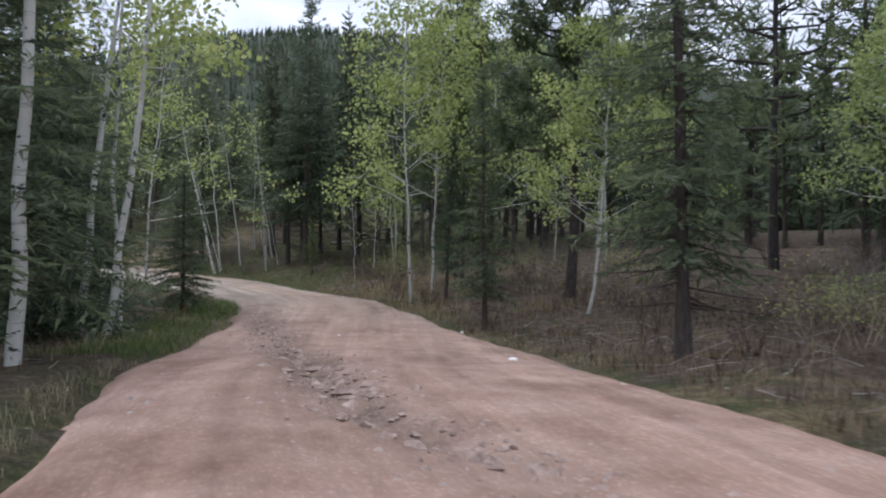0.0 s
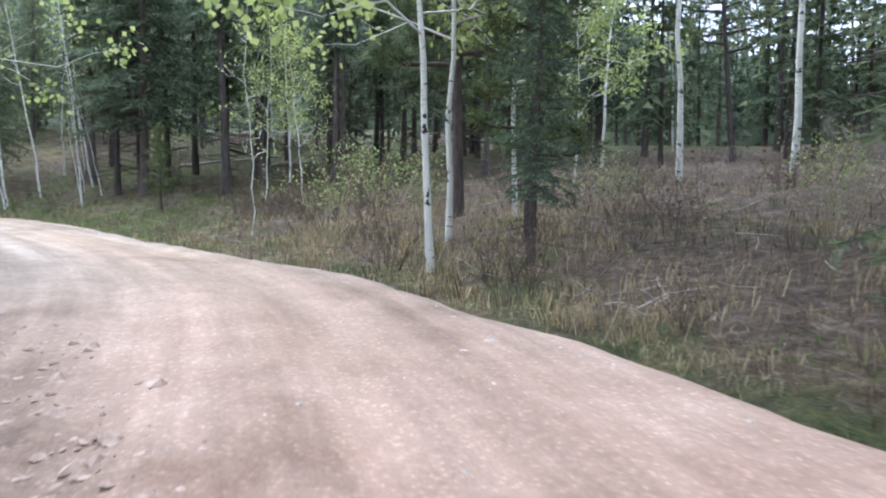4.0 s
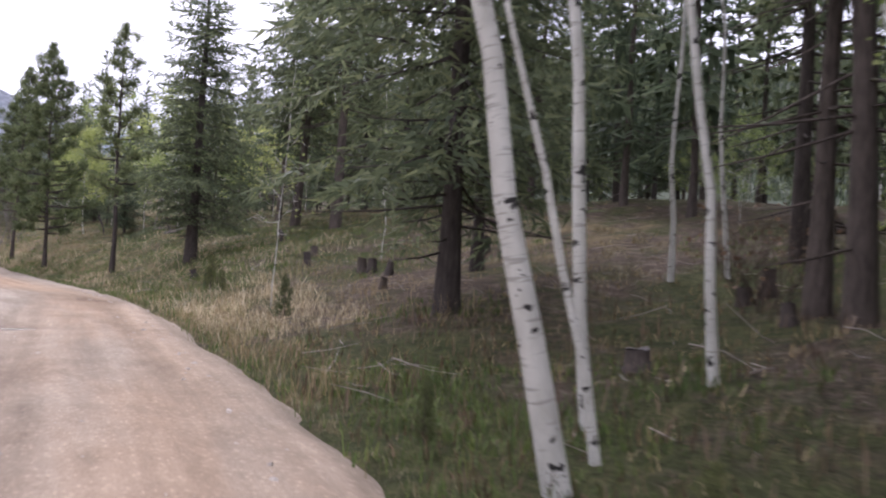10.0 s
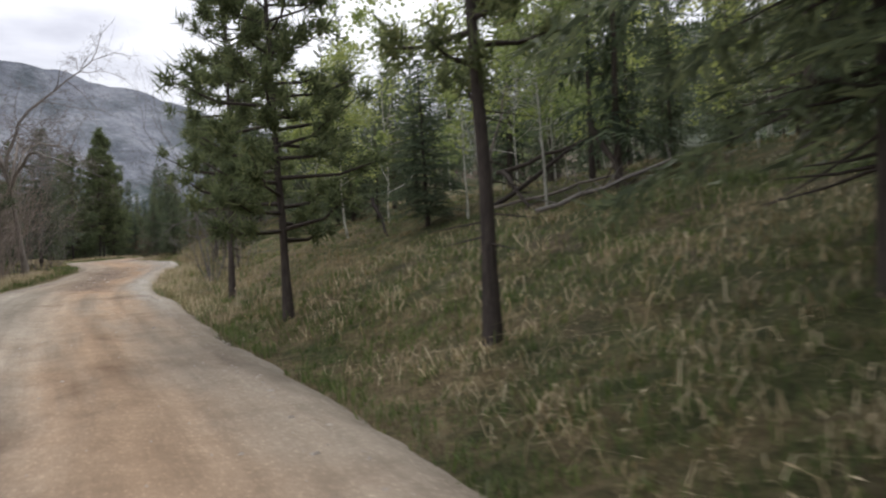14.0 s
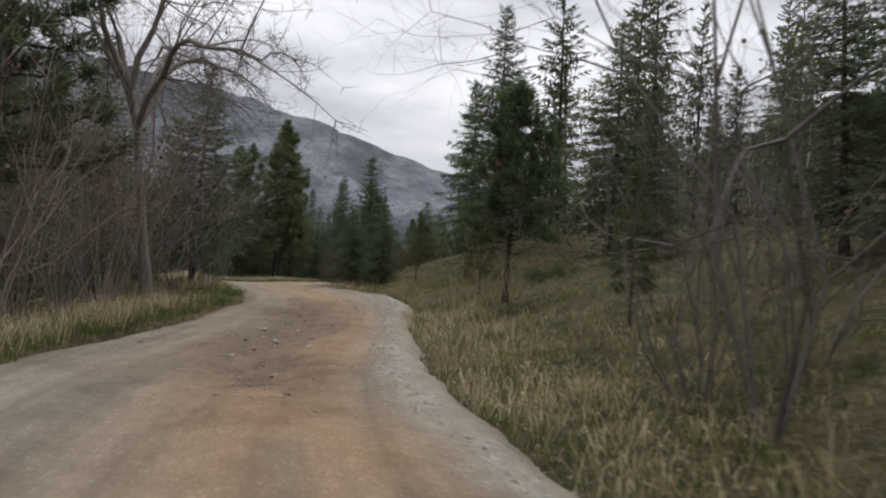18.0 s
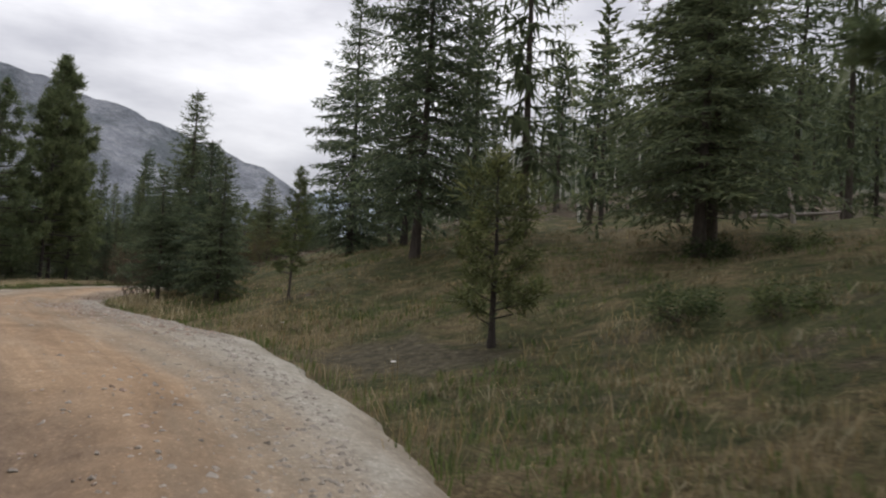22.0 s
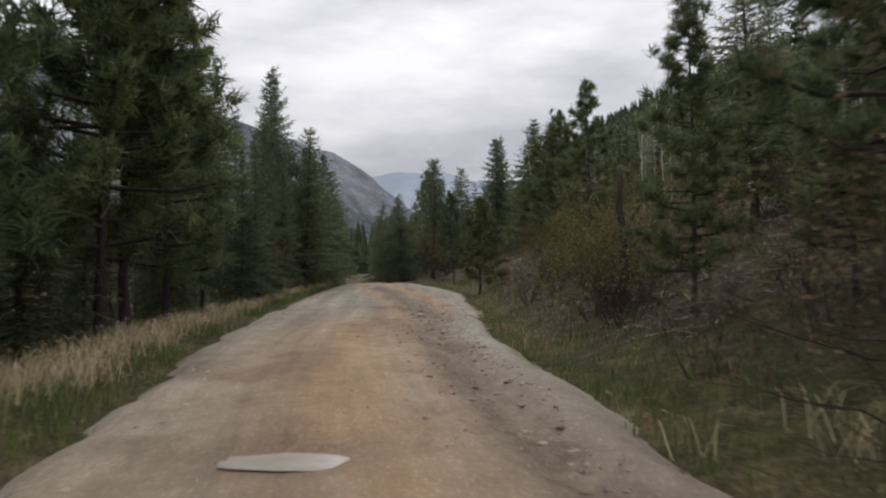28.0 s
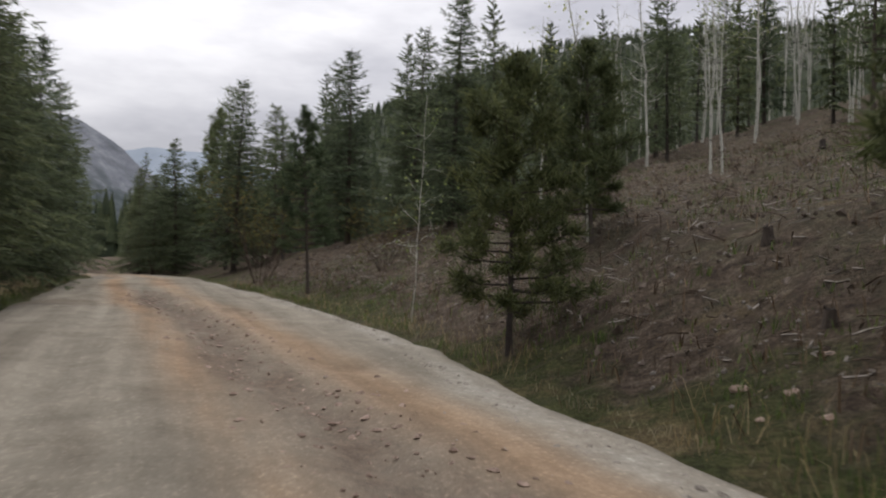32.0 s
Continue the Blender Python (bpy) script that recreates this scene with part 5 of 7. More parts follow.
def aspen_meshes(seed, leaves, start, name, lean=0.0, material=None, limbs=16, r=0.10, bend=0.05, size=0.11, reach=1.0):
    """A 10 m aspen: a pale slender trunk, thin limbs, small leaves in loose clumps."""
    rng = np.random.RandomState(seed)
    path, rad = wobble_trunk(rng, 10, r, bend, 12, lean, 1.2)
    tr, cr = Bits(), Bits()
    tr.add(*tube(path, rad, 8))
    ends = []
    for k in range(limbs):
        u = start + (0.97 - start) * (k + rng.rand()) / limbs
        z = u * 10
        a = k * 2.4 + rng.randn() * 0.5
        ln = reach * (1.5 * (1 - u) + 0.45) * (0.7 + 0.6 * rng.rand())
        p = np.array([np.interp(z, path[:, 2], path[:, 0]), np.interp(z, path[:, 2], path[:, 1]), z])
        twigs(tr, rng, p, unit(np.array([math.cos(a), math.sin(a), 0.25 + 0.5 * rng.rand()])), ln * 0.6, 0.022 * (1.3 - u), 2, ends, 0.3, 2)
    ends = np.array(ends)
    for _ in range(leaves):
        e = ends[rng.randint(len(ends))]
        leaf(cr, rng, e + rng.randn(3) * np.array([0.24, 0.24, 0.20]), size * (0.7 + 0.6 * rng.rand()))
    return tr.mesh(name + "_trunk", M_ASPEN, True), cr.mesh(name + "_crown", material or M_ASPENLEAF)


def bare_meshes(seed, stems, height, depth, name, bark, leaves=0, material=None, wide=0.35, r=0.045, size=0.07, forks=3, spread=0.55, thin=0.55, crook=0.25):
    """A leafless shrub or tree of many forking stems."""
    rng = np.random.RandomState(seed)
    tr, cr, ends = Bits(), Bits(), []
    for k in range(stems):
        a = 6.28 * k / stems + rng.randn() * 0.4
        base = np.array([math.cos(a), math.sin(a), 0]) * (0.12 if stems > 1 else 0)
        d = unit(np.array([math.cos(a) * wide, math.sin(a) * wide, 1.0]) + rng.randn(3) * 0.1)
        twigs(tr, rng, base + np.array([0, 0, -0.1]), d, height * (0.36 + 0.14 * rng.rand()), r * (0.7 + 0.5 * rng.rand()), depth, ends, crook, forks, spread, thin, None if leaves else cr)
    for _ in range(leaves):
        leaf(cr, rng, ends[rng.randint(len(ends))] + rng.randn(3) * 0.14, size * (0.6 + 0.8 * rng.rand()))
    return tr.mesh(name + "_stems", bark, True), cr.mesh(name + "_leaves" if leaves else name + "_twigs", material or bark)


def cottonwood_meshes(seed, name):
    """A 10 m leafless cottonwood: a short trunk, long arching limbs, side branches hung with fine twigs."""
    rng = np.random.RandomState(seed)
    tr, cr = Bits(), Bits()

    def limb(p, d, length, r, n, sag, sides, crook=0.16):
        pts = [p]
        for k in range(n):
            d = unit(d + rng.randn(3) * crook + np.array([0, 0, -sag * k / n]))
            pts.append(pts[-1] + d * length / n)
        tr_or = tr if r > 0.05 else cr
        tr_or.add(*tube(pts, np.linspace(r, r * 0.25, n + 1), sides, False))
        return np.array(pts), d

    trunk, d = limb(np.array([0, 0, -0.2]), np.array([0.06, 0, 1.0]), 4.0, 0.125, 6, 0, 8, 0.05)
    for m in range(7):
        az = 6.28 * m / 7 + rng.randn() * 0.25
        base = trunk[-1] if m % 2 else trunk[-2]
        pts, _ = limb(base, unit(np.array([math.cos(az), math.sin(az), 1.0 + 0.7 * rng.rand()])), 4.6 + 1.6 * rng.rand(), 0.062, 9, 0.22, 6)
        for k in range(15):
            q = pts[2 + rng.randint(len(pts) - 2)]
            bd = unit(np.array([math.cos(az), math.sin(az), 0.25]) + rng.randn(3) * 0.75)
            sp, _ = limb(q, bd, 1.1 + 1.1 * rng.rand(), 0.017, 5, 0.25, 4)
            for _ in range(11):
                e = sp[1 + rng.randint(len(sp) - 1)]
                tp, _ = limb(e, unit(bd + rng.randn(3) * 0.8), 0.35 + 0.5 * rng.rand(), 0.0065, 3, 0.1, 3)
                for _ in range(4):
                    f = tp[1 + rng.randint(3)]
                    limb(f, unit(rng.randn(3) + np.array([0, 0, 0.2])), 0.12 + 0.2 * rng.rand(), 0.0045, 2, 0, 3)
    return tr.mesh(name + "_limbs", M_GREYBARK, True), cr.mesh(name + "_twigs", M_GREYBARK)


def tree_proto(name, meshes, label, group):
    """A tree as a thing: an empty at its foot with its trunk and crown."""
    root = new(name)
    root.empty_display_size = 0.2
    shrub = "shrub" in name or "juniper" in name or "sapling" in name
    for n, me in zip(("branchwork", "foliage") if shrub else ("trunk", "crown"), meshes):
        if me:
            ob = new(n, me)
            ob.parent = root
            if shrub or n == "crown":
                tagged(ob, kind="stuff")
    return tagged(root, label, "shrub" if "shrub" in name else "tree", group)


class Kind:
    """One kind of tree with a few shapes; the first of each shape is the original and is used too."""

    def __init__(self, name, label, group, shapes, ref):
        self.name, self.label, self.group, self.shapes, self.ref, self.free = name, label, group, shapes, ref, {}
        self.n = 0

    def stand(self, x, y, height, turn=None, wide=1.0, label="", lean=None):
        k = self.n % len(self.shapes)
        self.n += 1
        g = height / self.ref
        turn = TREE_RNG.rand() * 360 if turn is None else turn
        m = pose(x, y, rest(x, y), TREE_RNG.randn() * 1.3, TREE_RNG.randn() * 1.3, turn) @ Matrix.Diagonal((g * wide, g * wide, g, 1))
        if lean:
            up = Vector((lean[0], lean[1], 1.0)).normalized()
            m = Matrix.Translation((x, y, rest(x, y))) @ Vector((0, 0, 1)).rotation_difference(up).to_matrix().to_4x4() @ pose(0, 0, 0, 0, 0, turn) @ Matrix.Diagonal((g * wide, g * wide, g, 1))
        if k not in self.free:
            self.free[k] = ob = tree_proto(self.name, self.shapes[k], self.label, self.group)
            ob.matrix_basis = m
            self.base = None
        else:
            src = self.free[k]
            ob = src.copy()
            scene.collection.objects.link(ob)
            for c in src.children:
                o = c.copy()
                scene.collection.objects.link(o)
                o.parent = ob
            ob.matrix_basis = m
        if label:
            tagged(ob, label)
        return ob


K_SPRUCE = Kind("spruce", "dark green spruce with drooping branches on a grassy bank", "conifers along the road",
                [spruce_meshes(n, b, w, 0.25, 12, 8, "spruce") for n, b, w in ((1, 0.06, 2.1), (2, 0.1, 1.8), (3, 0.14, 2.3))], 10)
K_FOREST = Kind("fir", "tall dark fir with bare lower trunk and dead twigs", "forest conifers",
                [spruce_meshes(n, b, w, 0.32, 10, 26, "fir") for n, b, w in ((11, 0.34, 1.35), (12, 0.42, 1.2), (13, 0.28, 1.45))], 10)
K_BIGFIR = Kind("fir", "large dark fir with a thick trunk on the grassy bank", "conifers along the road",
                [spruce_meshes(n, b, w, 0.26, 14, 18, "bank_fir", t) for n, b, w, t in ((14, 0.13, 2.0, 0.15), (15, 0.3, 1.9, 0.12), (16, 0.34, 1.9, 0.105))], 10)
K_DEEPFIR = Kind("fir", "large dark fir with low hanging branches in the forest", "forest conifers",
                 [spruce_meshes(n, b, w, 0.27, 12, 26, "deep_fir", 0.115) for n, b, w in ((17, 0.15, 1.9), (18, 0.2, 1.7), (19, 0.12, 1.8))], 10)
K_FAR = Kind("far_fir", "dark fir in the forest behind the road", "forest conifers",
             [spruce_meshes(n, b, w, 0.55, 3, 6, "far_fir") for n, b, w in ((21, 0.2, 1.6), (22, 0.3, 1.5), (23, 0.1, 1.5))], 10)
K_MID = Kind("spruce", "dark green spruce standing back among other conifers", "conifers along the road",
             [spruce_meshes(n, b, w, 0.38, 6, 6, "back_spruce") for n, b, w in ((4, 0.08, 2.0), (5, 0.12, 1.8), (6, 0.16, 2.1))], 10)
K_BACKPINE = Kind("pine", "tall pine standing back in the forest", "forest conifers",
                  [pine_meshes(n, b, w, k, 9, "back_pine", M_PINEBARK, M_PINE, 0.09, 0.46) for n, b, w, k in ((34, 0.25, 2.1, 44), (35, 0.34, 1.9, 40))], 10)
K_PINE = Kind("pine", "tall pine with dark brown trunk and tufted needles", "pines along the road",
              [pine_meshes(n, b, w, k, 56, "pine", M_PINEBARK, M_PINE, 0.085, 0.31) for n, b, w, k in ((31, 0.15, 2.2, 70), (32, 0.25, 2.0, 60), (33, 0.12, 2.2, 74))], 10)
K_YOUNG = Kind("young_pine", "slender young green pine on the roadside bank", "young pines",
               [pine_meshes(n, 0.2, 1.9, 56, 32, "young_pine", M_PINEBARK, M_YOUNGPINE, 0.10, 0.37, 0.6) for n in (41, 42)], 10)
K_ROUNDPINE = Kind("pine", "young pine with a dense round dark crown and a crooked trunk", "pines along the road",
                   [pine_meshes(45, 0.27, 2.4, 84, 44, "round_pine", M_PINEBARK, M_PINE, 0.14, 0.42, 0.3)], 10)
K_FUZZY = Kind("young_pine", "fluffy olive-green young pine on the logged slope", "young pines",
               [pine_meshes(46, 0.16, 2.9, 60, 34, "fuzzy_pine", M_PINEBARK, M_OLIVEPINE, 0.12, 0.5, 0.5)], 10)
K_GREY = Kind("pale_aspen", "leafless pale aspen with thin grey twigs on the slope", "aspens",
              [aspen_meshes(n, 8, 0.3, "grey_aspen", le, None, 26, 0.06, 0.05, 0.08, 0.9) for n, le in ((69, 0.02), (70, -0.03), (73, 0.0))], 10)
K_NARROW = Kind("fir", "narrow dark fir with short branches low on the trunk", "forest conifers",
                [spruce_meshes(n, b, w, 0.26, 11, 20, "narrow_fir") for n, b, w in ((24, 0.14, 1.25), (25, 0.2, 1.1))], 10)
K_LEAFY = Kind("leafy_aspen", "broad young aspen with dense fresh yellow-green leaves", "aspens",
               [aspen_meshes(n, 7000, st, "leafy_aspen", le, None, 30, 0.055, 0.07, 0.12, re) for n, st, le, re in ((54, 0.26, 0.03, 2.2), (55, 0.3, -0.05, 2.5))], 10)
K_SPARSE = Kind("sparse_pine", "slender pine with few tufted branches and a dark trunk", "pines along the road",
                [pine_meshes(38, 0.3, 1.6, 30, 52, "sparse_pine", M_PINEBARK, M_PINE, 0.1, 0.34)], 10)
K_BUSHY = Kind("bushy_pine", "bushy young pine with branches down to the ground", "young pines",
               [pine_meshes(n, 0.1, 2.7, 34, 17, "bushy_pine", M_PINEBARK, M_OLIVEPINE, 0.15, 0.74, 0.45, 0.6) for n in (43, 44)], 10)
K_BACKLEAFY = Kind("leafy_aspen", "small leafy aspen in a yellow-green thicket", "aspens",
                   [aspen_meshes(n, 1900, 0.1, "back_leafy", 0.0, None, 20, 0.028, 0.07, 0.18, 2.3) for n in (56, 57)], 10)
K_ASPEN = Kind("aspen", "slender white-barked aspen with fresh yellow-green leaves", "aspens",
               [aspen_meshes(n, 4000, st, "aspen", le, None, 26, 0.042, 0.06, 0.115, re) for n, st, le, re in ((51, 0.3, 0.0, 1.5), (52, 0.24, 0.05, 2.0), (53, 0.36, -0.04, 1.7))], 10)
K_THIN = Kind("aspen", "slender aspen with thin sprays of small yellow-green leaves", "aspens",
              [aspen_meshes(n, 1500, 0.3, "thin_aspen", le, None, 20, 0.036, 0.07, 0.11, 1.3) for n, le in ((58, 0.03), (59, -0.05))], 10)
K_BARE = Kind("pale_aspen", "thin pale aspen trunk with few leaves", "aspens",
              [aspen_meshes(n, 90, 0.5, "pale_aspen", le, None, 12, 0.055, 0.06) for n, le in ((61, -0.1), (62, 0.02), (63, -0.05))], 10)
K_SAPLING = Kind("aspen_sapling", "thin aspen sapling with sparse side twigs", "aspens",
                 [aspen_meshes(n, 120, 0.25, "sapling", 0.05, None, 14, 0.02, 0.09, 0.12) for n in (71, 72)], 10)
K_BTREE = Kind("cottonwood", "leafless grey cottonwood with arching limbs and fine twigs", "bare trees", [cottonwood_meshes(85, "cottonwood")], 10)
K_BRUSH = Kind("bare_shrub", "tall leafless grey-brown brush with dense fine twigs", "roadside shrubs",
               [bare_meshes(n, 8, 4.5, 4, "brush", M_BRUSH, 120, M_BROWNLEAF, 0.3, 0.02, 0.05) for n in (87, 88)], 4.5)
K_CROOKED = Kind("crooked_bare_tree", "small crooked leafless tree with pale thin limbs", "bare trees",
                 [bare_meshes(n, 4, 10, 5, "crooked_tree", M_GREYBARK, 0, None, 0.3, 0.05, 0.05) for n in (83, 84)], 10)
K_BUSH = Kind("bare_shrub", "leafless grey-brown shrub with many thin stems", "roadside shrubs",
              [bare_meshes(n, 9, 3.2, 3, "bare_shrub", M_GREYBARK, 80, M_BROWNLEAF, 0.35, 0.015, 0.05) for n in (91, 92)], 3.2)
K_SHRUB = Kind("willow_shrub", "olive-brown willow shrub with small spring leaves", "roadside shrubs",
               [bare_meshes(n, 14, 2.6, 3, "willow", M_TWIG, 1100, M_YELLOWLEAF, 0.55, 0.014, 0.045, 2) for n in (95, 96)], 2.6)
K_BROWN = Kind("brown_shrub", "tall shrub with dry brown leaves", "roadside shrubs",
               [bare_meshes(97, 12, 4.0, 3, "brown_shrub", M_TWIG, 1500, M_BROWNLEAF, 0.45, 0.03, 0.05)], 4.0)

K_LEAN = Kind("leaning_aspen", "pale aspen trunk with black scars leaning over the grass", "aspens",
              [aspen_meshes(n, 160, 0.5, "leaning_aspen", 0.0, None, 14, r, 0.035) for n, r in ((64, 0.088), (67, 0.075))], 10)
K_SLIM = Kind("leaning_aspen", "slim pale aspen trunk with dark scars leaning over the grass", "aspens",
              [aspen_meshes(n, 130, 0.5, "slim_aspen", 0.0, None, 12, r, 0.06) for n, r in ((65, 0.042), (66, 0.05), (68, 0.046))], 10)
for x, y, h, a, b in [(-11.9, 57.4, 11, -0.2, -0.07), (-11.7, 58.0, 8, -0.25, -0.08), (-11.8, 59.0, 11, -0.09, -0.05), (-10.7, 60.2, 10, -0.12, -0.06), (-8.6, 61.2, 10, -0.16, -0.06),
                      (-8.3, 56.0, 4, -0.12, -0.05), (-10.9, 67.2, 11, 0.0, -0.04), (-9.9, 67.4, 10, -0.05, -0.04), (-8.8, 59.9, 5, -0.12, -0.06), (-7.9, 58.7, 5, -0.2, -0.07),
                      (-6.3, 18.9, 12, 0.1, 0.0), (-7.0, 19.3, 11, 0.08, 0.0)]:
    (K_LEAN if h > 10 and a in (-0.2, 0.1, 0.08) else K_SLIM).stand(x, y, h, None, 1.0, "", (a, b))

for kind, spots in ((K_SPRUCE, SPRUCES), (K_FOREST, FOREST), (K_PINE, PINES), (K_YOUNG, YOUNG), (K_ASPEN, ASPENS), (K_BARE, BARE_ASPENS),
                    (K_SAPLING, SAPLINGS), (K_CROOKED, BARE_TREES), (K_BTREE, COTTONWOODS), (K_BUSH, BUSHES), (K_BUSHY, BUSHY), (K_BIGFIR, BANK_FIRS), (K_SPARSE, SPARSE), (K_SHRUB, SHRUBS), (K_BROWN, BROWN_SHRUBS)):
    for x, y, h in spots:
        leafy_one = kind is K_ASPEN and (y < 36 and x > -5 and h < 11 or h < 7)
        if kind is K_ASPEN and 38 < y < 50 and -3 < x < 3:
            K_THIN.stand(x, y, h)
            continue
        if kind is K_BUSHY:
            K_BUSHY.stand(x, y, h * 0.9, None, 1.25)
            continue
        off = abs(road_frame(x, y)[1][0])
        back = {K_SPRUCE: K_MID, K_PINE: K_BACKPINE}.get(kind) if off > (13 if kind is K_SPRUCE else 16) else None
        if (x, y) in ((-14.5, 65.1), (-5.9, 56.8)):
            back = K_DEEPFIR
        if kind is K_YOUNG and y > 150:
            K_FUZZY.stand(x, y, h * 1.05)
            continue
        if (x, y) == (-59.8, 106.0):
            back = K_ROUNDPINE
        if (x, y) in ((5.2, 14.7), (2.5, 22.6), (1.9, 29.8)):
            back = K_NARROW
        if (x, y) == (-5.4, 12.3):
            back = K_LEAN
        if kind is K_SPRUCE and x < -112 and y < 164 and x + y < 38:
            kind.stand(x, y, h, None, 0.74)
            continue
        (back or (K_LEAFY if leafy_one else kind)).stand(x, y, h, None, (1.4 if h < 7 else min(1.25, max(0.9, 13.0 / h))) if kind is K_SPRUCE else 1.0)

# ---- the forest behind: scattered trees, kept clear of the road and of each other ----
taken = [(x, y) for spots in (SPRUCES, FOREST, BANK_FIRS, PINES, YOUNG, ASPENS, BARE_ASPENS) for x, y, h in spots]


def scatter(count, s0, s1, d0, d1, kinds, low, high, apart, seed):
    rng = np.random.RandomState(seed)
    made = 0
    for _ in range(count * 12):
        if made >= count:
            break
        s, d = s0 + (s1 - s0) * rng.rand(), d0 + (d1 - d0) * rng.rand()
        x, y, z = beside(s, d)
        ss, dd, zz = road_frame(x, y)
        if not (min(abs(d0), abs(d1)) - 1 <= abs(dd[0])) or any((x - a) ** 2 + (y - b) ** 2 < apart ** 2 for a, b in taken):
            continue
        taken.append((x, y))
        kinds[rng.randint(len(kinds))].stand(x, y, low + (high - low) * rng.rand())
        made += 1


scatter(54, -12, 44, 13, 50, [K_FAR, K_FAR, K_FAR, K_BARE, K_BACKPINE], 11, 18, 2.6, 101)
scatter(6, 2, 48, 9, 26, [K_ASPEN], 6, 9, 2.0, 102)
scatter(20, 46, 82, 16, 44, [K_FAR, K_BARE, K_MID], 8, 13, 3.8, 103)
scatter(22, 44, 58, 24, 60, [K_FAR, K_FAR, K_FAR], 12, 16, 2.8, 117)
scatter(14, 47, 60, 9, 24, [K_FOREST], 12, 16, 2.6, 121)
scatter(14, 60, 72, 17, 48, [K_FAR], 9, 13, 3.0, 120)
scatter(24, 72, 92, 15, 32, [K_FAR, K_DEEPFIR, K_MID], 10, 15, 2.6, 118)
scatter(45, -12, 30, 20, 45, [K_FAR, K_MID], 10, 15, 2.4, 119)
scatter(20, 62, 84, 14, 28, [K_BACKLEAFY], 2.0, 3.4, 1.6, 113)
scatter(60, -12, 44, 28, 62, [K_FAR], 12, 17, 2.6, 114)
scatter(12, 92, 110, 12, 24, [K_BACKLEAFY, K_MID, K_MID], 4, 8, 1.8, 122)
scatter(26, 78, 125, 17, 45, [K_BACKPINE, K_FAR, K_MID], 8, 15, 3.5, 104)
scatter(24, 120, 175, 24, 48, [K_FAR, K_MID, K_BARE], 9, 15, 3.0, 105)
scatter(16, 204, 240, 18, 45, [K_MID, K_FAR], 6, 9, 2.6, 123)
scatter(64, 178, 222, 20, 44, [K_GREY, K_GREY, K_GREY, K_FAR], 7, 12, 1.8, 106)
scatter(30, -14, 40, -30, -6, [K_FAR, K_FAR, K_FAR, K_BACKPINE, K_BARE], 9, 14, 2.6, 107)
scatter(14, 36, 84, -32, -10, [K_FAR, K_ASPEN, K_BACKPINE], 8, 12, 3.5, 108)
scatter(34, 88, 132, -24, -7.5, [K_BUSH, K_SHRUB, K_BUSH], 3.0, 5.2, 1.8, 115)
scatter(6, 96, 128, -40, -24, [K_FAR, K_BACKPINE], 6, 9, 3.5, 116)
scatter(12, 124, 160, -36, -14, [K_FAR, K_BACKPINE], 6, 9, 2.8, 109)
scatter(52, 158, 204, -34, -10, [K_FAR, K_MID, K_MID, K_BACKPINE], 8, 15, 2.2, 110)
scatter(26, 206, 268, -30, -6, [K_FAR, K_MID], 6, 9, 2.4, 111)
scatter(44, 214, 285, 5, 40, [K_FAR, K_MID, K_BACKPINE], 7, 11, 2.6, 112)


scatter(8, 44, 53, 12, 26, [K_DEEPFIR, K_FOREST], 12, 16, 2.8, 131)
scatter(46, 103, 132, -13, -5.6, [K_BRUSH], 3.5, 6.5, 1.4, 137)
scatter(34, 206, 240, 22, 42, [K_GREY], 7, 11, 1.8, 138)
scatter(16, 92, 112, 10, 22, [K_BACKLEAFY, K_MID, K_BACKPINE], 4, 8.5, 1.8, 132)
scatter(30, 166, 208, -13, -7.2, [K_MID], 4.5, 8, 1.7, 133)
scatter(16, 14, 46, -14, -5.5, [K_MID, K_BUSH], 2.5, 4.5, 1.8, 135)
scatter(10, 20, 50, -26, -9, [K_BACKLEAFY], 6, 10, 2.2, 136)


def far_woods(name, count, centre, radius, seed, low, high, label, fan=None):
    """Woods on a far hillside: small ragged conifers, too many to count, in one mesh."""
    rng = np.random.RandomState(seed)
    a, q = rng.rand(count) * 6.28, np.sqrt(rng.rand(count)) * radius
    x, y = centre[0] + np.cos(a) * q, centre[1] + np.sin(a) * q
    if fan:
        a, q = np.radians(fan[0] + (fan[1] - fan[0]) * rng.rand(count)), fan[2] + (fan[3] - fan[2]) * rng.rand(count)
        x, y = centre[0] - np.sin(a) * q, centre[1] + np.cos(a) * q
    s, d, _ = road_frame(x, y)
    keep = np.abs(d) > 66
    x, y = x[keep], y[keep]
    z = ground_z(x, y)
    verts, faces = [], []
    for px, py, pz in zip(x, y, z):
        h = low + (high - low) * rng.rand()
        r = h * (0.13 + 0.05 * rng.rand())
        for lay in range(3):
            b, tp = h * (0.08 + 0.27 * lay), h * (0.5 + 0.25 * lay)
            rr = r * (1 - 0.28 * lay)
            n = len(verts)
            o = rng.rand() * 6
            for k in range(7):
                w = rr * (0.6 + 0.6 * rng.rand())
                verts.append((px + w * math.cos(o + k * 0.9), py + w * math.sin(o + k * 0.9), pz + b - 0.1 * h * rng.rand()))
            verts.append((px, py, pz + tp))
            faces += [(n + k, n + (k + 1) % 7, n + 7) for k in range(7)]
    return tagged(mesh_ob(name, verts, faces, M_SPRUCE), label, "woods", kind="stuff")


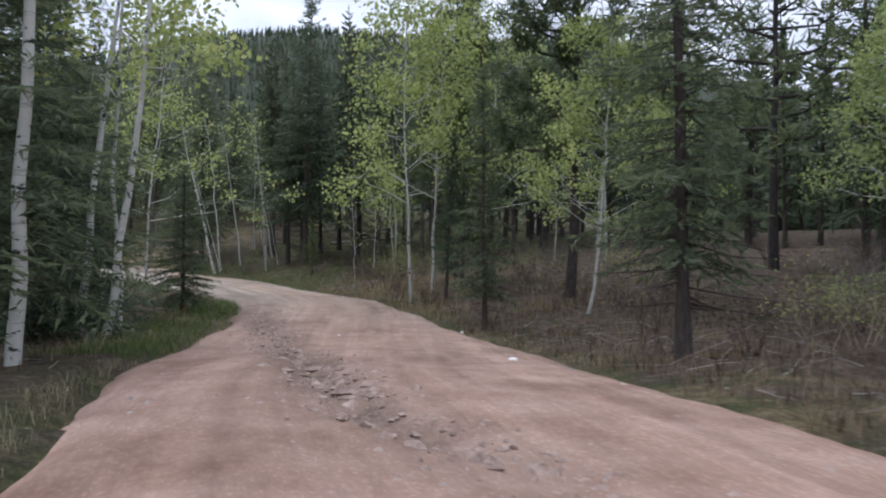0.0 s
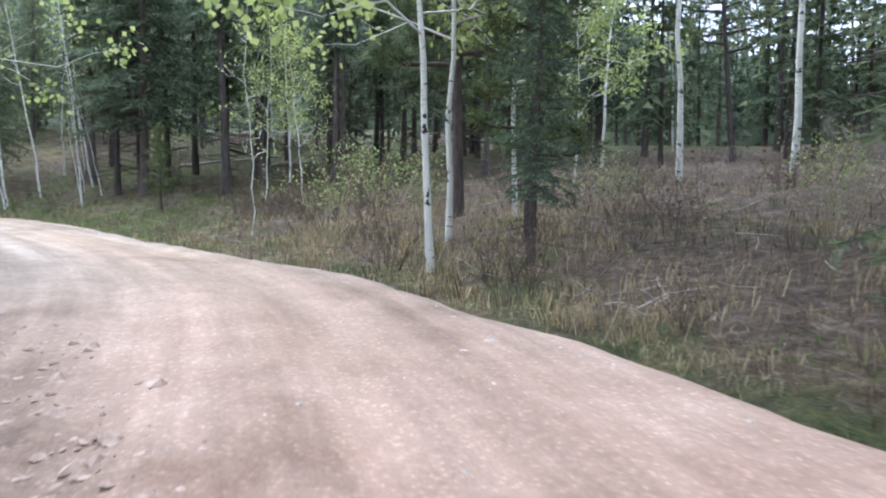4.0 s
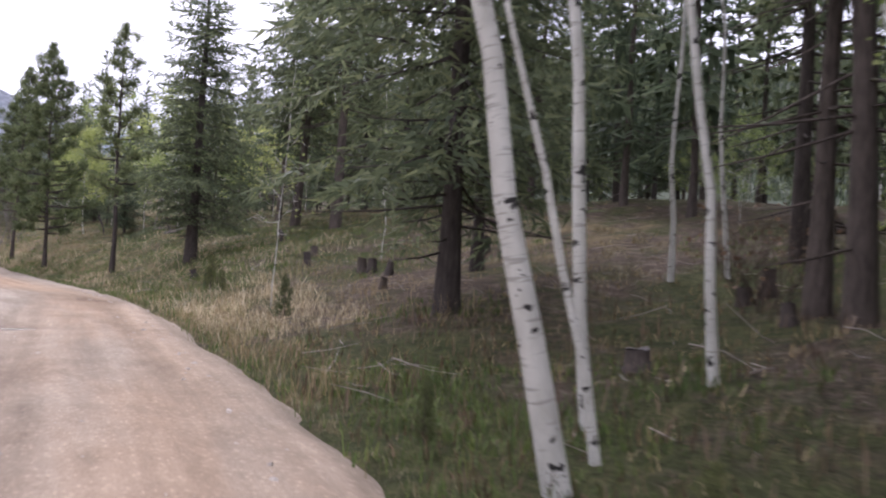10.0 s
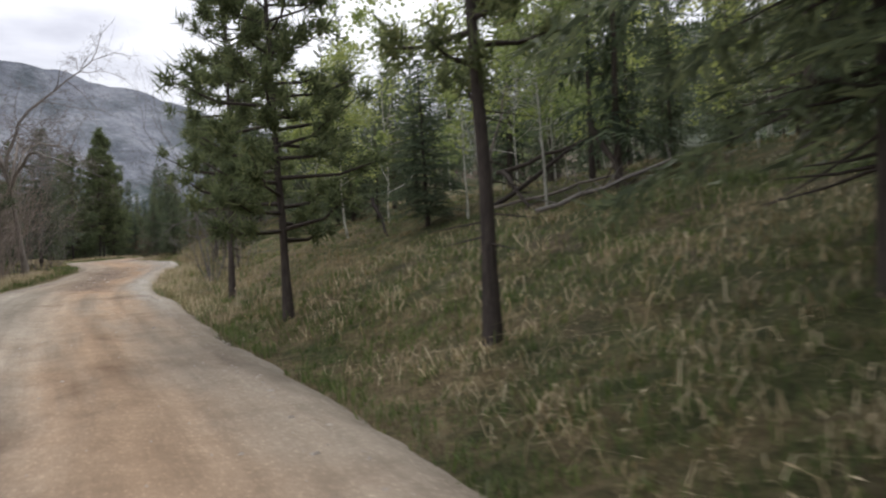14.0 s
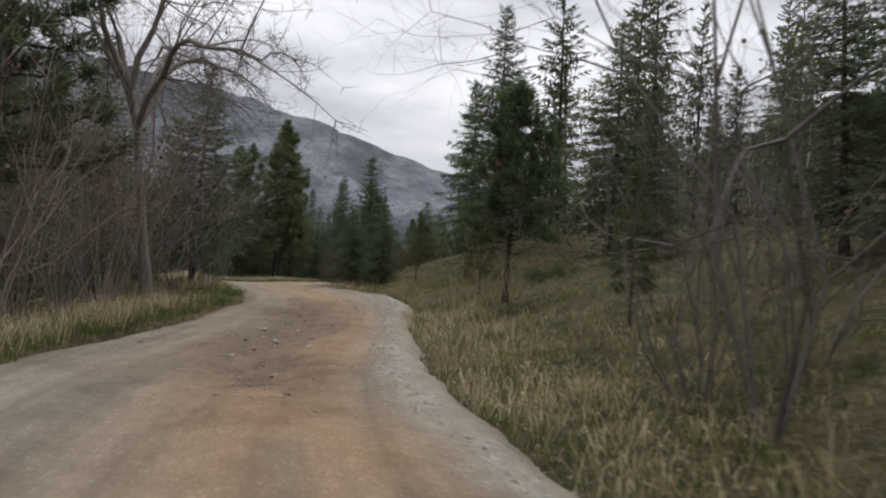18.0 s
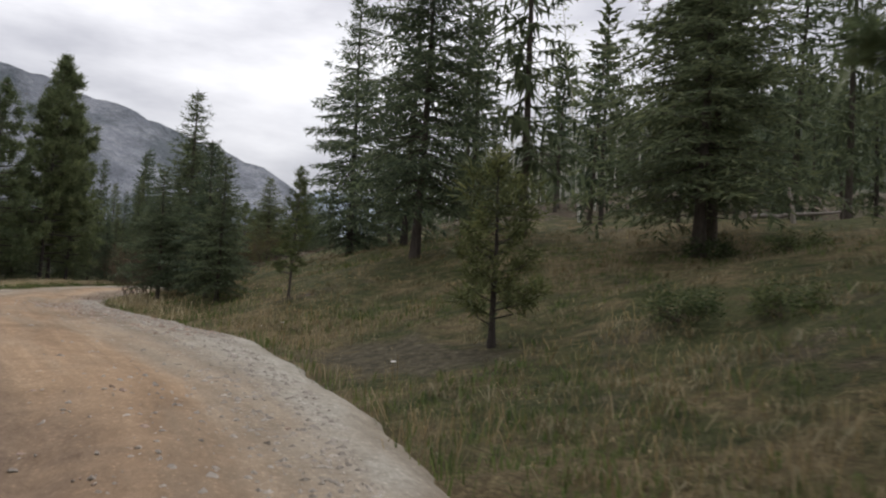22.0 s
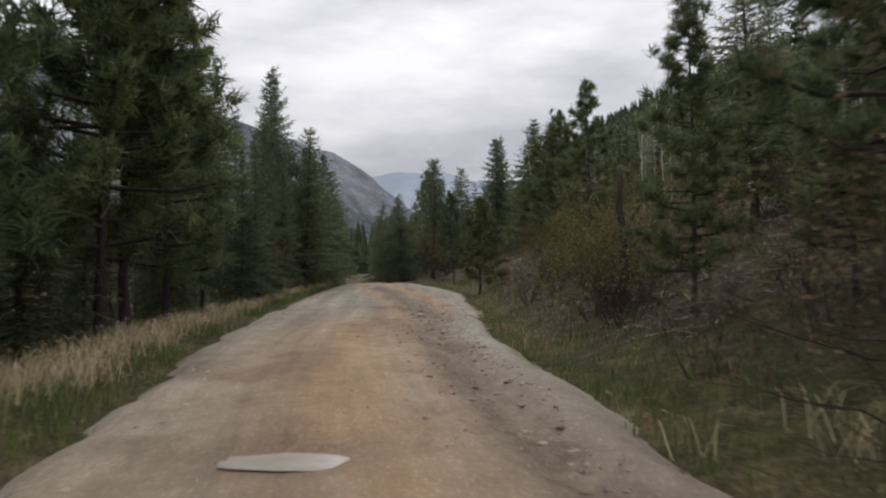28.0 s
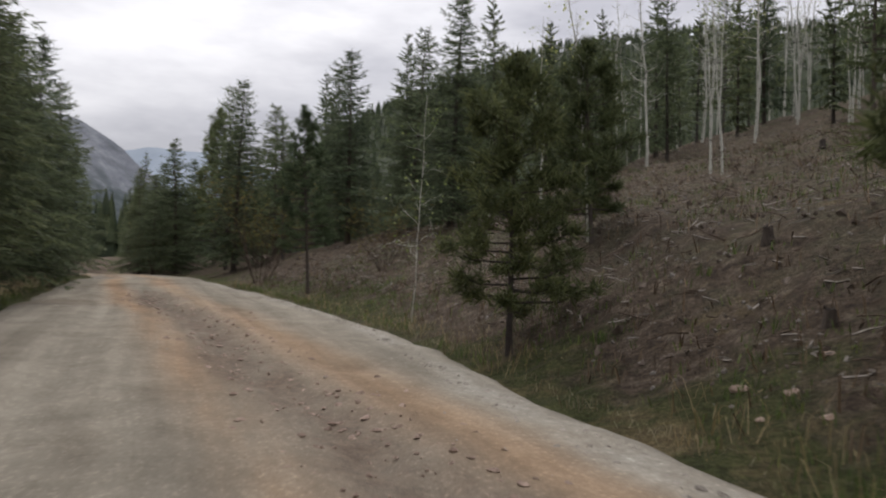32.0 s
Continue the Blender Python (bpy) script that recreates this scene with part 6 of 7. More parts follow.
far_woods("far_woods", 600, (48, 112), 45, 205, 9, 14, "dark conifer woods behind the aspens")
far_woods("far_woods", 9000, (-107, 147), 0, 201, 6, 10, "dark conifer woods on a far hillside", (-30, 33, 330, 790))
far_woods("far_woods", 5600, (-340, 125), 135, 202, 6, 11, "dark conifer woods across the valley")
far_woods("far_woods", 1300, (-260, 300), 150, 203, 7, 12, "dark conifer woods down the valley")
far_woods("far_woods", 700, (-225, 290), 60, 206, 9, 14, "dark conifer woods beyond the end of the road")
far_woods("far_woods", 500, (85, 25), 70, 204, 11, 16, "dark conifer woods behind the roadside forest")
def ground_spots(count, s0, s1, r0, r1, side, rng, power=1.0):
    s = s0 + (s1 - s0) * rng.rand(count)
    r = r0 + (r1 - r0) * rng.rand(count) ** power
    d = lookup(RIGHT, s) + r if side > 0 else -lookup(LEFT, s) - r
    x = np.interp(s, ROAD_S, ROAD_P[:, 0]) + np.interp(s, ROAD_S, ROAD_N[:, 0]) * d
    y = np.interp(s, ROAD_S, ROAD_P[:, 1]) + np.interp(s, ROAD_S, ROAD_N[:, 1]) * d
    return np.c_[x, y, ground_z(x, y)]


# ---- puddles ----
def puddle(s, d, a, b, label, seed):
    x, y, z = road_point(s, d)
    i = int(np.argmin(np.abs(ROAD_S - s)))
    t, n = ROAD_T[i], ROAD_N[i]
    rng = np.random.RandomState(seed)
    wob = 1 + 0.16 * rng.randn(30)
    wob = (wob + np.roll(wob, 1) + np.roll(wob, -1)) / 3
    ang = np.arange(30) * 2 * math.pi / 30
    rim = [road_point(s + a * c * w, d + b * q * w) for c, q, w in zip(np.cos(ang), np.sin(ang), wob)]
    level = float(np.percentile([p[2] for p in rim], 66))
    ob = mesh_ob("puddle", [(x, y, level)] + [(p[0], p[1], level) for p in rim], [(0, 1 + k, 1 + (k + 1) % 30) for k in range(30)], M_WATER)
    return tagged(ob, label, "puddle", "puddles on the road")


for n, (s, d, a, b) in enumerate(PUDDLES):
    puddle(s, d, a, b, "muddy rain puddle reflecting the grey sky on the dirt road", 300 + n)


# ---- stones ----
def stone_mesh(seed, name, material, flat=0.6):
    rng = np.random.RandomState(seed)
    bm = bmesh.new()
    bmesh.ops.create_icosphere(bm, subdivisions=2, radius=1.0)
    cuts = [unit(rng.randn(3)) for _ in range(7)]
    for v in bm.verts:
        p = np.array(v.co)
        for c in cuts:
            over = p @ c - 0.68
            if over > 0:
                p = p - c * over * 0.9
        p = p * (1 + 0.06 * rng.randn())
        v.co = (p[0], p[1], p[2] * flat)
    me = bpy.data.meshes.new(name)
    bm.to_mesh(me)
    bm.free()
    me.materials.append(material)
    return me


STONE_MESHES = [stone_mesh(401 + k, "stone", m, f) for k, (m, f) in enumerate(((M_STONE, 0.55), (M_REDSTONE, 0.5), (M_WHITESTONE, 0.6), (M_STONE, 0.75)))]


def stone(x, y, z, size, which, label, name="stone"):
    ob = new(name, STONE_MESHES[which])
    ob.matrix_basis = pose(x, y, z + size * 0.08, 0, 0, TREE_RNG.rand() * 360) @ Matrix.Diagonal((size, size * (0.65 + 0.3 * TREE_RNG.rand()), size, 1))
    return tagged(ob, label, "stone", "stones on and beside the road")


for s, d, size, which in [(107.0, 1.3, 0.10, 1), (118.2, 0.0, 0.12, 0), (136.9, 2.2, 0.14, 3), (188.9, 2.0, 0.15, 0), (22.5, 4.1, 0.12, 2), (14.2, 4.2, 0.14, 2),
                          (20.1, 1.0, 0.07, 2), (117.0, -1.0, 0.08, 0), (119.5, -0.8, 0.11, 0), (120.6, -1.2, 0.10, 0), (121.5, -0.7, 0.09, 3),
                          (122.4, -1.5, 0.12, 0), (139.0, 1.9, 0.08, 1), (131.5, 1.2, 0.06, 1), (183.0, 1.9, 0.10, 0), (186.0, 2.2, 0.08, 3)]:
    x, y, z = road_point(s, d)
    stone(x, y, z, size * 0.6, which, ("pale stone lying on the dirt road", "brown stone lying on the dirt road", "white stone at the road's edge", "grey stone lying on the gravel")[which])
for x, y, size, which in [(-73.2, 116.7, 0.16, 2), (-72.9, 117.0, 0.12, 2), (-67.5, 112.7, 0.15, 2), (-107.0, 155.8, 0.12, 1), (-106.6, 155.4, 0.11, 1), (-107.1, 154.7, 0.09, 1), (-106.2, 155.9, 0.08, 1), (-106.9, 155.1, 0.07, 1), (-106.4, 154.8, 0.09, 1),
                          (-104.6, 156.9, 0.14, 0), (-61.0, 108.2, 0.12, 2), (-33.6, 79.5, 0.15, 3), (-105.9, 153.1, 0.13, 3)]:
    stone(x, y, rest(x, y) - 0.3 * size, size * (0.6 if which == 2 else 1.0), which, ("pale stone half sunk in the bank", "brown stone half sunk in the litter", "white stone lying in the grass", "grey boulder half sunk in the bank")[which])


def pebbles(name, spots, low, high, material, seed, label, tumbled=False):
    """Loose stones too small to count: flattened, broken pieces in one mesh."""
    rng = np.random.RandomState(seed)
    base = np.array([(1, 0, 0), (0.3, 0.9, 0.1), (-0.8, 0.5, 0), (-0.7, -0.6, 0.1), (0.4, -0.8, 0), (0.25, 0.1, 0.7), (-0.3, -0.1, 0.62), (0, 0, -1.1)])
    tri = [(0, 1, 5), (1, 6, 5), (1, 2, 6), (2, 3, 6), (3, 4, 6), (4, 5, 6), (4, 0, 5)] + [((k + 1) % 5, k, 7) for k in range(5)]
    verts, faces = [], []
    for x, y, z in spots:
        size = low + (high - low) * rng.rand() ** 2.2
        a = rng.rand() * 6.28
        c, q = math.cos(a), math.sin(a)
        p = base * (1 + 0.25 * rng.randn(8, 1)) * size * np.array([1, 0.7, 0.6])
        if tumbled:
            p = (p * np.array([1, 1.25, 1.3])) @ np.linalg.qr(rng.randn(3, 3))[0]
            z = z - 0.2 * size
        n = len(verts)
        verts += [(x + u * c - v * q, y + u * q + v * c, z + w - 0.06 * size) for u, v, w in p]
        faces += [(i + n, j + n, k + n) for i, j, k in tri]
    return tagged(mesh_ob(name, verts, faces, material), label, "gravel", kind="stuff")


rng = np.random.RandomState(500)
wash_spots, edge_spots, loose_spots = [], [], []
for a, b, off, wide, slant in GULLIES:
    for _ in range(int((b - a) * (14 if a == 112.0 else 40))):
        s = a + (b - a) * rng.rand()
        mid = off + slant * (s - (a + b) / 2) + 0.4 * vnoise(s * 0.22, 0 * s, 31) + 0.15 * vnoise(s * 0.9, 0 * s, 32)
        wash_spots.append(road_point(s, float(mid) + rng.randn() * wide * 0.75))
for _ in range(700):
    s = 140 + 13 * rng.rand()
    wash_spots.append(road_point(s, float(lookup(RIGHT, s) - 2.2 * rng.rand())))
for _ in range(2600):
    s = -6 + 240 * rng.rand()
    side = rng.rand() < 0.62
    d = lookup(RIGHT, s) - 0.05 - abs(rng.randn()) * 0.35 if side else -lookup(LEFT, s) + 0.05 + abs(rng.randn()) * 0.35
    edge_spots.append(road_point(s, float(d)))
for _ in range(2600):
    s = 12 + 86 * rng.rand()
    edge_spots.append(road_point(s, float(lookup(RIGHT, s) + 0.1 - abs(rng.randn()) * 0.28)))
for _ in range(4200):
    s = 98 + 130 * rng.rand()
    w = 0.12 - abs(rng.randn()) * 0.4
    edge_spots.append(road_point(s, float(lookup(RIGHT, s) + w if rng.rand() < 0.6 else -lookup(LEFT, s) - w)))
for _ in range(3800):
    s = 126 + 26 * rng.rand()
    edge_spots.append(road_point(s, float(lookup(RIGHT, s) - abs(rng.randn()) * 1.2)))
for _ in range(1800):
    s = -6 + 240 * rng.rand()
    loose_spots.append(road_point(s, float(-lookup(LEFT, s) + (lookup(LEFT, s) + lookup(RIGHT, s)) * rng.rand())))
strip = np.random.RandomState(508)
shoulder_spots = [road_point(s, float(lookup(RIGHT, s) - 0.25 - 0.32 * abs(strip.randn()))) for s in 104 + 54 * strip.rand(3200)]
shoulder_spots += [road_point(s, float(lookup(RIGHT, s) - 0.2 - 0.3 * abs(strip.randn()))) for s in 172 + 50 * strip.rand(1800)]
pebbles("shoulder_gravel", shoulder_spots, 0.010, 0.05, M_GRAVEL, 507, "pale crushed gravel thrown to the road's shoulder")
pebbles("gully_stones", wash_spots, 0.012, 0.075, M_REDSTONE, 501, "broken brown stones washed out of the road")
ledge_spots = [road_point(s, float(0.35 - 0.185 * (s - 15.5) + 0.35 * rng.randn())) for s in 5 + 21 * rng.rand(420)]
pebbles("ledge_stones", ledge_spots, 0.03, 0.14, M_REDSTONE, 505, "broken slabs of brown rock along the washed-out gully")
pebbles("edge_gravel", edge_spots, 0.010, 0.06, M_GRAVEL, 502, "pale gravel along the road's edges")
slope_spots = ground_spots(9000, 174, 232, 1.0, 28, 1, rng, 1.25)
pebbles("slope_clods", ground_spots(6000, 174, 232, 1.2, 28, 1, rng, 1.25), 0.02, 0.12, M_CLOD, 506, "dark clods of earth and bark on the logged slope", True)
pebbles("slope_chips", slope_spots, 0.010, 0.06, M_DEAD, 504, "pale wood chips and stones strewn over the logged slope", True)
pebbles("loose_gravel", loose_spots, 0.008, 0.035, M_GRAVEL, 503, "small loose gravel on the packed dirt")


# ---- stumps, logs, sticks ----
def stump(x, y, r, h, seed):
    rng = np.random.RandomState(seed)
    z = rest(x, y)
    ang = np.arange(14) * 2 * math.pi / 14
    wob = 1 + 0.1 * rng.randn(14)
    rings = [(-0.2, 1.5), (0.06, 1.3), (0.3, 1.05), (0.75, 0.97), (1.0, 0.95)]
    v = [(r * k * w * math.cos(a), r * k * w * math.sin(a), h * q if q > 0 else q) for q, k in rings for a, w in zip(ang, wob)]
    f = [(i * 14 + k, i * 14 + (k + 1) % 14, (i + 1) * 14 + (k + 1) % 14, (i + 1) * 14 + k) for i in range(4) for k in range(14)]
    root = new("tree_stump")
    root.matrix_basis = pose(x, y, z, rng.randn() * 4, rng.randn() * 4, rng.rand() * 360)
    mesh_ob("bark", v, f, M_BARK, root, smooth=True)
    top = [(0.94 * r * w * math.cos(a), 0.94 * r * w * math.sin(a), h + 0.004 + 0.02 * rng.randn()) for a, w in zip(ang, wob)]
    mesh_ob("cut_face", [(0, 0, h + 0.01)] + top, [(0, 1 + k, 1 + (k + 1) % 14) for k in range(14)], M_BARK if seed % 3 else M_GREYBARK, root, "weathered cut face")
    return tagged(root, "dark weathered tree stump standing in the litter", "stump", "tree stumps")


STUMPS = [(-20.2, 72.9, 0.2, 0.5), (-24.5, 80.5, 0.15, 0.4), (-17.8, 71.2, 0.2, 0.45), (-15.3, 72.4, 0.26, 0.6), (-16.5, 68.0, 0.15, 0.3), (-20.7, 74.6, 0.18, 0.45),
          (-24.0, 79.6, 0.12, 0.4), (-18.1, 71.3, 0.22, 0.45), (-17.0, 70.0, 0.15, 0.3), (-11.4, 61.4, 0.3, 0.35), (-9.5, 65.5, 0.25, 0.55), (-9.9, 65.0, 0.2, 0.4)]
STUMPS += [(0.5, 41.3, 0.2, 0.5), (-106.4, 159.2, 0.18, 0.3), (-106.1, 156.6, 0.18, 0.35), (-103.6, 172.1, 0.2, 0.4),
           (-105.0, 156.0, 0.16, 0.32), (-99.8, 150.1, 0.16, 0.35), (-97.5, 147.9, 0.14, 0.3), (-9.5, 63.4, 0.2, 0.4),
           (-24.3, 74.2, 0.2, 0.3)]
for n, (x, y, r, h) in enumerate(STUMPS):
    stump(x, y, r * (0.38 if x < -95 else 0.5), h * (0.55 if x < -95 else 0.7), 600 + n)


def log(name, a, b, r, material, label, twigs_=6, seed=0, lift=True):
    """A fallen trunk from a to b with broken stubs of branches; heights are over the ground."""
    rng = np.random.RandomState(seed)
    p0, p1 = [np.array([q[0], q[1], rest(q[0], q[1]) + q[2]]) for q in (a, b)]
    u = np.linspace(0, 1, 8)[:, None]
    path = p0 * (1 - u) + p1 * u + rng.randn(8, 3) * 0.03
    if lift:
        low = ground_z(path[:, 0], path[:, 1]) + r * 0.3
        path[:, 2] = np.maximum(path[:, 2], low)
    bits = Bits()
    bits.add(*tube(path - p0, r * (1 - 0.5 * u[:, 0]), 8))
    br = Bits()
    for _ in range(twigs_):
        i = rng.randint(1, 7)
        q = path[i] - p0
        d = unit(rng.randn(3) + np.array([0, 0, 0.6]))
        br.add(*tube([q, q + d * (0.3 + 0.7 * rng.rand())], [r * 0.3, r * 0.06], 4, False))
    root = new(name)
    root.location = p0
    new("trunk", bits.mesh("log_trunk", material, True)).parent = root
    if twigs_:
        stubs = new("branch_stubs", br.mesh("log_stubs", material))
        stubs.parent = root
        tagged(stubs, kind="stuff")
    return tagged(root, label, "log", "fallen dead wood")


log("leaning_dead_tree", (-36.4, 91.0, 0.05), (-33.2, 89.4, 1.25), 0.075, M_BARK, "long dead trunk leaning up over the grassy bank", 7, 701, False)
log("leaning_dead_tree", (-36.0, 91.0, 0.95), (-32.8, 90.4, 1.2), 0.06, M_BARK, "dead trunk propped across other fallen trunks", 6, 702, False)
log("leaning_dead_tree", (-35.8, 90.9, 0.95), (-34.7, 89.9, -0.05), 0.07, M_BARK, "short dead trunk leaning on a fallen tree", 3, 703, False)
log("leaning_dead_tree", (-41.1, 93.0, 1.2), (-40.3, 92.6, -0.05), 0.07, M_BARK, "dead tree leaning among young aspens", 5, 704, False)
log("fallen_log", (-36.2, 90.7, 0.12), (-32.4, 89.9, 0.2), 0.05, M_GREYBARK, "grey dead trunk lying along the bank", 9, 715)
log("fallen_log", (-33.6, 87.6, 0.15), (-30.6, 88.2, 0.45), 0.055, M_DEAD, "pale crooked dead branch lying across the bank", 9, 716)
log("leaning_dead_tree", (-32.9, 88.9, 1.7), (-31.7, 88.0, -0.05), 0.08, M_BARK, "dead trunk leaning over the bank", 4, 717, False)
log("leaning_dead_tree", (-36.6, 91.3, 0.0), (-36.0, 91.9, 3.2), 0.045, M_GREYBARK, "slim grey dead tree leaning on the bank", 7, 718, False)
log("fallen_log", (-0.7, 63.5, 0.1), (2.2, 62.9, 0.35), 0.09, M_DEAD, "pale fallen trunk on the forest floor", 5, 705)
log("fallen_log", (-7.6, 69.8, 0.5), (-4.6, 69.5, 0.9), 0.08, M_BARK, "dark fallen trunk propped in the forest", 6, 706, False)
log("fallen_log", (-5.0, 68.2, 0.1), (0.5, 70.0, 0.15), 0.10, M_DEAD, "pale fallen trunk on the forest floor", 5, 707)
log("fallen_log", (-64.1, 129.9, 0.1), (-61.5, 130.1, 0.35), 0.08, M_DEAD, "pale fallen trunk on the hilltop", 4, 708)
log("dead_snag", (-62.8, 129.0, -0.1), (-62.95, 129.0, 1.1), 0.09, M_DEAD, "short pale dead snag on the hilltop", 2, 709, False)
log("dead_snag", (-96.8, 141.0, -0.1), (-96.85, 141.0, 2.6), 0.10, M_BARK, "dead broken snag standing among shrubs", 5, 710, False)
log("fallen_branch", (-9.6, 57.4, 0.03), (-8.9, 57.0, 0.04), 0.018, M_DEAD, "pale dead branch lying in the grass", 3, 711)
log("fallen_branch", (1.6, 27.8, 0.03), (2.3, 27.4, 0.05), 0.02, M_DEAD, "pale dead branch lying on the litter", 3, 712)
log("fallen_branch", (-105.9, 154.2, 0.05), (-105.3, 154.6, 0.35), 0.02, M_DEAD, "pale dead branch on the logged slope", 3, 713)
log("fallen_branch", (-104.9, 156.2, 0.05), (-104.2, 156.8, 0.3), 0.02, M_DEAD, "pale dead branch on the logged slope", 3, 714)


def sticks(name, spots, low, high, material, seed, label, r=0.012):
    rng = np.random.RandomState(seed)
    bits = Bits()
    for x, y, z in spots:
        a, t, ln = rng.rand() * 6.28, rng.randn() * 0.22, low + (high - low) * rng.rand() ** 2
        d = np.array([math.cos(a), math.sin(a), t]) * ln
        p = np.array([x, y, z + 0.02 + abs(d[2]) * 0.5])
        bits.add(*tube([p - d * 0.5, p + rng.randn(3) * ln * 0.06, p + d * 0.5], [r, r * 0.8, r * 0.4], 3, False))
    return tagged(new(name, bits.mesh(name, material)), label, "dead wood", kind="stuff")


rng = np.random.RandomState(720)
sticks("logging_slash", ground_spots(5600, 174, 226, 1.6, 24, 1, rng, 1.2), 0.06, 0.42, M_DEAD, 721, "pale chips and sticks left from logging on the slope", 0.016)
sticks("slash_twigs", ground_spots(1500, 174, 226, 1.6, 20, 1, rng, 1.3), 0.15, 0.9, M_TWIG, 722, "brown twigs strewn over the logged slope", 0.012)
sticks("forest_twigs", np.vstack([ground_spots(900, -6, 80, 0.8, 18, 1, rng, 1.4), ground_spots(250, -4, 40, 0.8, 10, -1, rng)]), 0.2, 1.1, M_DEAD, 723, "pale dead twigs strewn over the forest floor", 0.010)


# ---- grass, straw and weeds ----
def tufts(name, spots, blades, low, high, wide, lean, material, seed, label, heads=0.0, radius=0.10):
    """Bent blades in tufts; with heads, some blades carry a seed head."""
    rng = np.random.RandomState(seed)
    n = len(spots) * blades
    root = np.repeat(spots, blades, 0) + np.c_[rng.randn(n, 2) * radius, np.full(n, -0.03)]
    h = low + (high - low) * np.repeat(rng.rand(len(spots)), blades) * (0.55 + 0.6 * rng.rand(n))
    h = np.maximum(h, low * 0.6)
    a = rng.rand(n) * 6.28
    out = np.c_[np.cos(a), np.sin(a), np.zeros(n)]
    side = np.c_[-np.sin(a + 0.6 * rng.randn(n)), np.cos(a), np.zeros(n)] * (wide * (0.6 + 0.8 * rng.rand(n)))[:, None]
    bend = (lean * (0.3 + rng.rand(n)))[:, None]
    up = np.array([0, 0, 1.0])
    mid = root + up * (h * 0.6)[:, None] + out * bend * (h * 0.25)[:, None]
    tip = root + up * (h * (1 - 0.35 * np.minimum(bend[:, 0], 1.6)))[:, None] + out * bend * (h * 0.8)[:, None]
    v = np.stack([root - side, root + side, mid + side * 0.7, mid - side * 0.7, tip], 1).reshape(-1, 3)
    i = np.arange(n)[:, None] * 5
    faces = np.concatenate([i + [0, 1, 2], i + [0, 2, 3], i + [3, 2, 4]], 1).reshape(-1, 3)
    if heads:
        k = rng.rand(n) < heads
        t, s2, o = tip[k], side[k] * 1.6, (tip[k] - mid[k])
        o = o / (np.linalg.norm(o, axis=1)[:, None] + 1e-6) * 0.075
        hv = np.stack([t - o * 0.3, t + s2 + o * 0.3, t + o, t - s2 + o * 0.3], 1).reshape(-1, 3)
        j = np.arange(len(t))[:, None] * 4 + len(v)
        v = np.vstack([v, hv])
        faces = np.vstack([faces, np.concatenate([j + [0, 1, 2], j + [0, 2, 3]], 1).reshape(-1, 3)])
    me = bpy.data.meshes.new(name)
    me.vertices.add(len(v))
    me.vertices.foreach_set("co", v.astype(np.float32).ravel())
    me.loops.add(faces.size)
    me.loops.foreach_set("vertex_index", faces.astype(np.int32).ravel())
    me.polygons.add(len(faces))
    me.polygons.foreach_set("loop_start", np.arange(0, faces.size, 3, dtype=np.int32))
    me.update(calc_edges=True)
    me.materials.append(material)
    return tagged(new(name, me), label, "grass", kind="stuff")


def patchy(spots, scale, level, seed):
    """Only the spots where a broad noise lies over the level: grass grows in patches, and not on the scraped earth."""
    s, d, _ = road_frame(spots[:, 0], spots[:, 1])
    scraped = ((s - SCRAPE[0]) / 2.6) ** 2 + ((d - SCRAPE[1]) / 1.3) ** 2 < 1
    return spots[(vnoise(spots[:, 0] * scale, spots[:, 1] * scale, seed) > level) & ~scraped]


rng = np.random.RandomState(800)
verge = np.vstack([ground_spots(2200, 100, 205, 0.03, 0.8, -1, rng), ground_spots(4400, 36, 230, 0.12, 1.9, 1, rng, 1.4), ground_spots(1300, 14, 30, 0.12, 2.4, -1, rng, 1.2), ground_spots(4200, 88, 230, 0.12, 2.6, -1, rng, 1.2)])
tufts("verge_grass", patchy(verge, 0.5, -0.45, 51), 5, 0.10, 0.34, 0.006, 0.8, M_GRASS, 801, "fresh green grass along the road's edge")
hem_rng = np.random.RandomState(850)
hem = np.vstack([ground_spots(1500, 14, 100, -0.15, 0.55, 1, hem_rng), ground_spots(900, 6, 34, -0.1, 0.5, -1, hem_rng), ground_spots(2000, 100, 228, -0.2, 0.5, 1, hem_rng), ground_spots(1400, 100, 228, -0.15, 0.5, -1, hem_rng)])
tufts("hem_grass", patchy(hem, 0.8, -0.5, 59), 5, 0.06, 0.22, 0.005, 1.3, M_STRAW, 809, "short dry grass growing over the road's edge", 0.1, 0.12)
bank = np.vstack([ground_spots(12500, 60, 164, 0.8, 13, 1, rng, 1.5), ground_spots(2600, 40, 62, 0.6, 10, 1, rng, 1.2), ground_spots(1100, 24, 62, 0.6, 8, 1, rng, 1.3)])
tufts("bank_grass", patchy(bank, 0.35, -0.1, 52), 6, 0.08, 0.26, 0.007, 1.0, M_GRASS, 802, "short green grass in patches on the bank")
straw = np.vstack([ground_spots(600, 62, 77, 0.3, 4.5, 1, rng, 1.5), ground_spots(1500, 97, 160, 0.3, 4.5, 1, rng, 1.5), ground_spots(2600, 96, 228, 0.5, 2.8, -1, rng), ground_spots(400, 8, 34, 0.6, 3, -1, rng), ground_spots(350, 174, 228, 0.2, 1.0, 1, rng), ground_spots(250, 104, 150, 0.1, 2.6, 1, rng, 1.3), ground_spots(1500, 24, 42, 0.4, 7, 1, rng, 1.3)])
tufts("tall_straw", patchy(straw, 0.6, -0.05, 53), 5, 0.22, 0.6, 0.004, 1.3, M_STRAW, 803, "tall dry straw-coloured grass with seed heads beside the road", 0.35, 0.14)
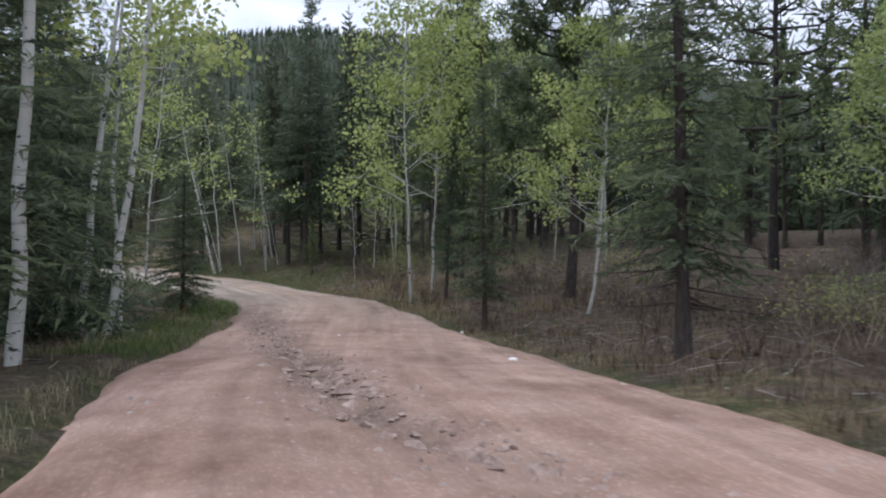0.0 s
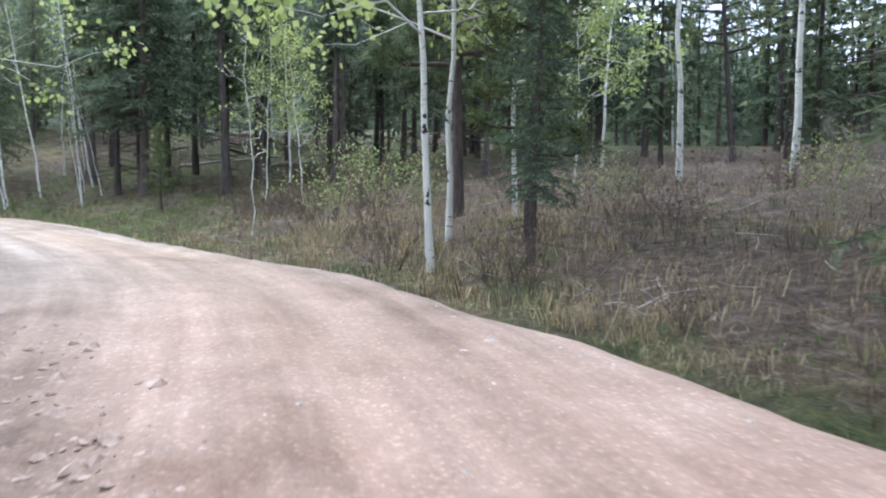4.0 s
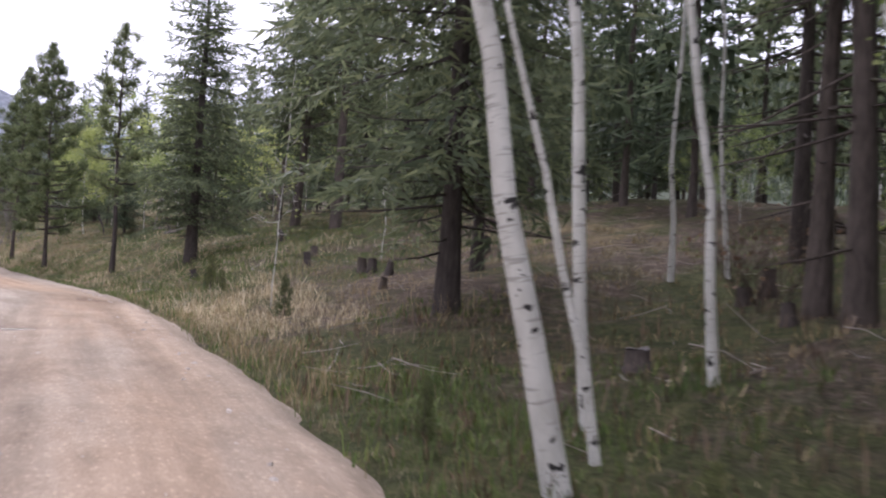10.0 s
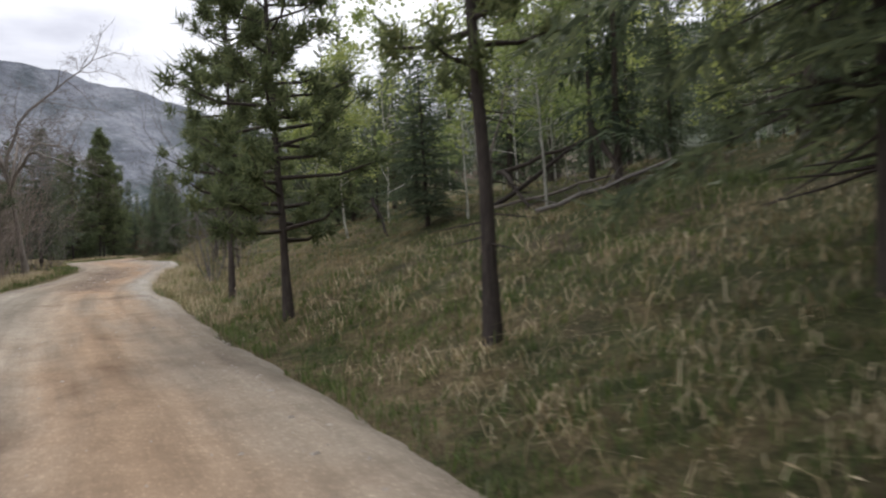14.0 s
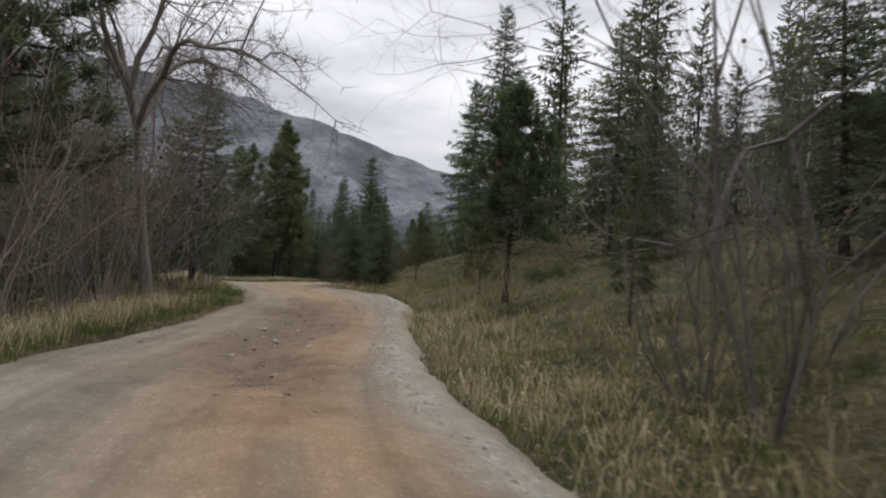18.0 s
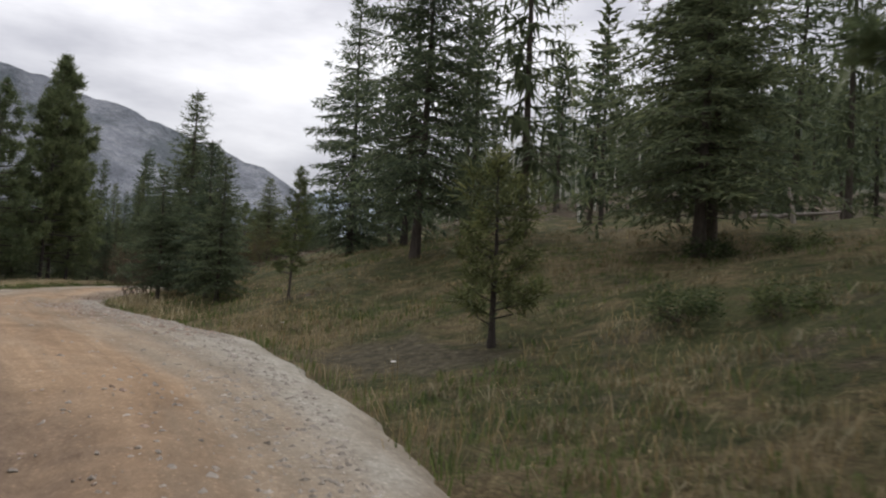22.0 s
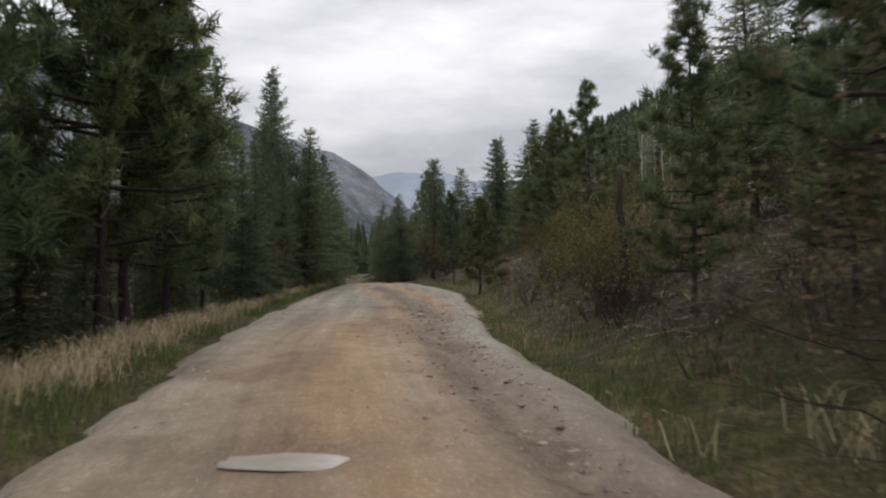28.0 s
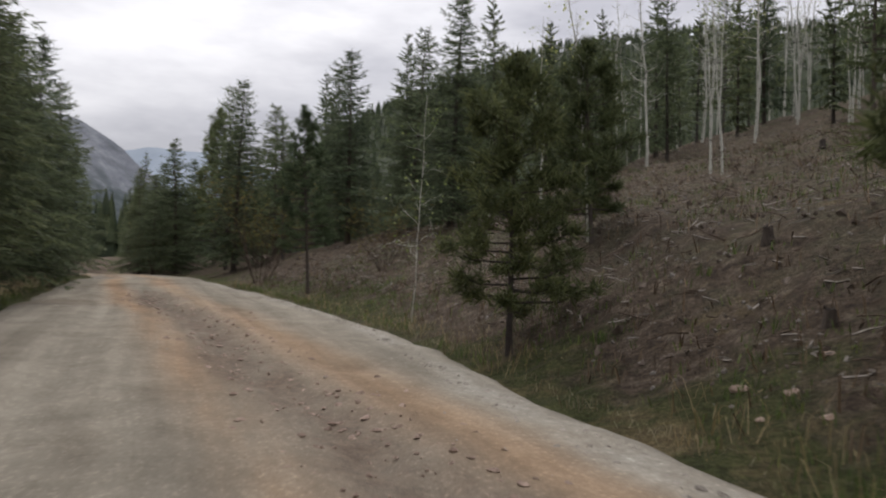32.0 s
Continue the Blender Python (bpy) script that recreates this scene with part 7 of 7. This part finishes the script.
seedy = np.vstack([ground_spots(420, 98, 128, 0.15, 2.0, 1, rng), ground_spots(260, 67, 75, 0.3, 3.0, 1, rng), ground_spots(1700, 136, 226, 0.5, 2.0, -1, rng), ground_spots(900, 102, 126, 0.4, 2.6, -1, rng), ground_spots(160, 146, 170, 0.3, 1.6, 1, rng)])
tufts("seed_grass", patchy(seedy, 0.7, -0.4, 57), 8, 0.25, 0.62, 0.005, 1.4, M_SEED, 807, "bleached tall grass with feathery seed heads at the roadside", 0.5, 0.12)
heads = np.vstack([ground_spots(1500, 76, 98, 0.8, 7, 1, rng, 1.2), ground_spots(380, 108, 126, 0.4, 3.5, 1, rng)])
tufts("short_seed_grass", patchy(heads, 0.6, -0.3, 60), 4, 0.14, 0.38, 0.0055, 1.7, M_SEED, 810, "low bleached grass with nodding seed heads on the bank", 0.9, 0.16)
lush = np.vstack([ground_spots(2800, 76, 98, 0.3, 8, 1, rng, 1.2)])
tufts("lush_grass", patchy(lush, 0.4, -0.25, 61), 7, 0.10, 0.30, 0.006, 1.1, M_GRASS, 811, "fresh green grass in thick patches on the bank")
short = np.vstack([ground_spots(7500, 60, 162, 1.0, 15, 1, rng, 1.4), ground_spots(2500, 24, 62, 0.4, 9, 1, rng, 1.3)])
tufts("dry_bank_grass", patchy(short, 0.4, -0.25, 54), 4, 0.07, 0.24, 0.006, 1.3, M_STRAW, 804, "low matted dry grass over the bank", 0.05)
bunch = ground_spots(3600, 66, 168, 1.0, 14, 1, rng, 1.1)
tufts("bunch_grass", patchy(bunch, 0.4, -0.5, 58), 15, 0.10, 0.30, 0.007, 1.7, M_STRAW, 808, "clumps of dry bunch grass on the bank", 0.0, 0.10)
weeds = np.vstack([ground_spots(8500, -8, 66, 0.5, 16, 1, rng, 1.5), ground_spots(2600, -8, 40, 1.2, 12, -1, rng), ground_spots(4200, 160, 228, 0.8, 18, 1, rng, 1.3), ground_spots(2500, 96, 228, 1.5, 8, -1, rng)])
tufts("dead_weeds", weeds, 3, 0.10, 0.45, 0.008, 1.0, M_LITTER, 805, "brown dead weeds and leaf litter on the forest floor", 0.08, 0.16)
tufts("forest_grass", patchy(np.vstack([ground_spots(2400, 20, 66, 0.8, 14, 1, rng, 1.4), ground_spots(4600, 172, 228, 0.8, 18, 1, rng, 1.2)]), 0.3, 0.0, 55), 6, 0.08, 0.24, 0.007, 1.0, M_GRASS, 806, "sparse green grass on the forest floor")

# ---- roadside shrubs and seedlings ----
K_STEMS = Kind("red_stem_shrub", "low leafless shrub with thin reddish stems", "roadside shrubs",
               [bare_meshes(n, 10, 1.2, 2, "stem_shrub", M_TWIG, 60, M_BROWNLEAF, 0.45, 0.010, 0.05) for n in (851, 852)], 1.2)
K_GREENLET = Kind("leafy_sapling", "small sapling with fresh yellow-green leaves", "roadside shrubs",
                  [bare_meshes(n, 5, 1.6, 3, "sapling_shrub", M_PALETWIG, 340, M_ASPENLEAF, 0.4, 0.009, 0.042) for n in (855, 856)], 1.6)
K_PALE = Kind("yellow_willow_shrub", "willow shrub with pale yellow upright stems", "roadside shrubs",
              [bare_meshes(n, 12, 2.0, 2, "yellow_willow", M_PALETWIG, 30, M_YELLOWLEAF, 0.28, 0.009, 0.04, 2) for n in (861, 862)], 2.0)
K_JUNIPER = Kind("low_juniper", "low dark green juniper mat on the bank", "roadside shrubs",
                 [bare_meshes(865, 14, 0.9, 2, "juniper", M_TWIG, 2600, M_YOUNGPINE, 1.9, 0.02, 0.05)], 0.9)
rng = np.random.RandomState(870)
for x, y, z in np.vstack([ground_spots(46, 22, 56, 1.0, 7, 1, rng), ground_spots(14, 0, 26, 1.5, 8, 1, rng), ground_spots(12, 170, 186, 1.2, 5, 1, rng), ground_spots(8, 2, 22, 2, 6, -1, rng)]):
    K_STEMS.stand(x, y, 0.6 + 0.8 * rng.rand())
under = np.random.RandomState(872)
for x, y, z in ground_spots(40, 176, 216, 2.5, 18, 1, under):
    K_STEMS.stand(x, y, 0.35 + 0.5 * under.rand(), None, 1.5)
for x, y, z in np.vstack([ground_spots(60, -6, 46, 4, 24, 1, under), ground_spots(26, 44, 66, 6, 20, 1, under)]):
    K_STEMS.stand(x, y, 0.7 + 1.0 * under.rand(), None, 1.2)
for x, y, z in ground_spots(26, -4, 44, 9, 24, 1, under):
    K_BUSH.stand(x, y, 1.0 + 1.3 * under.rand(), None, 1.3)
for x, y, z in np.vstack([ground_spots(12, 24, 41, 2.0, 9, 1, rng), ground_spots(8, 0, 24, 2, 9, 1, rng)]):
    K_GREENLET.stand(x, y, 0.9 + 1.2 * rng.rand())
for x, y, h in [(-59.2, 104.2, 2.2), (-59.7, 103.7, 2.0), (-58.5, 103.9, 1.7), (-60.3, 104.4, 1.6), (-58.9, 104.8, 1.9), (-59.9, 105.0, 1.6), (-53.0, 98.4, 1.3), (-23.8, 78.0, 0.8)]:
    K_PALE.stand(x, y, h)
for x, y, h in [(-50.2, 95.6, 3.6), (-49.4, 96.4, 4.0), (-50.6, 97.0, 3.0)]:
    K_BUSH.stand(x, y, h)
for x, y, h in [(-63.1, 112.9, 0.6), (-61.8, 112.6, 0.55), (-64.0, 120.5, 0.7), (-62.0, 119.0, 0.6)]:
    K_JUNIPER.stand(x, y, h)
K_SHRUB.stand(-123.8, 178.9, 5.0, None, 0.8, "tall olive-brown willow at the end of the road")
for x, y, h in [(-13.1, 58.4, 0.6), (-17.7, 65.9, 0.9), (-22.1, 71.2, 0.9), (-21.4, 70.5, 0.6), (-22.6, 72.0, 0.6), (-11.0, 56.4, 0.5)]:
    K_BUSHY.stand(x, y, h, None, 0.9, "tiny pine seedling growing in the grass")
for x, y, z in np.vstack([ground_spots(22, 164, 192, 1.6, 6.5, 1, rng), ground_spots(9, 177, 187, 1.5, 4.0, 1, rng)]):
    K_SHRUB.stand(x, y, 1.3 + 1.1 * rng.rand())
for x, y, z in np.vstack([ground_spots(9, 156, 172, 1.6, 5, 1, rng)]):
    K_BROWN.stand(x, y, 1.4 + 0.9 * rng.rand())
for x, y, z in np.vstack([ground_spots(12, 108, 132, 3.0, 8, -1, rng)]):
    K_BUSH.stand(x, y, 2.2 + 1.8 * rng.rand())
